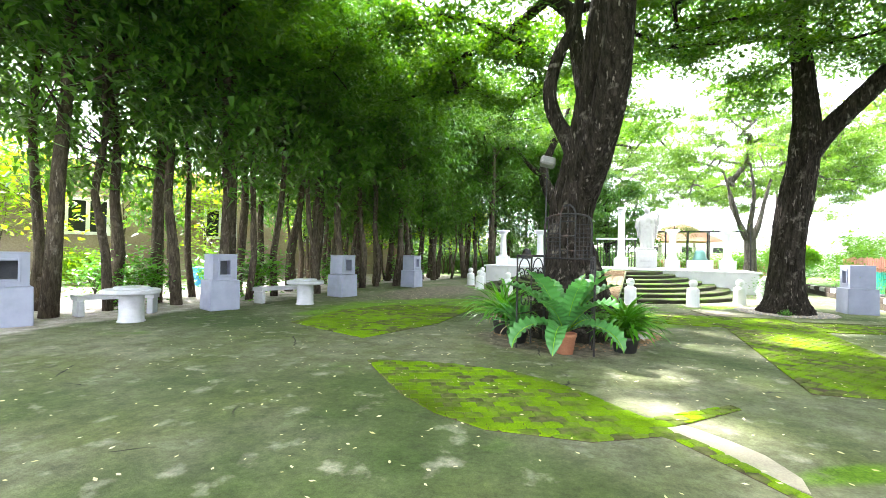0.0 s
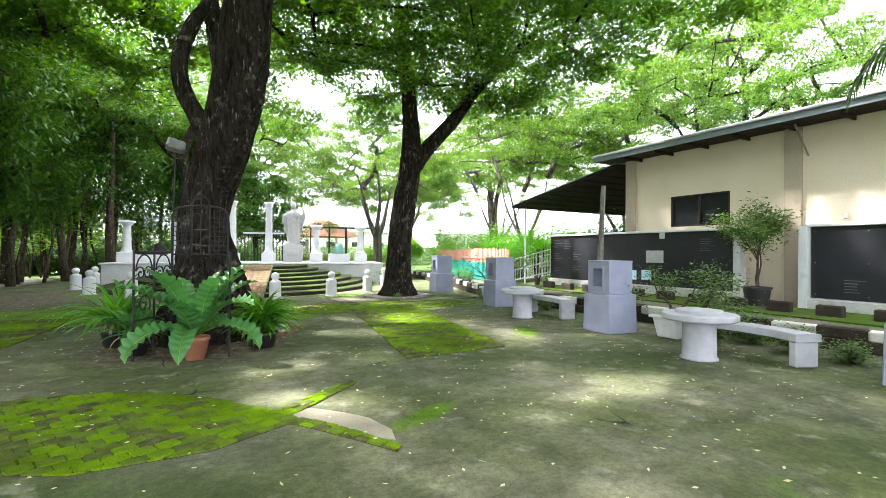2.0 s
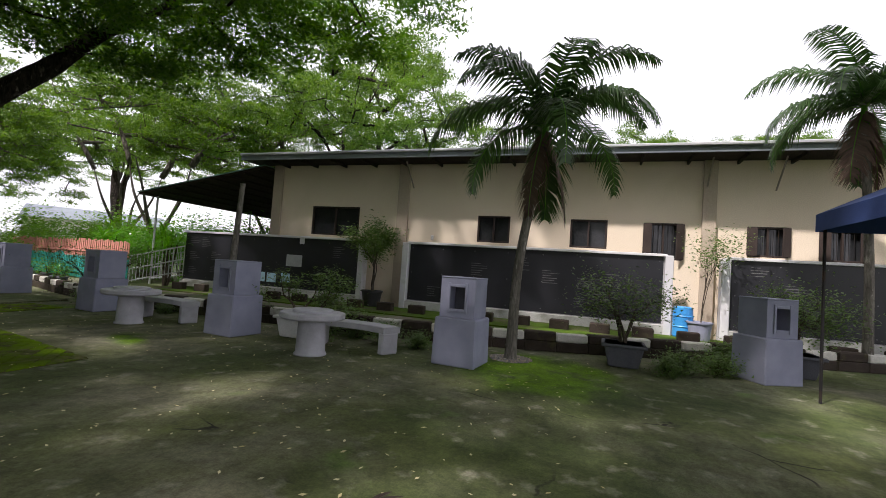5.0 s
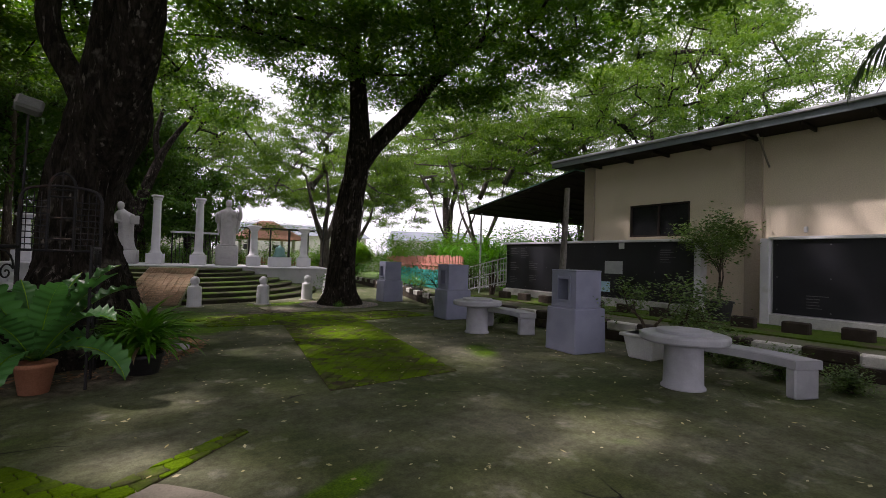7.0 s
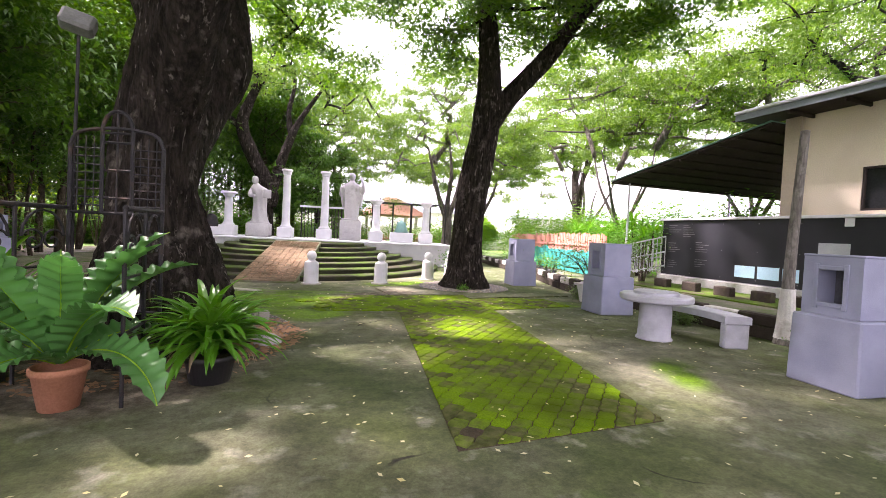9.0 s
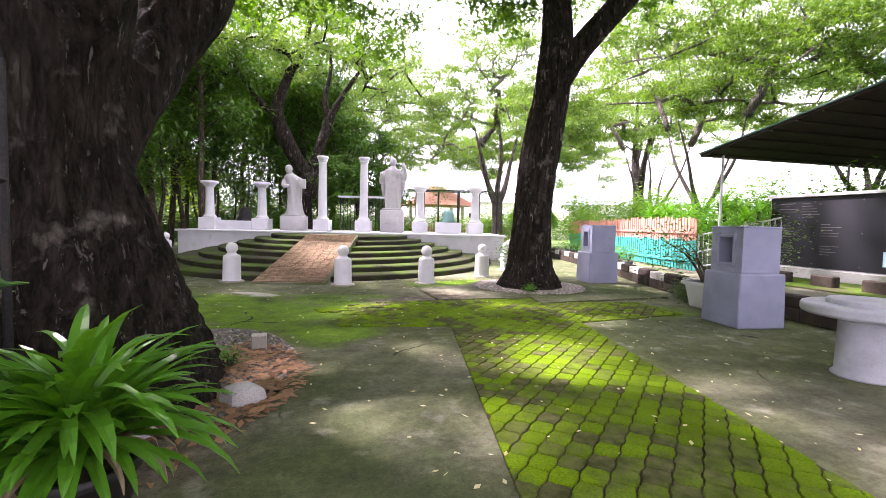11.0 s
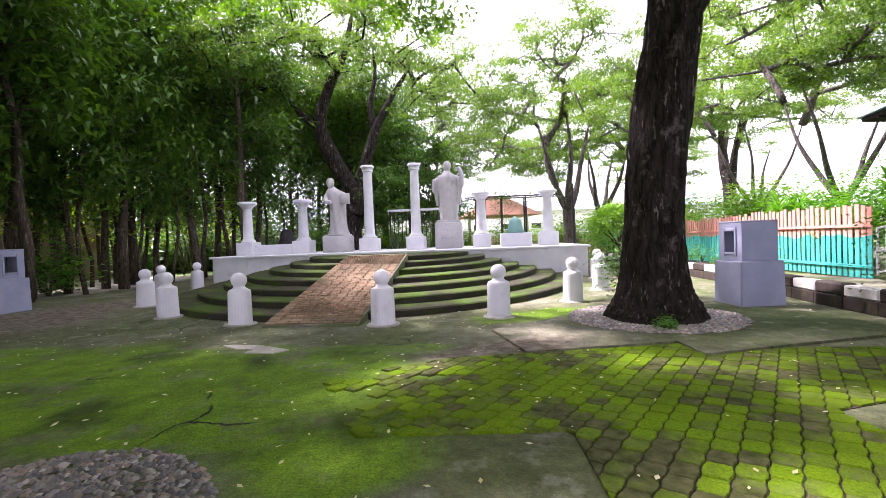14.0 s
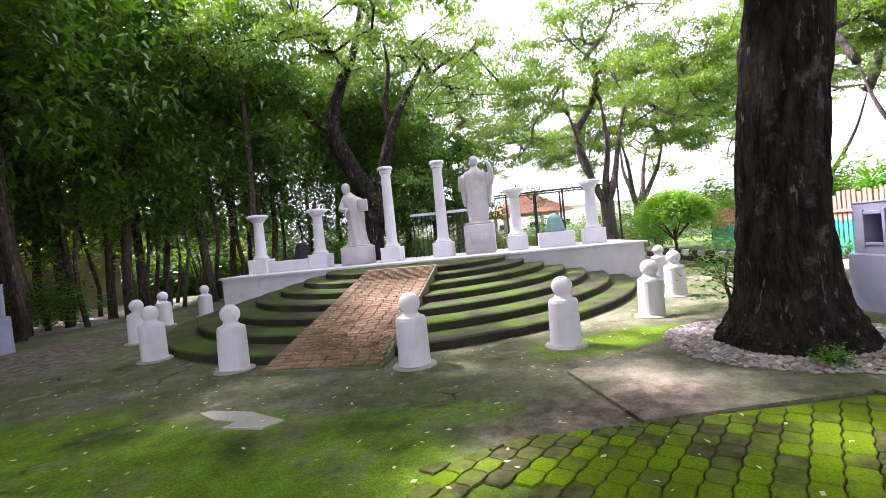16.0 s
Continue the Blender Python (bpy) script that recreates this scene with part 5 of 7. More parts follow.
protos = [grove_tree(101, 12.0, 0.11, 4.4, 1.2), grove_tree(102, 13.5, 0.15, 4.8, 1.4), grove_tree(103, 9.5, 0.075, 2.6, 0.8), grove_tree(104, 12.5, 0.13, 3.8, 1.3), grove_tree(105, 8.5, 0.06, 3.2, 0.7), grove_tree(106, 12.5, 0.10, 5.2, 1.3)]
rng = random.Random(77)
spots = []
for _ in range(6000):
    n = len(spots)
    if n >= 100:
        break
    y = rng.uniform(1.5, 16.0) if n < 27 else rng.uniform(15.0, 30.0) if n < 70 else rng.uniform(29.0, 44.0)
    near = np.interp(y, [1, 5, 9, 14, 20, 26, 32, 40], [-14.6, -14.2, -12.4, -11.0, -9.9, -9.2, -6.4, -5.0])
    x = near - abs(rng.gauss(0, 1)) * (1.7 if y < 22 else 4.0) - rng.uniform(0, 0.6) if n < 70 else rng.uniform(-18.0, -6.0 if y < 36 else 0.5)
    if x < -24 + (y - 18) * 0.625 + (6.5 if y < 27 else 5.0) or any((x - a) ** 2 + (y - b) ** 2 < 1.1 for a, b in spots):
        continue
    spots.append((x, y))
first = {}
for i, (x, y) in enumerate(spots):
    k = (0, 1, 3, 0, 5, 5, 1, 2)[i % 8] if i < 27 else i % 6
    m = pose(x, y, 0, rng.uniform(-3, 3), rng.uniform(-3, 3), rng.uniform(0, 360))
    if k not in first:
        first[k] = protos[k]
        protos[k].matrix_basis = m
    else:
        copy_thing(protos[k], m @ Matrix.Scale(rng.uniform(0.85, 1.15), 4))

# dark understory closing the back of the grove
hr2 = random.Random(303)
line = [(-30 + 34 * k / 1500 + hr2.uniform(-1.5, 1.5), 45.5 + hr2.uniform(-1.0, 1.0), abs(hr2.gauss(1.2, 1.1))) for k in range(1500)]
line += [(-16 + 14 * k / 1500 + hr2.uniform(-1, 1), 34.5 + 5.5 * k / 1500 + 2.5 * hr2.random(), abs(hr2.gauss(0.7, 1.1))) for k in range(1500)]
line += [(hr2.uniform(-25, -9), 46.0 + hr2.uniform(-1, 1), hr2.uniform(0.3, 5.6)) for k in range(3000)]
solid("understory", leaf_cloud("understory", line, L_GROVE, 11, 1.0, 0.36, 0.9, 19, 0.5, 0.3, corners=3), None, "dark leafy understory behind the grove", "bushes", "stuff")

# undergrowth behind the grove, with sunlight put into its bright leaf colour
def undergrowth(seed):
    rng2 = random.Random(seed)
    t = thing("sapling", (0, 0, 0), "sapling at the back of the grove with sunlight put into its leaf colour", "tree", "saplings")
    wood, tips = Mesh(), []
    for k in range(4):
        grow(wood, tips, rng2, Vector((0, 0, 0)), Vector((rng2.uniform(-0.15, 0.15), rng2.uniform(-0.15, 0.15), 1)), rng2.uniform(2.3, 3.0), 0.035, 2, 0.2, 0.6, 4)
    part("branchwork", wood, M_STEM, t)
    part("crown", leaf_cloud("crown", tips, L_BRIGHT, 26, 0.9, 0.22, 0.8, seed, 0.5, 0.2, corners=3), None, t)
    return t


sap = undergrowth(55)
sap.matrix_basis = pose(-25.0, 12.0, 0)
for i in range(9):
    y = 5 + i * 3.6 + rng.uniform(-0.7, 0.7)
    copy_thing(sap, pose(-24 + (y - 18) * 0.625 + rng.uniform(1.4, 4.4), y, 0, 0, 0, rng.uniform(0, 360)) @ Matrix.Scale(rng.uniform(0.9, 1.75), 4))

# Set under the grove crowns; the raised leaf colour makes them look sunlit
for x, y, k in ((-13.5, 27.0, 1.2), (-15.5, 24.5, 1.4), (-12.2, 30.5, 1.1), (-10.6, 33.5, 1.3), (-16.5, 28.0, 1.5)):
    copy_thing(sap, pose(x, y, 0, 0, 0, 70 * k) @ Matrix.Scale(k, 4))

# old wall behind the grove
ow = thing("old_house", (-24, 18, 0), "old brown-walled house behind the grove", "house", rz=radians(-32))
OW = [(-15.2, -13.5), (-9.3, -7.6), (-3.0, -1.3), (3.3, 5.0), (9.4, 11.1)]
wm = pierced_wall(-26, 18, 5.6, 0.3, [(a, b, 2.4, 4.1) for a, b in OW])
part("wall", wm, M_OLDWALL, ow, "stained brown masonry wall")
for a, b in OW:
    w = part("window", Mesh().box((0.08, (a + b) / 2, 3.25), (0.03, b - a, 1.7)), M_DARK, ow, "dark window")
    fr = Mesh()
    for y in (a, b, (a + b) / 2):
        fr.box((0.30, y, 3.25), (0.14, 0.16, 1.9), 0.01)
    for z in (2.4, 4.1):
        fr.box((0.30, (a + b) / 2, z), (0.13, b - a - 0.17, 0.15), 0.01)
    part("window_frame", fr, M_WHITE, w, "white window frame")
part("roof", Mesh().box((-3.4, -4, 5.9), (8.0, 45, 0.25)).box((-6, -4, 2.9), (0.3, 44, 5.7)), M_ORANGE, ow, "rust-coloured roof sheet")

rail = thing("low_rail", (-24, 18, 0), "low double white rail before the old house", "rail", rz=radians(-32))
for z in (0.30, 0.55):
    part("rail_bar", Mesh().box((2.6, -3.0, z), (0.07, 30.0, 0.07), 0.01), M_CONC, rail)
for k in range(13):
    part("post", Mesh().box((2.6, -18.0 + 2.5 * k, 0.30), (0.12, 0.12, 0.62), 0.01), M_CONC, rail)
solid("plastic_drum", Mesh().lathe([(0.26, 0), (0.28, 0.05), (0.27, 0.4), (0.29, 0.43), (0.27, 0.46), (0.27, 0.85), (0.20, 0.90)], 22), M_BLUE, "dark blue plastic drum among the grove trunks", "drum", loc=(-17.9, 15.6, 0))


# ---------------------------------------------------------------- plants
def blade(m, base, az, e0, length, width, droop, n=9, fold=0.25, wave=0.0, waves=6, tip=0.15, twist=0.0):
    """A long arching leaf: a strip with a keel, from base, turned to az."""
    p = Vector(base)
    el = e0
    side = Vector((-math.sin(az), math.cos(az), 0))
    rows = []
    for i in range(n + 1):
        t = i / n
        d = Vector((math.cos(az) * math.cos(el), math.sin(az) * math.cos(el), math.sin(el)))
        up = side.cross(d) * -1
        if wave:
            w = width * min(1, 0.25 + t / 0.3) * max(0.06, 1 - max(0, (t - 0.72) / 0.28) ** 2.2) * (1 + 0.07 * math.sin(t * waves * 4 * math.pi))
        else:
            w = width * (math.sin(math.pi * min(1, (t * 0.80 + 0.18))) ** 0.75 if t < 0.995 else tip)
        k = wave * math.sin(t * waves * 2 * math.pi)
        k2 = wave * math.sin(t * waves * 2 * math.pi + 1.9)
        s2 = (side + up * twist * t).normalized()
        rows += [p + s2 * w * 0.5 + up * (fold * w * 0.5 + k * w), p, p - s2 * w * 0.5 + up * (fold * w * 0.5 + k2 * w)]
        p = p + d * length / n
        el -= droop / n * (0.4 + 1.2 * t)
    fs = []
    for i in range(n):
        fs += [(i * 3, i * 3 + 1, i * 3 + 4, i * 3 + 3), (i * 3 + 1, i * 3 + 2, i * 3 + 5, i * 3 + 4)]
    m.add(rows, fs)
    return m


def pot_round(r0, r1, h, n=28):
    return Mesh().lathe([(r0, 0), (r1 * 0.97, h - 0.06), (r1 * 1.06, h - 0.055), (r1 * 1.06, h - 0.005), (r1 * 1.0, h), (r1 * 0.92, h - 0.01), (r1 * 0.9, h - 0.05)], n)


def fern_frond(az, e0, length, width, droop, rng, n=60, waves=12):
    """A wavy strap frond, five points across, rippled crosswise from the midrib to the rim."""
    p, el = Vector((0.05 * math.cos(az), 0.05 * math.sin(az), 0.38)), e0
    side = Vector((-math.sin(az), math.cos(az), 0))
    roll = rng.uniform(-0.25, 0.25)
    ph = rng.uniform(0, 6)
    rows, rib = [], []
    for i in range(n + 1):
        t = i / n
        d = Vector((math.cos(az) * math.cos(el), math.sin(az) * math.cos(el), math.sin(el)))
        up = side.cross(d) * -1
        w = width * min(1, 0.22 + t / 0.32) * max(0.05, 1 - max(0, (t - 0.70) / 0.30) ** 2.0)
        s2 = (side + up * roll).normalized()
        for c in (-1, -0.55, 0, 0.55, 1):
            a = abs(c)
            rip = 0.085 * math.sin(t * waves * 6.283 + ph + (0.9 if c > 0 else 0)) * a ** 1.3 + 0.02 * math.sin(t * waves * 12.6 + ph) * a
            out = 1 + 0.025 * math.sin(t * waves * 6.283 + ph + 1.0) * (a == 1)
            rows.append(p + s2 * w * 0.5 * c * out + up * w * (0.20 * a + rip))
        rib.append(p + up * 0.005)
        p = p + d * length / n
        el -= droop / n * (0.3 + 1.4 * t)
    fs = [(i * 5 + k, i * 5 + k + 1, i * 5 + k + 6, i * 5 + k + 5) for i in range(n) for k in range(4)]
    return Mesh().add(rows, fs), rib


def nest_fern():
    rng = random.Random(5)
    f = thing("potted_fern", (-2.02, 6.25, 0), "large bird's-nest fern with wavy fronds in a terracotta pot", "plant")
    part("pot", pot_round(0.14, 0.195, 0.36), M_TERRA, f, "terracotta clay pot", True)
    for i in range(19):
        az = 2 * math.pi * i / 19 + rng.uniform(-0.16, 0.16)
        ring = i % 3
        e0 = (1.25, 1.0, 0.6)[ring] + rng.uniform(-0.12, 0.12)
        m, rib = fern_frond(az, e0, rng.uniform(1.1, 1.45) * (1, 1, 0.9)[ring], rng.uniform(0.27, 0.35), (0.75, 1.25, 1.9)[ring] + rng.uniform(-0.2, 0.2), rng)
        fr = part("frond", m, L_FERN, f, "", True)
        part("midrib", Mesh().tube(rib[::2], spread_radii([0.010, 0.004], len(rib[::2])), 4), L_BRIGHT, fr, "pale midrib")
    return f


nest_fern()


def strap_plant(loc, label, n, length, seed, mat, pot, r=0.2, h=0.26, width=0.055, dry=16):
    rng = random.Random(seed)
    t = thing("potted_plant", loc, label, "plant", "potted plants by the great tree")
    part("pot", pot_round(r * 0.8, r, h), pot, t, "", True)
    part("soil", Mesh().lathe([(r * 0.9, h - 0.05), (r * 0.5, h - 0.02)], 20), M_SOIL, t)
    for i in range(n):
        az = rng.uniform(0, 6.283)
        e0 = rng.uniform(0.25, 1.35)
        part("leaf", blade(Mesh(), (rng.uniform(-0.07, 0.07), rng.uniform(-0.07, 0.07), h + rng.uniform(-0.03, 0.22)), az, e0, length * rng.uniform(0.7, 1.1), width * rng.uniform(0.7, 1.25), rng.uniform(1.0, 1.9), 8, 0.35, 0, 1, 0.05), mat, t)
    for i in range(dry):
        az = rng.uniform(0, 6.283)
        part("dry_leaf", blade(Mesh(), (r * 0.6 * math.cos(az), r * 0.6 * math.sin(az), h + 0.1), az, 0.0, rng.uniform(0.22, 0.4), 0.035, 2.1, 5, 0.3), L_DRY, t, "withered hanging leaf")
    return t


strap_plant((-0.95, 6.75, 0), "bushy strap-leaved plant in a black plastic pot", 190, 0.78, 8, L_STRAP, M_BLACKPOT, 0.24, 0.28, 0.074, 26)
strap_plant((-3.25, 7.95, 0), "tall strap-leaved plant in a dark pot", 90, 1.15, 9, L_STRAP, M_BLACKPOT, 0.26, 0.32, 0.065, 24)
strap_plant((-2.9, 7.0, 0), "low strap-leaved plant in a dark pot", 40, 0.75, 10, L_FERN, M_BLACKPOT, 0.2, 0.24, 0.06, 10)


# wrought-iron arch with scrolled side panels before the great tree
def iron_arch():
    a = thing("iron_arch", (-1.96, 7.32, 0), "dark wrought-iron garden arch with gridded back and scrolled sides", "garden arch", rz=radians(-14))
    w, h, zb = 0.46, 2.52, 1.66
    for s in (-1, 1):
        part("upright", Mesh().tube([(s * w, 0, 0), (s * w, 0, h - 0.16)], 0.022, 6), M_IRON, a)
    part("top_rail", Mesh().tube(bend([(-w, 0, h - 0.16), (-w * 0.8, 0, h - 0.02), (0, 0, h + 0.03), (w * 0.8, 0, h - 0.02), (w, 0, h - 0.16)], 4), 0.02, 6), M_IRON, a)
    for s in (-1, 1):
        part("lancet_bar", Mesh().tube([(s * 0.15, 0.0, zb), (s * 0.15, 0.0, h)] + [(s * 0.15 * math.cos(k * 0.26), 0.0, h + 0.21 * math.sin(k * 0.26)) for k in range(1, 7)], 0.02, 6), M_IRON, a, "pointed lancet frame")
    for z in (zb + 0.16, zb + 0.45, zb + 0.74, h - 0.02):
        part("cross_bar", Mesh().tube([(-0.15, 0, z), (0.15, 0, z)], 0.015, 5), M_IRON, a)
    part("mullion", Mesh().tube([(0, 0, zb), (0, 0, h + 0.19)], 0.011, 5), M_IRON, a)
    z = zb + 0.08
    while z < h - 0.12:
        for s in (-1, 1):
            part("grid_bar", Mesh().tube([(s * 0.15, 0.008, z), (s * w, 0.008, z)], 0.008, 4), M_IRON, a)
        z += 0.085
    for x in (-0.39, -0.31, -0.23, 0.23, 0.31, 0.39):
        part("grid_bar", Mesh().tube([(x, 0.0, zb), (x, 0.0, h - 0.06)], 0.007, 4), M_IRON, a)
    part("bottom_rail", Mesh().tube([(-w, 0, zb), (w, 0, zb)], 0.018, 5), M_IRON, a)
    part("seat_rail", Mesh().tube([(-w, 0, 0.62), (w, 0, 0.62)], 0.016, 5), M_IRON, a)
    for s in (-1, 1):
        def on(u, z):
            return (s * (w + 0.23 * u), -1.05 * u, z)

        def scroll(cu, cz, size, turn, way):
            pts = [on(cu + size * (0.12 + 0.88 * k / 24) * math.cos(turn + way * k * 0.36) / 1.08, cz + size * (0.12 + 0.88 * k / 24) * math.sin(turn + way * k * 0.36)) for k in range(25)]
            part("scroll", Mesh().tube(pts, 0.011, 5), M_IRON, a)

        part("side_rail", Mesh().tube([on(0, 1.70), on(1, 1.70)], 0.024, 6), M_IRON, a)
        for z in (1.10, 0.62):
            part("side_rail", Mesh().tube([on(0, z), on(1, z)], 0.014, 5), M_IRON, a)
        for u in (0.5, 1.0):
            part("side_post", Mesh().tube([on(u, 0), on(u, 1.70)], 0.018, 5), M_IRON, a)
        for u in (0.25, 0.75):
            part("hoop", Mesh().tube([on(u + 0.2 * math.cos(k * math.pi / 8), 1.40 + 0.26 * math.sin(k * math.pi / 8)) for k in range(9)], 0.013, 5), M_IRON, a)
            scroll(u - 0.09, 1.36, 0.12, 0.4, 1)
            scroll(u + 0.09, 1.36, 0.12, 2.74, -1)
            scroll(u, 0.86, 0.18, 1.4, 1)
    return a


iron_arch()
lamp = thing("flood_lamp", (-2.40, 7.50, 0), "small grey flood lamp on a thin dark pole", "lamp")
part("pole", Mesh().tube([(0.0, 0, -0.05), (0.0, 0, 2.0), (0.02, 0, 3.54)], 0.016, 8), M_IRON, lamp)
head = part("housing", Mesh().box((0, 0, 0), (0.30, 0.18, 0.20), 0.03), surface("dull_lamp_grey", (0.12, 0.125, 0.12), (0.19, 0.195, 0.19), (0.08, 0.08, 0.07), scale=8, fine=60, rough=0.6, bumps=0.15), lamp, "dull grey lamp housing")
head.matrix_basis = pose(0.03, -0.05, 3.62, -24, 12, 8)


def shrub(name, loc, label, seed, stems, length, r, leaf, per, spread, size, pot=None, pot_mat=None, z0=0.3, lift=0.2, fan=0.7, depth=2, category="plant", dirs=None, bark=M_STEM, corners=4):
    rng = random.Random(seed)
    t = thing(name, loc, label, category)
    if pot is not None:
        part("pot", pot, pot_mat, t, "", False)
    wood, tips = Mesh(), []
    for k in range(stems):
        d = Vector(dirs[k]) if dirs else Vector((rng.uniform(-0.35, 0.35), rng.uniform(-0.35, 0.35), 1))
        grow(wood, tips, rng, Vector((rng.uniform(-0.05, 0.05), rng.uniform(-0.05, 0.05), z0 - 0.08)), d.normalized(), length * rng.uniform(0.85, 1.1), r, depth, lift, fan, 6)
    part("branchwork", wood, bark, t)
    part("foliage", leaf_cloud("foliage", tips, leaf, per, spread, size, 0.8, seed, 0.5, corners=corners), None, t)
    return t


def square_pot(w0, w1, h):
    m = Mesh().box((0, 0, h / 2), (w0, w0, h), 0.02, taper=w1 / w0)
    m.box((0, 0, h - 0.03), (w1 + 0.08, w1 + 0.08, 0.06), 0.012)
    return m


shrub("potted_tree", (13.9, 5.9, 0.1), "leafy potted ficus standing between two blackboards", 61, 5, 1.22, 0.03, L_SHRUB, 70, 0.42, 0.12, pot_round(0.30, 0.40, 0.60), M_BLACKPOT, 0.6, 0.45, 0.3)
shrub("potted_sapling", (13.9, -5.25, 0.1), "thin pale-leaved sapling in a grey pot", 62, 3, 1.5, 0.018, L_SHRUB, 20, 0.42, 0.10, pot_round(0.28, 0.34, 0.55), M_POST, 0.55, 0.6, 0.3)
shrub("potted_bonsai", (6.75, 3.95, 0), "spreading bonsai-like shrub in a white tapering pot", 63, 4, 0.65, 0.035, L_SHRUB, 64, 0.27, 0.07, square_pot(0.46, 0.62, 0.46), M_WHITEPOT, 0.46, 0.0, 0.8, 2, dirs=[(0.5, -0.6, 0.45), (0.6, -0.3, 0.7), (0.2, 0.4, 0.5), (0.3, -0.8, 0.3)])
shrub("potted_bonsai", (7.35, 11.45, 0), "wide airy shrub in a white tapering pot", 64, 6, 0.8, 0.03, L_SHRUB, 30, 0.42, 0.075, square_pot(0.40, 0.56, 0.50), M_WHITEPOT, 0.5, 0.05, 0.85, 2, dirs=[(-0.8, 0.2, 0.6), (0.8, 0.4, 0.5), (0.2, 0.9, 0.6), (0.4, -0.7, 0.7), (0.1, 0.1, 1.0), (0.9, -0.2, 0.8)])
shrub("potted_bonsai", (8.3, -2.85, 0), "grey-green shrub with a bent stem in a dark tapering planter", 65, 4, 0.72, 0.04, L_SHRUB, 48, 0.42, 0.075, square_pot(0.56, 0.76, 0.46), M_GREYPOT, 0.46, 0.3, 0.75, 2)
shrub("potted_bonsai", (9.6, -6.2, 0), "grey-green shrub in a dark planter behind a grey post", 66, 5, 0.75, 0.04, L_SHRUB, 48, 0.45, 0.075, square_pot(0.56, 0.76, 0.46), M_GREYPOT, 0.46, 0.2, 0.75, 2)
solid("plastic_drum", Mesh().lathe([(0.28, 0), (0.30, 0.05), (0.29, 0.3), (0.31, 0.33), (0.29, 0.36), (0.29, 0.62), (0.31, 0.65), (0.29, 0.68), (0.28, 0.92), (0.20, 0.95)], 28), M_BLUE, "bright blue plastic drum beside the blackboard", "drum", smooth=False, loc=(14.3, -4.85, 0.1))


# timber pole before the first blackboard
pole = thing("timber_pole", (7.85, 6.92, 0), "bare weathered trunk pole with a whitewashed flared foot", "pole")
part("shaft", Mesh().tube(bend([(0, 0, -0.05), (0.0, 0.0, 0.15), (0.0, 0.0, 0.6), (0.0, 0.0, 1.2), (0.03, -0.03, 2.5), (0.06, -0.06, 3.62)], 4), spread_radii([0.20, 0.15, 0.11, 0.09, 0.075, 0.07], 21), 14, 0.06), M_PALMBARK, pole)
part("whitewash", Mesh().tube(bend([(0, 0, 0.10), (0.0, 0, 0.35), (0.0, 0.0, 0.95)], 4), spread_radii([0.172, 0.140, 0.106], 9), 14, 0.04), M_KERB_W, pole, "whitewashed foot")


# ---------------------------------------------------------------- palms
def palm(loc, h, seed, lean, label):
    rng = random.Random(seed)
    t = thing("palm_tree", loc, label, "palm tree", "palms")
    top = Vector((lean[0], lean[1], h))
    line = bend([(0, 0, -0.05), (0.02, 0.0, 0.3), (lean[0] * 0.15, lean[1] * 0.15, h * 0.45), tuple(top)], 8)
    part("trunk", Mesh().tube(line, spread_radii([0.17, 0.125, 0.10, 0.09, 0.085], len(line)), 14, 0.06), M_PALMBARK, t, "slender grey ringed trunk", True)
    part("crownshaft", Mesh().tube([tuple(top - Vector((0, 0, 0.15))), tuple(top + Vector((0, 0, 0.35)))], [0.10, 0.05], 10), L_STRAP, t)
    for i in range(16):
        az = i * 2.399 + rng.uniform(-0.2, 0.2)
        up = (i - 4) / 10
        e0 = (-1.2 if i < 3 else 0.95 * up + 0.45) + rng.uniform(-0.1, 0.1)
        L = rng.uniform(2.7, 3.1) * (0.66 if e0 < -0.5 else 1.0)
        p, el = top + Vector((0, 0, 0.25)), e0
        pts = [p.copy()]
        for k in range(12):
            p = p + Vector((math.cos(az) * math.cos(el), math.sin(az) * math.cos(el), math.sin(el))) * L / 12
            el -= 0.155 + 0.006 * k if e0 > -0.5 else 0.03
            pts.append(p.copy())
        fr = part("frond", Mesh().tube(pts, spread_radii([0.022, 0.006], len(pts)), 4), L_STRAP, t)
        lm = Mesh()
        for k in range(2, 66):
            f = k / 66 * 12
            a = pts[int(f)].lerp(pts[min(12, int(f) + 1)], f - int(f))
            d = (pts[min(12, int(f) + 1)] - pts[int(f)]).normalized()
            s = Vector((-math.sin(az), math.cos(az), 0))
            ln = 0.62 * math.sin(math.pi * min(1, 0.22 + 0.74 * k / 66)) ** 0.8 * rng.uniform(0.85, 1.1)
            for sg in (-1, 1):
                q = (s * sg * 0.85 + d * 0.55 + Vector((0, 0, rng.uniform(-0.38, 0.12)))).normalized()
                m1 = a + q * ln * 0.55
                e = a + q * ln + Vector((0, 0, -0.24 * ln / 0.5))
                wv = d * 0.021
                lm.add([a - wv, a + wv, m1 + wv * 1.2, m1 - wv * 1.2, e], [(0, 1, 2, 3), (3, 2, 4)])
        part("leaflet_comb", lm, L_DEADPALM if i in (1, 2) else L_PALM, fr, "withered brown leaflets" if i in (1, 2) else "")
    return t


palm((7.42, -0.72, 0), 4.45, 3, (0.05, -0.42), "palm tree with drooping dark fronds in a pebble ring")
palm((11.6, -8.3, 0), 6.0, 4, (0.0, 0.2), "palm tree with drooping dark fronds near the hall's far end")

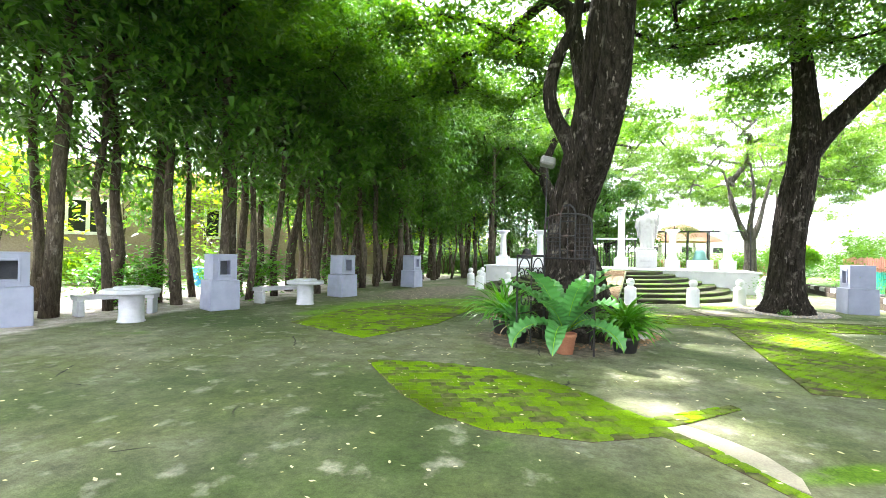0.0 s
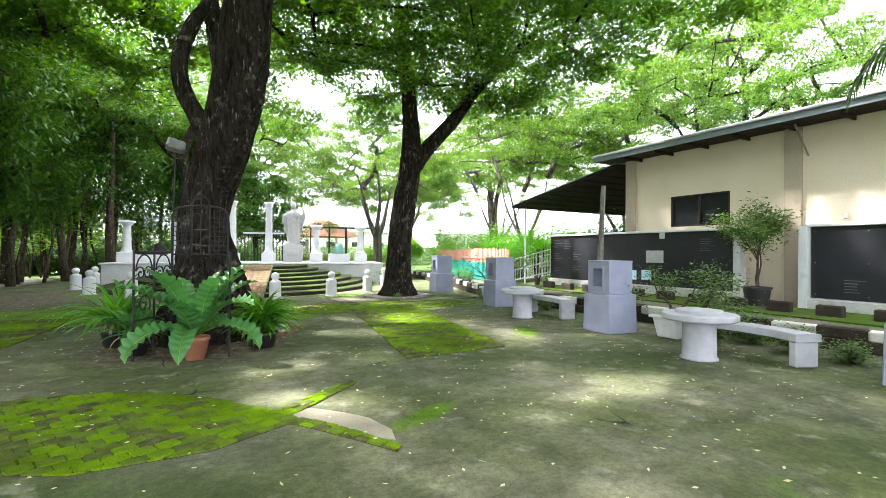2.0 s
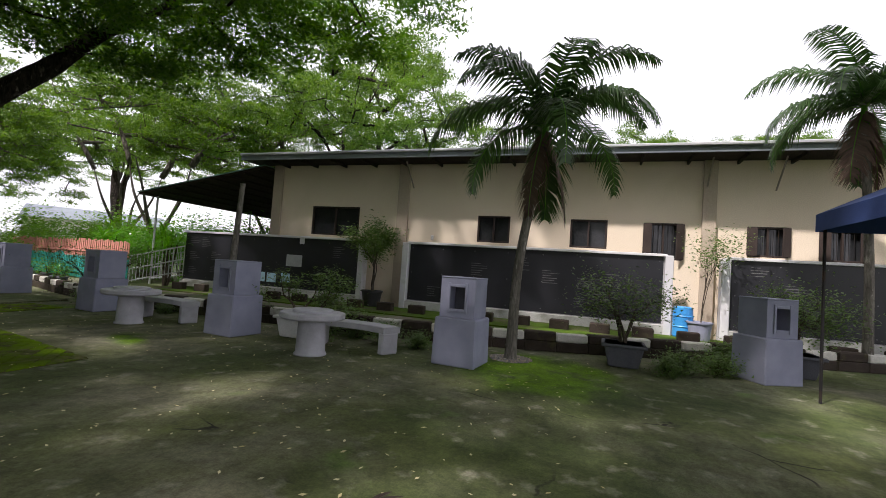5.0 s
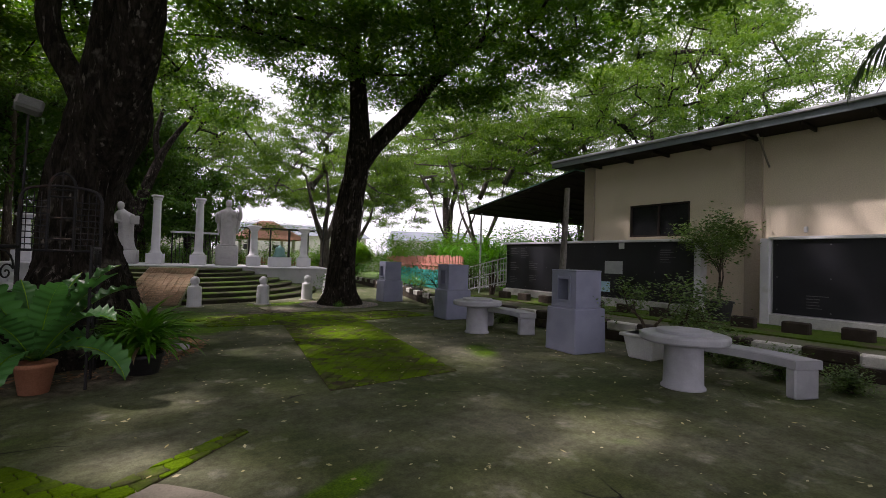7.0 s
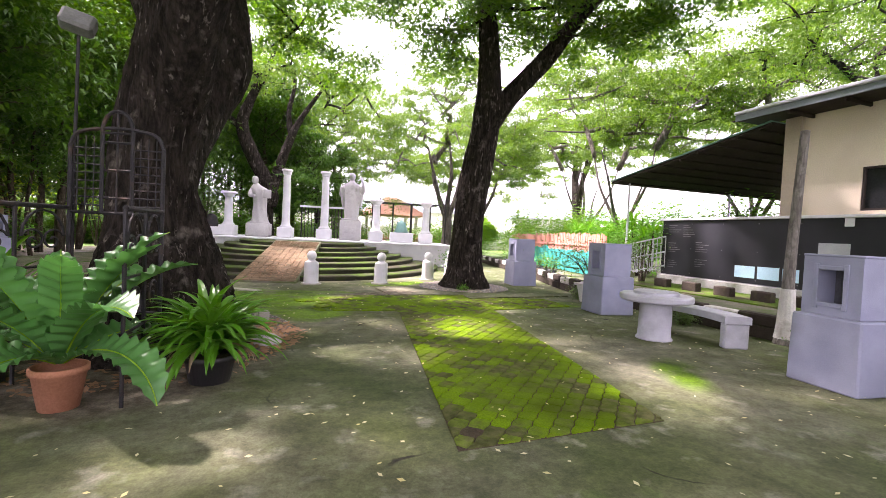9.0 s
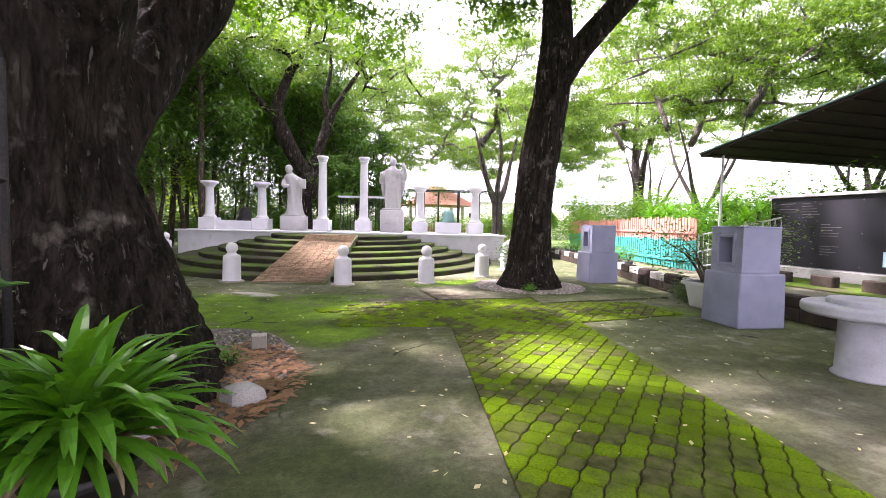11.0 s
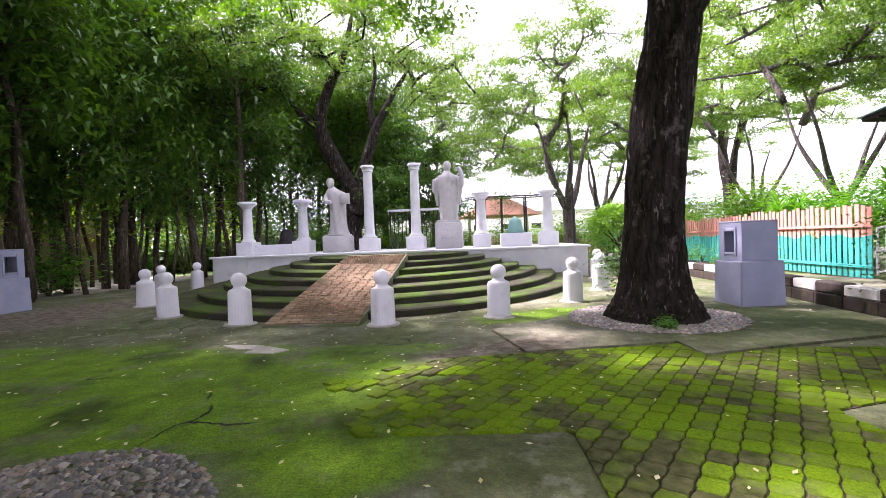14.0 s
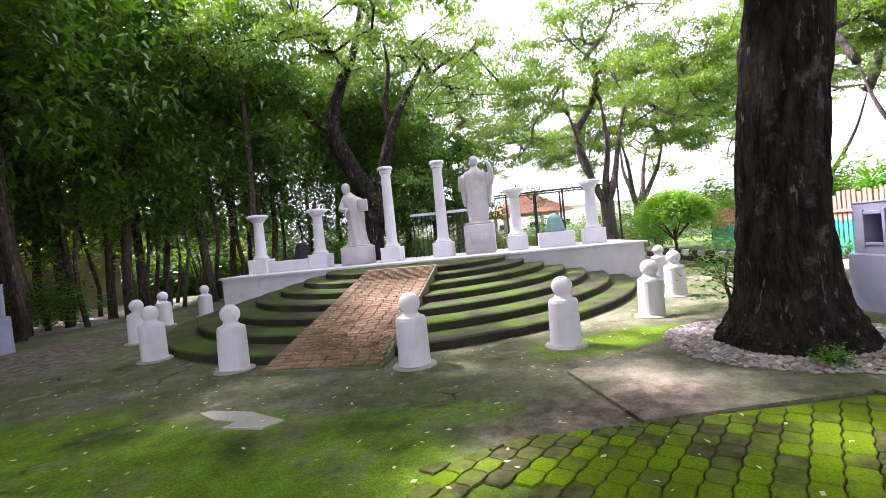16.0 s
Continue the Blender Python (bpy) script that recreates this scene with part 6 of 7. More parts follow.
# shade tent at the far end
tent = thing("shade_tent", (5.85, -6.95, 0), "blue-topped folding shade tent on thin dark legs", "tent")
for x, y in ((-1.25, 1.25), (1.25, 1.25), (-1.25, -1.25), (1.25, -1.25)):
    part("leg", Mesh().tube([(x, y, 0), (x + 0.02, y, 2.78)], 0.025, 6), M_IRON, tent)
part("canopy", Mesh().add([(-1.35, 1.35, 2.72), (1.35, 1.35, 2.72), (1.35, -1.35, 2.72), (-1.35, -1.35, 2.72), (-1.35, 1.35, 3.0), (1.35, 1.35, 3.0), (1.35, -1.35, 3.0), (-1.35, -1.35, 3.0), (0.0, 0.0, 3.75)], [(0, 1, 5, 4), (1, 2, 6, 5), (2, 3, 7, 6), (3, 0, 4, 7), (4, 5, 8), (5, 6, 8), (6, 7, 8), (7, 4, 8)]), surface("blue_tent_cloth", (0.03, 0.06, 0.20), (0.05, 0.09, 0.26), scale=2, fine=60, rough=0.8, bumps=0.1), tent, "dark blue cloth canopy")


# ---------------------------------------------------------------- fence, rail and planting beyond the kerb
def slat_paint():
    """Teal below and salmon above, meeting on a wavering line."""
    m, nt, b, pos = start_mat("two_tone_fence_paint")
    sep = nt.nodes.new("ShaderNodeSeparateXYZ")
    nt.links.new(pos, sep.inputs[0])
    edge = calc(nt, "ADD", sep.outputs["Z"], calc(nt, "MULTIPLY", noise_fac(nt, 1.1, 0.2, 0.8, 3, coord=pos), 0.35))
    r = nt.nodes.new("ShaderNodeMapRange")
    r.inputs[1].default_value, r.inputs[2].default_value = 1.30, 1.36
    nt.links.new(edge, r.inputs[0])
    f = noise_fac(nt, 14, 0.3, 0.7, 5, coord=pos)
    col = ramp_mix(nt, r.outputs[0], ramp_mix(nt, f, (0.015, 0.30, 0.27), (0.03, 0.42, 0.37)), ramp_mix(nt, f, (0.50, 0.19, 0.15), (0.62, 0.28, 0.22)))
    nt.links.new(col, b.inputs["Base Color"])
    b.inputs["Roughness"].default_value = 0.7
    return m


M_SLAT = slat_paint()


def picket_fence(a, b, h, mat, label, step=0.20, width=0.135):
    a, b = Vector((*a, 0)), Vector((*b, 0))
    L = (b - a).length
    ang = math.atan2(b.y - a.y, b.x - a.x)
    f = thing("picket_fence", tuple(a), label, "fence", "", "", ang)
    rng = random.Random(int(L * 10))
    for z in (0.35, h * 0.72):
        part("rail", Mesh().box((L / 2, 0.03, z), (L, 0.04, 0.08), 0.005), mat, f)
    n = int(L / step)
    kinds = [Mesh().prism([(-width / 2, -0.012), (width / 2, -0.012), (width / 2, 0.012), (-width / 2, 0.012)], 0.05, h + dz).data("picket", mat) for dz in (-0.07, -0.02, 0.02, 0.06)]
    for i in range(n):
        ob = part("picket", rng.choice(kinds), None, f, loc=(step * (i + 0.5), -0.012, 0))
        ob.rotation_euler = (0, rng.uniform(-0.012, 0.012), 0)
    return f


picket_fence((12.75, 17.5), (14.2, 24.6), 1.95, M_SLAT, "teal and salmon painted picket fence")
picket_fence((14.2, 24.6), (15.4, 31.0), 1.9, M_SLAT, "teal and salmon painted picket fence")
picket_fence((15.6, 37.5), (6.0, 38.5), 1.5, M_PINK, "faded salmon picket fence far behind the stage")


def metal_rail(a, b, za, zb, h, label):
    a, b = Vector((*a, 0)), Vector((*b, 0))
    L = (b - a).length
    r = thing("metal_railing", tuple(a), label, "railing", rz=math.atan2(b.y - a.y, b.x - a.x))
    for k in (0.06, 0.5, 0.98):
        part("rail", Mesh().tube([(0, 0, za + h * k), (L, 0, zb + h * k)], 0.026, 6), M_GALV, r)
    n = int(L / 0.16)
    for i in range(n + 1):
        t = i / n
        z = za + (zb - za) * t
        part("baluster", Mesh().tube([(L * t, 0, z + 0.0), (L * t, 0, z + h)], 0.014 if i % 6 else 0.03, 5), M_GALV, r)
    return r


metal_rail((12.75, 17.4), (13.3, 14.9), 0.15, 0.75, 1.2, "grey metal stair railing beside the blackboards")
metal_rail((14.6, 18.4), (15.0, 15.0), 0.2, 0.75, 1.2, "grey metal stair railing under the lean-to roof")


def bush(loc, seed, size, leaf, label, n=7, length=0.7, leafsize=0.16, per=34, spread=0.6):
    return shrub("bush", loc, label, seed, n, length * size, 0.03, leaf, per, spread * size, leafsize, None, None, 0.1, 0.2, 0.75, 2, "bush", corners=3)


bu = bush((15.5, 20.5, 0), 71, 1.6, L_STRAP, "dense green bush behind the picket fence")
by = bush((16.3, 30.0, 0), 72, 1.6, L_TOPIARY, "sunlit yellow-green bush behind the picket fence")
for i, (x, y, s, k) in enumerate([(16.4, 23.0, 1.1, 0), (17.0, 18.5, 1.2, 0), (18.5, 21.0, 1.3, 0), (15.9, 26.2, 0.8, 0), (18.0, 27.0, 1.3, 1), (14.0, 33.5, 1.2, 1), (12.0, 35.5, 1.0, 1), (20.5, 18.0, 1.4, 0), (22.0, 23.0, 1.4, 0), (17.5, 34.0, 1.5, 1), (21.0, 31.0, 1.6, 1), (8.0, 34.0, 0.9, 1), (5.0, 33.5, 0.8, 1), (2.2, 33.0, 0.8, 0), (0.5, 34.0, 0.9, 1), (-3.5, 34.0, 1.0, 0), (12.5, 30.5, 0.7, 0), (24.5, 18.0, 1.4, 0), (19.5, 16.0, 1.2, 0)]):
    copy_thing(by if k else bu, pose(x, y, 0, 0, 0, i * 53) @ Matrix.Scale(s, 4))


def spiky(loc, seed, h, label):
    rng = random.Random(seed)
    t = thing("dracaena", loc, label, "plant", "spiky plants")
    for s in range(4):
        x, y, z = rng.uniform(-0.5, 0.5), rng.uniform(-0.5, 0.5), h * rng.uniform(0.55, 1.0)
        stem = part("stem", Mesh().tube([(x * 0.3, y * 0.3, 0), (x * 0.8, y * 0.8, z * 0.6), (x, y, z)], [0.05, 0.04, 0.035], 7), M_STEM, t)
        head = Mesh()
        for i in range(26):
            blade(head, (x, y, z + rng.uniform(-0.25, 0.05)), rng.uniform(0, 6.283), rng.uniform(-0.2, 1.2), rng.uniform(0.6, 0.95), 0.07, 1.3, 6, 0.3)
        part("leaf_head", head, L_STRAP, stem)
    return t


sp = spiky((14.1, 16.9, 0), 81, 2.4, "tall spiky-leaved dracaena by the stair rail")
for i, (x, y, s) in enumerate([(13.7, 19.6, 0.8), (15.0, 22.0, 1.1), (16.5, 19.5, 1.25), (18.0, 17.2, 1.2), (20.5, 19.5, 1.3), (19.0, 24.5, 1.2)]):
    copy_thing(sp, pose(x, y, 0, 0, 0, i * 71) @ Matrix.Scale(s, 4))

# clipped tree
tp = thing("topiary_tree", (9.9, 24.9, 0), "small tree clipped to a broad green dome", "tree")
part("trunk", Mesh().tube([(0, 0, -0.05), (0.03, 0, 0.7), (0, 0.02, 1.3)], [0.07, 0.05, 0.05], 8), M_STEM, tp)
bw = Mesh()
for k in range(7):
    a = k * 0.9
    bw.tube([(0, 0, 0.9), (0.35 * math.cos(a), 0.35 * math.sin(a), 1.3), (0.7 * math.cos(a), 0.7 * math.sin(a), 1.6)], [0.03, 0.025, 0.015], 5)
part("branchwork", bw, M_STEM, tp)
dome = []
trg = random.Random(9)
for k in range(900):
    a, u = trg.uniform(0, 6.283), math.sqrt(trg.random())
    top_z = 1.55 + 0.95 * math.sqrt(max(0, 1 - u * u))
    dome.append((1.12 * u * math.cos(a), 1.12 * u * math.sin(a), top_z if trg.random() < 0.75 else trg.uniform(1.45, top_z)))
part("crown", leaf_cloud("crown", dome, L_TOPIARY, 18, 0.2, 0.11, 1.0, 5, 0.5), None, tp)
weed = bush((5.3, 15.75, 0), 73, 0.5, L_STRAP, "light green sapling at the foot of the tree", 4, 1.2, 0.08, 16, 0.7)
weed2 = bush((-0.75, 9.0, 0), 74, 0.09, L_STRAP, "small green weed among the gravel", 5, 0.9, 0.035, 9, 1.2)
for i, (x, y) in enumerate([(-0.95, 8.0), (4.6, 13.45)]):
    copy_thing(weed2, pose(x, y, 0, 0, 0, i * 80))
gc = bush((8.2, -3.9, 0), 75, 0.2, L_SHRUB, "low ground-cover plant at the kerb", 9, 0.8, 0.06, 14, 1.3)
for i, (x, y, s) in enumerate([(8.4, -4.6, 1.0), (7.7, -3.6, 0.8), (7.3, 2.0, 1.0), (7.5, 2.8, 0.9), (7.6, 3.6, 0.9), (7.2, 1.2, 0.8), (7.6, 6.3, 0.8), (7.5, 11.9, 0.9), (7.9, 12.6, 0.8), (9.6, -5.0, 1.2), (7.4, 8.6, 0.7)]):
    copy_thing(gc, pose(x, y, 0, 0, 0, i * 47) @ Matrix.Scale(s, 4))
# pots in a row along the kerb by the fence
kp = shrub("potted_plant", (11.1, 19.0, 0.0), "small leafy plant in a dark pot along the fence", 67, 5, 0.35, 0.015, L_STRAP, 8, 0.3, 0.09, pot_round(0.14, 0.19, 0.28), M_GREYPOT, 0.28, 0.2, 0.7, 1)
for i in range(9):
    copy_thing(kp, pose(11.5 + 0.24 * i, 20.2 + i * 0.95, 0, 0, 0, i * 61) @ Matrix.Scale(0.9 + 0.25 * math.sin(i * 2.3), 4))
lb = bush((-12.6, 12.4, 0), 76, 0.8, L_STRAP, "broad-leaved green shrub among the grove trunks", 6, 0.9, 0.2, 12, 0.9)
for i, (x, y, s) in enumerate([(-14.2, 9.0, 0.9), (-16.0, 14.6, 1.0), (-12.2, 18.2, 0.9), (-17.0, 6.0, 0.9), (-10.8, 24.0, 1.0), (-18.2, 11.0, 0.8)]):
    copy_thing(lb, pose(x, y, 0, 0, 0, i * 67) @ Matrix.Scale(s, 4))

bush((-22.6, 13.9, 0), 81, 0.75, L_BRIGHT, "small shrub before the old house, sunlight put into its pale green", 7, 0.8, 0.16, 30, 0.8)

# ---------------------------------------------------------------- behind the stage
gate = thing("garden_gate", (*st(0.15, 4.3), PZ), "dark iron garden gate under a pale lintel bar", "gate", rz=OA)
part("lintel", Mesh().box((0, 0, 1.75), (2.4, 0.1, 0.10), 0.01), M_GALV, gate, "pale green lintel bar")
for i in range(13):
    part("bar", Mesh().tube([(-1.1 + i * 0.183, 0, 0), (-1.1 + i * 0.183, 0, 1.7)], 0.018 if i % 6 else 0.035, 5), M_IRON, gate)
perg = thing("pergola", (6.4, 28.2, 0), "thin iron pergola overgrown with a vine", "pergola", rz=OA)
for x in (-1.7, -0.5, 0.6, 1.7):
    for y in (-0.5, 0.5):
        part("post", Mesh().tube([(x, y, 0), (x, y, 3.3)], 0.04, 6), M_IRON, perg)
for y in (-0.5, 0.5):
    part("beam", Mesh().tube([(-2.2, y, 3.32), (2.2, y, 3.32)], 0.035, 6), M_IRON, perg)
prg = random.Random(12)
part("vine", leaf_cloud("vine", [(prg.uniform(-2.2, 2.2), prg.uniform(-0.6, 0.6), 3.4 + prg.uniform(-0.15, 0.25)) for _ in range(160)] + [(prg.gauss(-0.5, 0.15), prg.uniform(-0.5, 0.5), prg.uniform(1.6, 3.3)) for _ in range(50)], L_RAIN, 14, 0.45, 0.11, 0.6, 12), None, perg, "leafy green vine")
for x, y in ((4.9, 27.2), (8.3, 25.6)):
    solid("lamp_post", Mesh().tube([(0, 0, 0), (0, 0, 3.6)], 0.035, 8), M_IRON, "thin dark metal pole behind the stage", "pole", loc=(x, y, 0))

gz = thing("gazebo", (9.6, 45.0, -0.9), "open gazebo with an orange hipped roof", "gazebo")
for x in (-2, 2):
    for y in (-2, 2):
        part("post", Mesh().box((x, y, 2.1), (0.25, 0.25, 4.2), 0.02), M_FARWALL, gz)
part("roof", Mesh().add([(-3, -3, 4.1), (3, -3, 4.1), (3, 3, 4.1), (-3, 3, 4.1), (-0.6, 0, 5.9), (0.6, 0, 5.9)], [(3, 2, 1, 0), (0, 1, 5, 4), (1, 2, 5), (2, 3, 4, 5), (3, 0, 4)]), M_ORANGE, gz, "orange hipped roof")


def far_house(x, y, w, d, h, a, label):
    f = thing("far_house", (x, y, 0), label, "house", "far houses", "", radians(a))
    part("wall", Mesh().box((0, 0, h / 2), (w, d, h)), M_FARWALL, f)
    part("roof", Mesh().add([(-w / 2 - 0.5, -d / 2 - 0.5, h), (w / 2 + 0.5, -d / 2 - 0.5, h), (w / 2 + 0.5, d / 2 + 0.5, h), (-w / 2 - 0.5, d / 2 + 0.5, h), (-w / 2, 0, h + 1.6), (w / 2, 0, h + 1.6)], [(3, 2, 1, 0), (0, 1, 5, 4), (1, 2, 5), (2, 3, 4, 5), (3, 0, 4)]), M_FASCIA, f)
    n = int(w / 3.5)
    for i in range(n):
        part("window", Mesh().box((-w / 2 + (i + 0.5) * w / n, -d / 2 - 0.02, h * 0.55), (1.2, 0.06, 1.1)), M_DARK, f)
    return f


far_house(-2, 62, 16, 8, 4.2, 4, "pale single-storey house beyond the garden")
far_house(19, 66, 18, 8, 4.6, -5, "pale single-storey house beyond the garden")
far_house(38, 58, 14, 8, 4.4, -25, "pale single-storey house beyond the garden")
bw2 = thing("boundary_wall", (0, 53, 0), "pale masonry boundary wall behind the garden", "wall", "", "structure")
part("wall", Mesh().box((10, 0, 1.1), (110, 0.25, 2.2), 0.02), M_FARWALL, bw2)
part("coping", Mesh().box((10, 0, 2.24), (110, 0.4, 0.1), 0.02), M_WHITE, bw2)
hr = random.Random(21)
hedge = leaf_cloud("hedge", [(hr.uniform(-45, 66), 51 + hr.uniform(-1.2, 0.6), abs(hr.gauss(0.8, 0.6))) for _ in range(2600)], L_FAR, 9, 1.1, 0.28, 0.8, 21)
solid("hedge", hedge, None, "long rough hedge along the boundary wall", "hedge", "stuff")


# ---------------------------------------------------------------- writing and papers on the boards
def board_marks():
    rng = random.Random(31)
    b, L = boards[0]
    for y0, y1, z0, z1 in ((12.35, 13.06, 0.62, 1.02), (11.56, 12.26, 0.62, 1.03), (10.97, 11.46, 0.62, 1.02), (10.25, 10.72, 0.64, 1.05)):
        cy = (y0 + y1) / 2 - (6.95 + 16.35) / 2
        part("notice_paper", Mesh().box((0.066, cy, (z0 + z1) / 2), (0.006, y1 - y0, z1 - z0)), M_PAPER, b, "pale blue printed notice")
    part("notice_sheet", Mesh().box((0.066, 10.1 - 11.65, 1.62), (0.006, 0.8, 0.5)), M_GALV, b, "grey printed sheet")
    part("clock_plate", Mesh().box((0.05, 9.75 - 11.65, 2.52), (0.03, 0.24, 0.34), 0.02), M_WHITE, b, "small white plate")
    spots = [(0, [(16.0, 2.4), (15.3, 2.4), (16.0, 1.7), (14.7, 1.75), (16.0, 1.0), (14.7, 1.1), (8.2, 2.3)]), (1, [(-0.4, 1.9), (-1.6, 1.7), (-2.4, 1.9), (-2.1, 1.2), (0.6, 2.3), (3.9, 1.0), (2.2, 2.0), (-1.5, 1.0)]), (2, [(-6.7, 2.4), (-7.6, 1.9)])]
    mid = [11.65, 0.225, -9.825]
    for k, places in spots:
        b, L = boards[k]
        for y, z in places:
            for row in range(rng.choice((4, 5, 6))):
                w = rng.uniform(0.25, 0.62)
                part("chalk_line", Mesh().box((0.068, y - mid[k] - w / 2, z - row * 0.085), (0.003, w, 0.014 + 0.012 * rng.random())), M_CHALK, b)


board_marks()


# ---------------------------------------------------------------- loose stones and leaves
def pebbles(name, n, place, mat, label, lo=0.015, hi=0.04, seed=1):
    rng = np.random.default_rng(seed)
    base = np.array([(1, 0, 0), (0.3, 0.95, 0), (-0.8, 0.6, 0), (-0.8, -0.6, 0), (0.3, -0.95, 0), (0, 0, 0.65), (0, 0, -0.5)], float)
    tri = [(0, 1, 5), (1, 2, 5), (2, 3, 5), (3, 4, 5), (4, 0, 5), (1, 0, 6), (2, 1, 6), (3, 2, 6), (4, 3, 6), (0, 4, 6)]
    m = Mesh()
    for i in range(n):
        x, y, z = place(rng)
        s = rng.uniform(lo, hi)
        a = rng.uniform(0, 6.28)
        sc = rng.uniform(0.7, 1.3, 3) * s
        c, sn = math.cos(a), math.sin(a)
        vs = [(x + (p[0] * c - p[1] * sn) * sc[0], y + (p[0] * sn + p[1] * c) * sc[1], z + p[2] * sc[2] * 0.8) for p in base]
        m.add(vs, tri)
    return solid(name, m, mat, label, "gravel", "stuff")


def ring(cx, cy, r0, r1, z=0.008):
    def place(rng):
        a, r = rng.uniform(0, 2 * np.pi), math.sqrt(rng.uniform(r0 * r0, r1 * r1))
        return cx + r * math.cos(a), cy + r * math.sin(a), z
    return place


def blob(cx, cy, rx, ry, z=0.01):
    def place(rng):
        while True:
            u, v = rng.uniform(-1, 1, 2)
            if u * u + v * v < 1:
                return cx + u * rx, cy + v * ry, z
    return place


pebbles("gravel_ring", 3000, ring(4.95, 14.4, 0.5, 1.35, 0.045), M_PALESTONE, "ring of pale pebbles round the tree foot", 0.02, 0.045, 2)
pebbles("gravel_ring", 500, ring(7.42, -0.72, 0.12, 0.42), M_PALESTONE, "ring of pale pebbles round the palm", 0.018, 0.04, 3)
pebbles("gravel_bed", 6200, blob(-1.35, 9.15, 1.22, 1.72), M_DARKSTONE, "bed of mixed river pebbles beside the great tree", 0.019, 0.04, 4)


def rock(loc, s, seed, label):
    m = Mesh()
    n = 10
    prof = [(0.75, 0.0), (1.0, 0.25), (0.95, 0.5), (0.7, 0.75), (0.3, 0.85)]
    vs, fs = [], []
    for r, z in prof:
        for i in range(n):
            a = 2 * math.pi * i / n
            k = 1 + 0.45 * noise.noise((math.cos(a) * 1.1 + seed, math.sin(a) * 1.1, z * 1.5))
            vs.append((r * k * s[0] * math.cos(a), r * k * s[1] * math.sin(a), z * s[2]))
    for k in range(len(prof) - 1):
        for i in range(n):
            j = (i + 1) % n
            fs.append((k * n + i, k * n + j, k * n + n + j, k * n + n + i))
    fs.append(tuple((len(prof) - 1) * n + i for i in range(n)))
    m.add(vs, fs)
    return solid("rock", m, M_STONE, label, "rock", loc=loc)


rock((-0.45, 8.05, 0), (0.17, 0.14, 0.22), 1, "pale grey rough rock at the edge of the gravel")
solid("marker_stone", Mesh().box((0, 0, 0.09), (0.17, 0.15, 0.20), 0.012), M_CONC, "small pale concrete marker block in the gravel", "marker stone", loc=(-0.55, 9.7, 0), rz=0.15)
rock((-1.6, 7.55, 0), (0.14, 0.12, 0.20), 7, "pale grey rock behind the fern pot")
rock((-1.05, 7.6, 0), (0.16, 0.12, 0.10), 9, "brown flat rock in the leaf litter")


def litter(name, n, place, mat, label, size, seed):
    rng = np.random.default_rng(seed)
    c = [place(rng) for _ in range(n)]
    me = leaf_cloud(name, c, mat, 1, 0.0, size, 0.0, seed, 0.5, 0.0, 0.12)
    return solid(name, me, None, label, "fallen leaves", "stuff")


def over_plaza(rng):
    while True:
        x, y = rng.uniform(-9, 8), rng.uniform(-3, 17)
        if not (-3 < x < -0.2 and 6 < y < 10.6):
            return x, y, 0.022


litter("fallen_leaves", 1900, over_plaza, L_LITTER, "small pale fallen leaves strewn over the plaza", 0.055, 6)
litter("brown_leaf_litter", 1500, blob(-0.74, 8.7, 0.78, 1.2, 0.036), L_BROWN, "brown leaf litter over the gravel", 0.10, 7)
litter("brown_leaf_litter", 800, blob(-1.9, 8.0, 1.6, 1.5), L_BROWN, "brown leaf litter under the great tree", 0.10, 8)


def on_ramp(rng):
    u, v = RU + rng.uniform(-0.8, 0.8), RV0 + 0.3 + abs(rng.normal(0, 1.4))
    x, y = st(u, min(v, RV1 - 0.2))
    return x, y, ramp_z(min(v, RV1 - 0.2)) + 0.03


litter("brown_leaf_litter", 700, on_ramp, L_BROWN, "brown leaf litter on the brick ramp", 0.08, 9)

sheath = Mesh()
for k, (x0, y0, az, ln) in enumerate(((0, 0, 0.2, 0.34), (0.05, 0.02, 0.55, 0.26), (-0.03, 0.03, -0.1, 0.22))):
    blade(sheath, (x0, y0, 0.02), az, 0.12, ln, 0.05, 0.3, 7, 0.4)
solid("dry_leaf_sheath", sheath, L_SHEATH, "curled dark dry leaf sheath lying on the concrete", "dry leaf", loc=(1.15, -0.85, 0), rz=-0.9)

# ---------------------------------------------------------------- slabs, patch and paving
solid("kerb_slab", Mesh().prism([(2.31, 12.75), (4.29, 12.80), (4.21, 12.15), (5.31, 12.28), (7.4, 12.5), (7.9, 16.6), (5.6, 17.2), (3.2, 14.6), (2.2, 14.2)], 0.0, 0.035), M_GROUND, "raised mossy concrete slab round the second tree", "slab", "structure")
solid("broken_slab", Mesh().prism([(-1.75, 14.25), (-1.62, 14.28), (-1.15, 14.1), (-0.72, 13.74), (-0.9, 13.6), (-1.3, 13.72), (-1.22, 13.86), (-1.5, 14.0)], 0.0, 0.014), M_CONC, "pale broken slab sunk in the mossy ground", "slab", "structure")
solid("bare_patch", Mesh().prism([(-1.16, 2.92), (-1.0, 3.12), (-0.86, 3.02), (-0.62, 2.75), (-0.45, 2.5), (-0.36, 2.1), (-0.42, 1.85), (-0.7, 2.15), (-0.95, 2.5)], 0.0, 0.008), surface("bare_beige_screed", (0.26, 0.228, 0.18), (0.33, 0.295, 0.235), (0.22, 0.195, 0.145), scale=4, fine=60, rough=0.9, bumps=0.3), "bare beige patch of worn screed", "patch", "structure")

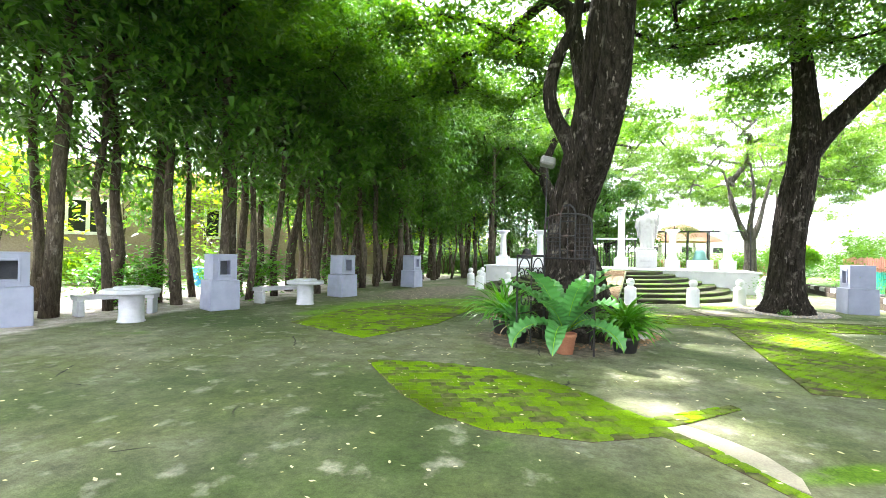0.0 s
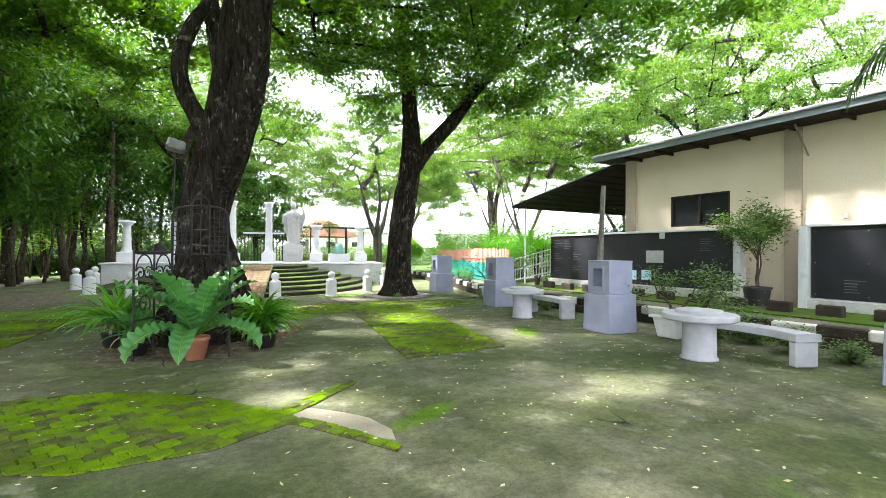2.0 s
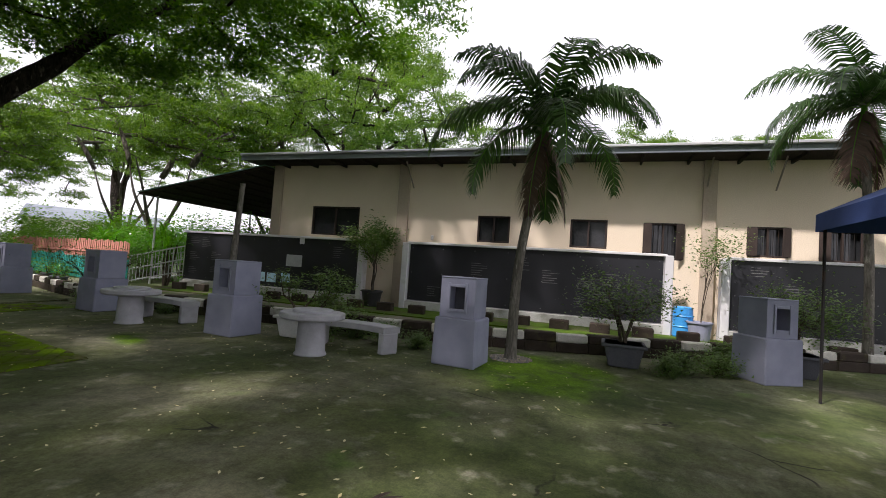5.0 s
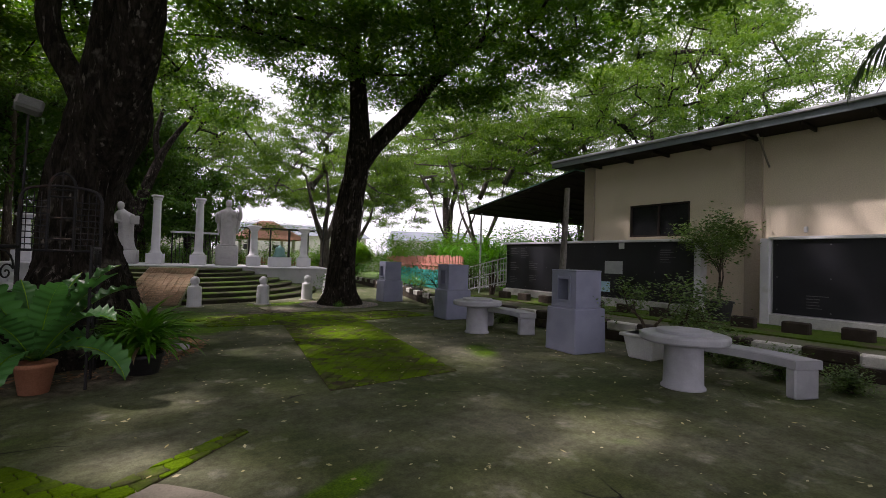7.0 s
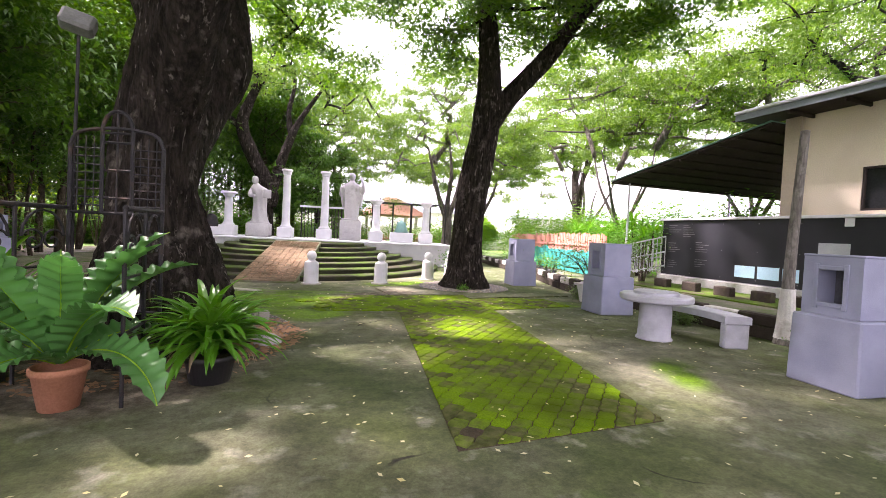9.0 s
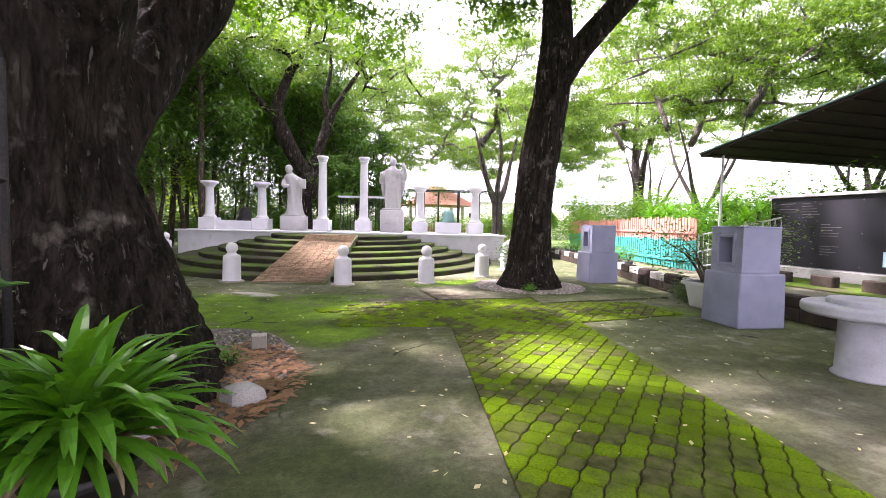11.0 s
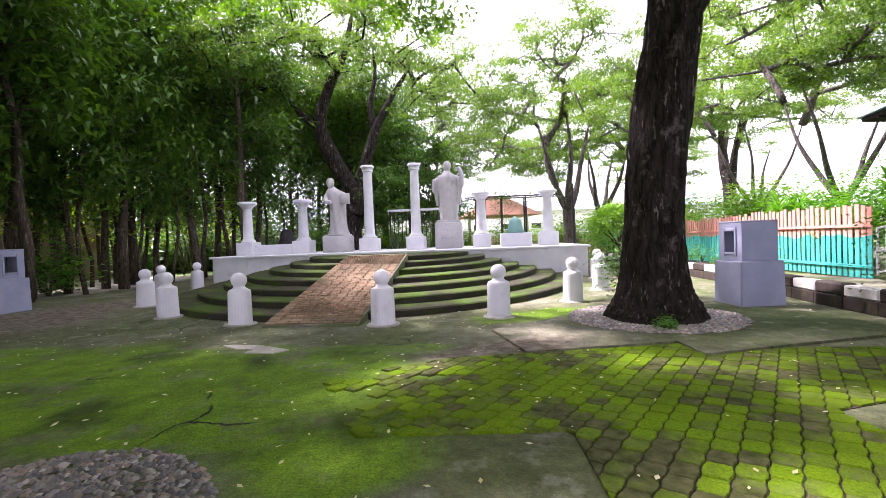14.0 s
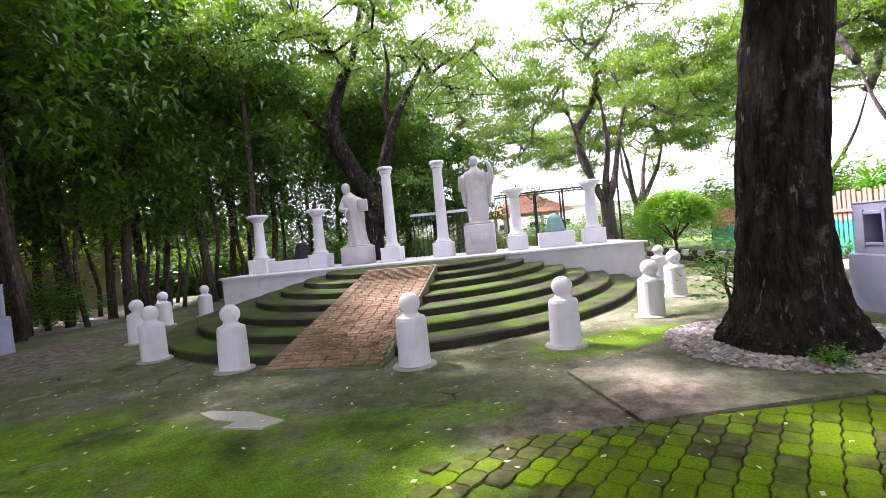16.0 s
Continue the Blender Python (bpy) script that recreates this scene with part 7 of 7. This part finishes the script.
STRIP = [(0.98, 4.70), (3.02, 4.78), (4.08, 10.50), (6.3, 10.85), (6.3, 12.0), (5.31, 12.24), (4.21, 12.11), (4.27, 12.72), (1.4, 12.75), (-0.2, 12.2), (0.4, 10.75), (1.98, 10.55)]
STRIP_BED = [(0.98, 4.70), (3.02, 4.78), (4.08, 10.50), (6.3, 10.85), (6.3, 12.0), (5.31, 12.24), (4.21, 12.11), (4.27, 12.72), (1.9, 12.7), (1.45, 12.3), (1.6, 11.8), (1.1, 11.3), (1.98, 10.55)]
LEAF_A = [(-5.1, 4.72), (-4.6, 4.0), (-4.05, 3.25), (-3.5, 2.72), (-2.9, 2.4), (-1.9, 2.38), (-1.2, 2.72), (-0.85, 2.2), (-0.5, 1.62), (-0.42, 1.72), (-0.8, 2.45), (-1.14, 2.92), (-0.16, 3.78), (-0.24, 3.9), (-1.28, 3.15), (-1.84, 3.9), (-2.3, 4.35), (-2.82, 4.68), (-3.7, 4.85), (-4.4, 4.85)]
LEAF_B = [(-8.3, 7.7), (-5.9, 6.4), (-4.9, 8.8), (-4.6, 12.2), (-5.8, 12.6), (-7.2, 12.0), (-8.2, 10.2)]


def inside(poly, x, y):
    c = False
    n = len(poly)
    for i in range(n):
        (x1, y1), (x2, y2) = poly[i], poly[(i + 1) % n]
        if (y1 > y) != (y2 > y) and x < (x2 - x1) * (y - y1) / (y2 - y1) + x1:
            c = not c
    return c


def clip(poly, piece):
    """The piece with the corners that lie outside the outline pulled in to its rim; None where too little is left."""
    keep = [p for p in piece if inside(poly, *p)]
    if len(keep) < 4:
        return None
    cx, cy = sum(p[0] for p in keep) / len(keep), sum(p[1] for p in keep) / len(keep)
    if not inside(poly, cx, cy):
        return None
    out = []
    for x, y in piece:
        if inside(poly, x, y):
            out.append((x, y))
            continue
        lo, hi = 0.0, 1.0
        for _ in range(9):
            k = (lo + hi) / 2
            if inside(poly, cx + (x - cx) * k, cy + (y - cy) * k):
                lo = k
            else:
                hi = k
        out.append((cx + (x - cx) * lo, cy + (y - cy) * lo))
    return out


PW, PD = 0.19, 0.16
def outline():
    """The slightly zigzag rim of a paver, which fits its neighbours in a half-offset bond."""
    lo = [(-0.5, -0.46), (-0.32, -0.47), (-0.18, -0.535), (0.18, -0.535), (0.32, -0.47), (0.5, -0.46)]
    hi = [(0.5, 0.46), (0.34, 0.465), (0.18, 0.53), (0.0, 0.54), (-0.18, 0.53), (-0.34, 0.465), (-0.5, 0.46)]
    return lo + [(0.53, -0.15), (0.47, 0.15)] + hi + [(-0.53, 0.15), (-0.47, -0.15)]


WAVE = outline()


def paver_mesh(out, h, rng):
    """One stone with a worn rim: outline, shoulder, top."""
    cx, cy = sum(p[0] for p in out) / len(out), sum(p[1] for p in out) / len(out)
    n = len(out)
    tx, ty = rng.uniform(-0.012, 0.012), rng.uniform(-0.012, 0.012)
    vs = []
    for k, z in ((1.0, 0.0), (0.985, h * 0.65), (0.93, h)):
        vs += [(cx + (x - cx) * k, cy + (y - cy) * k, z + ((x - cx) * tx + (y - cy) * ty if z else 0)) for x, y in out]
    fs = [(i, (i + 1) % n, n + (i + 1) % n, n + i) for i in range(n)] + [(n + i, n + (i + 1) % n, 2 * n + (i + 1) % n, 2 * n + i) for i in range(n)] + [tuple(range(2 * n, 3 * n))]
    return vs, fs


def pave(poly, turn, label, seed, single, near, bed=None, fade=None):
    """Lays stones over an outline; those near the given point are parts of their own."""
    rng = random.Random(seed)
    xs, ys = [p[0] for p in poly], [p[1] for p in poly]
    cx, cy = (min(xs) + max(xs)) / 2, (min(ys) + max(ys)) / 2
    area = thing("paving", (0, 0, 0), label, "paving", "mossy paving", "structure")
    part("joint_bed", Mesh().prism(bed or poly, 0.0, 0.006), M_SOIL, area, "dark earth in the joints")
    c, s = math.cos(turn), math.sin(turn)
    span = int(max(max(xs) - min(xs), max(ys) - min(ys)) / PD) + 4
    stones = []
    for j in range(-span, span):
        for i in range(-span, span):
            u, v = (i + (0.5 if j % 2 else 0.0)) * PW, j * PD
            x, y = cx + u * c - v * s, cy + u * s + v * c
            if not (min(xs) - 0.3 < x < max(xs) + 0.3 and min(ys) - 0.3 < y < max(ys) + 0.3):
                continue
            g = 0.945
            out = [(x + a * PW * c * 0.965 - b * PD * s * g, y + a * PW * s * 0.965 + b * PD * c * g) for a, b in WAVE]
            if not all(inside(poly, *p) for p in out):
                out = clip(poly, out)
            if out and fade and rng.random() > (x - fade[0]) / (fade[1] - fade[0]):
                continue
            if out:
                stones.append((math.hypot(x - near[0], y - near[1]), x, y, out))
    stones.sort(key=lambda q: q[0])
    rest = Mesh()
    for k, (_, x, y, out) in enumerate(stones):
        vs, fs = paver_mesh(out, rng.uniform(0.016, 0.024), rng)
        if k < single:
            part("paver", Mesh().add([(a - x, b - y, z) for a, b, z in vs], fs), M_PAVER, area, loc=(x, y, 0))
        else:
            rest.add(vs, fs)
    if rest.v:
        tagged(part("paver_field", rest, M_PAVER, area), kind="stuff")
    return area


pave(STRIP, radians(46), "strip of moss-covered interlocking pavers", 1, 300, (2.4, 8.6), STRIP_BED, (-0.3, 1.3))
pave(LEAF_A, radians(18), "leaf-shaped bed of moss-covered pavers", 2, 130, (-2.6, 3.4))
pave(LEAF_B, radians(28), "bed of moss-covered pavers near the grove", 3, 60, (-6.5, 8.5))


# bricks of the ramp, in basket order
def lay_bricks():
    bl, bw, g = 0.208, 0.105, 0.012
    slope = math.atan2(ramp_z(RV1) - ramp_z(RV0), RV1 - RV0)
    shapes = [Mesh().box((0, 0, 0.0), (bl - g, bw - g, 0.03 + d), 0.006).data("brick", M_BRICK) for d in (0.0, 0.004, 0.008)]
    rng = random.Random(4)
    nu, n = int((RW - 0.02) / bl), 0
    nv = int((RV1 - RV0) / bw) - 1
    rest = Mesh()
    ru = RU - nu * bl / 2
    for j in range(nv):
        for i in range(nu):
            u = ru + (i + (0.5 if j % 2 == 0 else 0.62)) * bl - 0.018
            v = RV0 + (j + 0.7) * bw
            if n < 300:
                ob = part("brick", rng.choice(shapes), None, ramp, loc=(u, v, ramp_z(v) + 0.006))
                ob.rotation_euler = (slope, 0, rng.uniform(-0.02, 0.02))
                n += 1
            else:
                rest.box((u, v, ramp_z(v) + 0.008), (bl - g, bw - g, 0.03), 0.005)
    if rest.v:
        tagged(part("brick_field", rest, M_BRICK, ramp), kind="stuff")


lay_bricks()
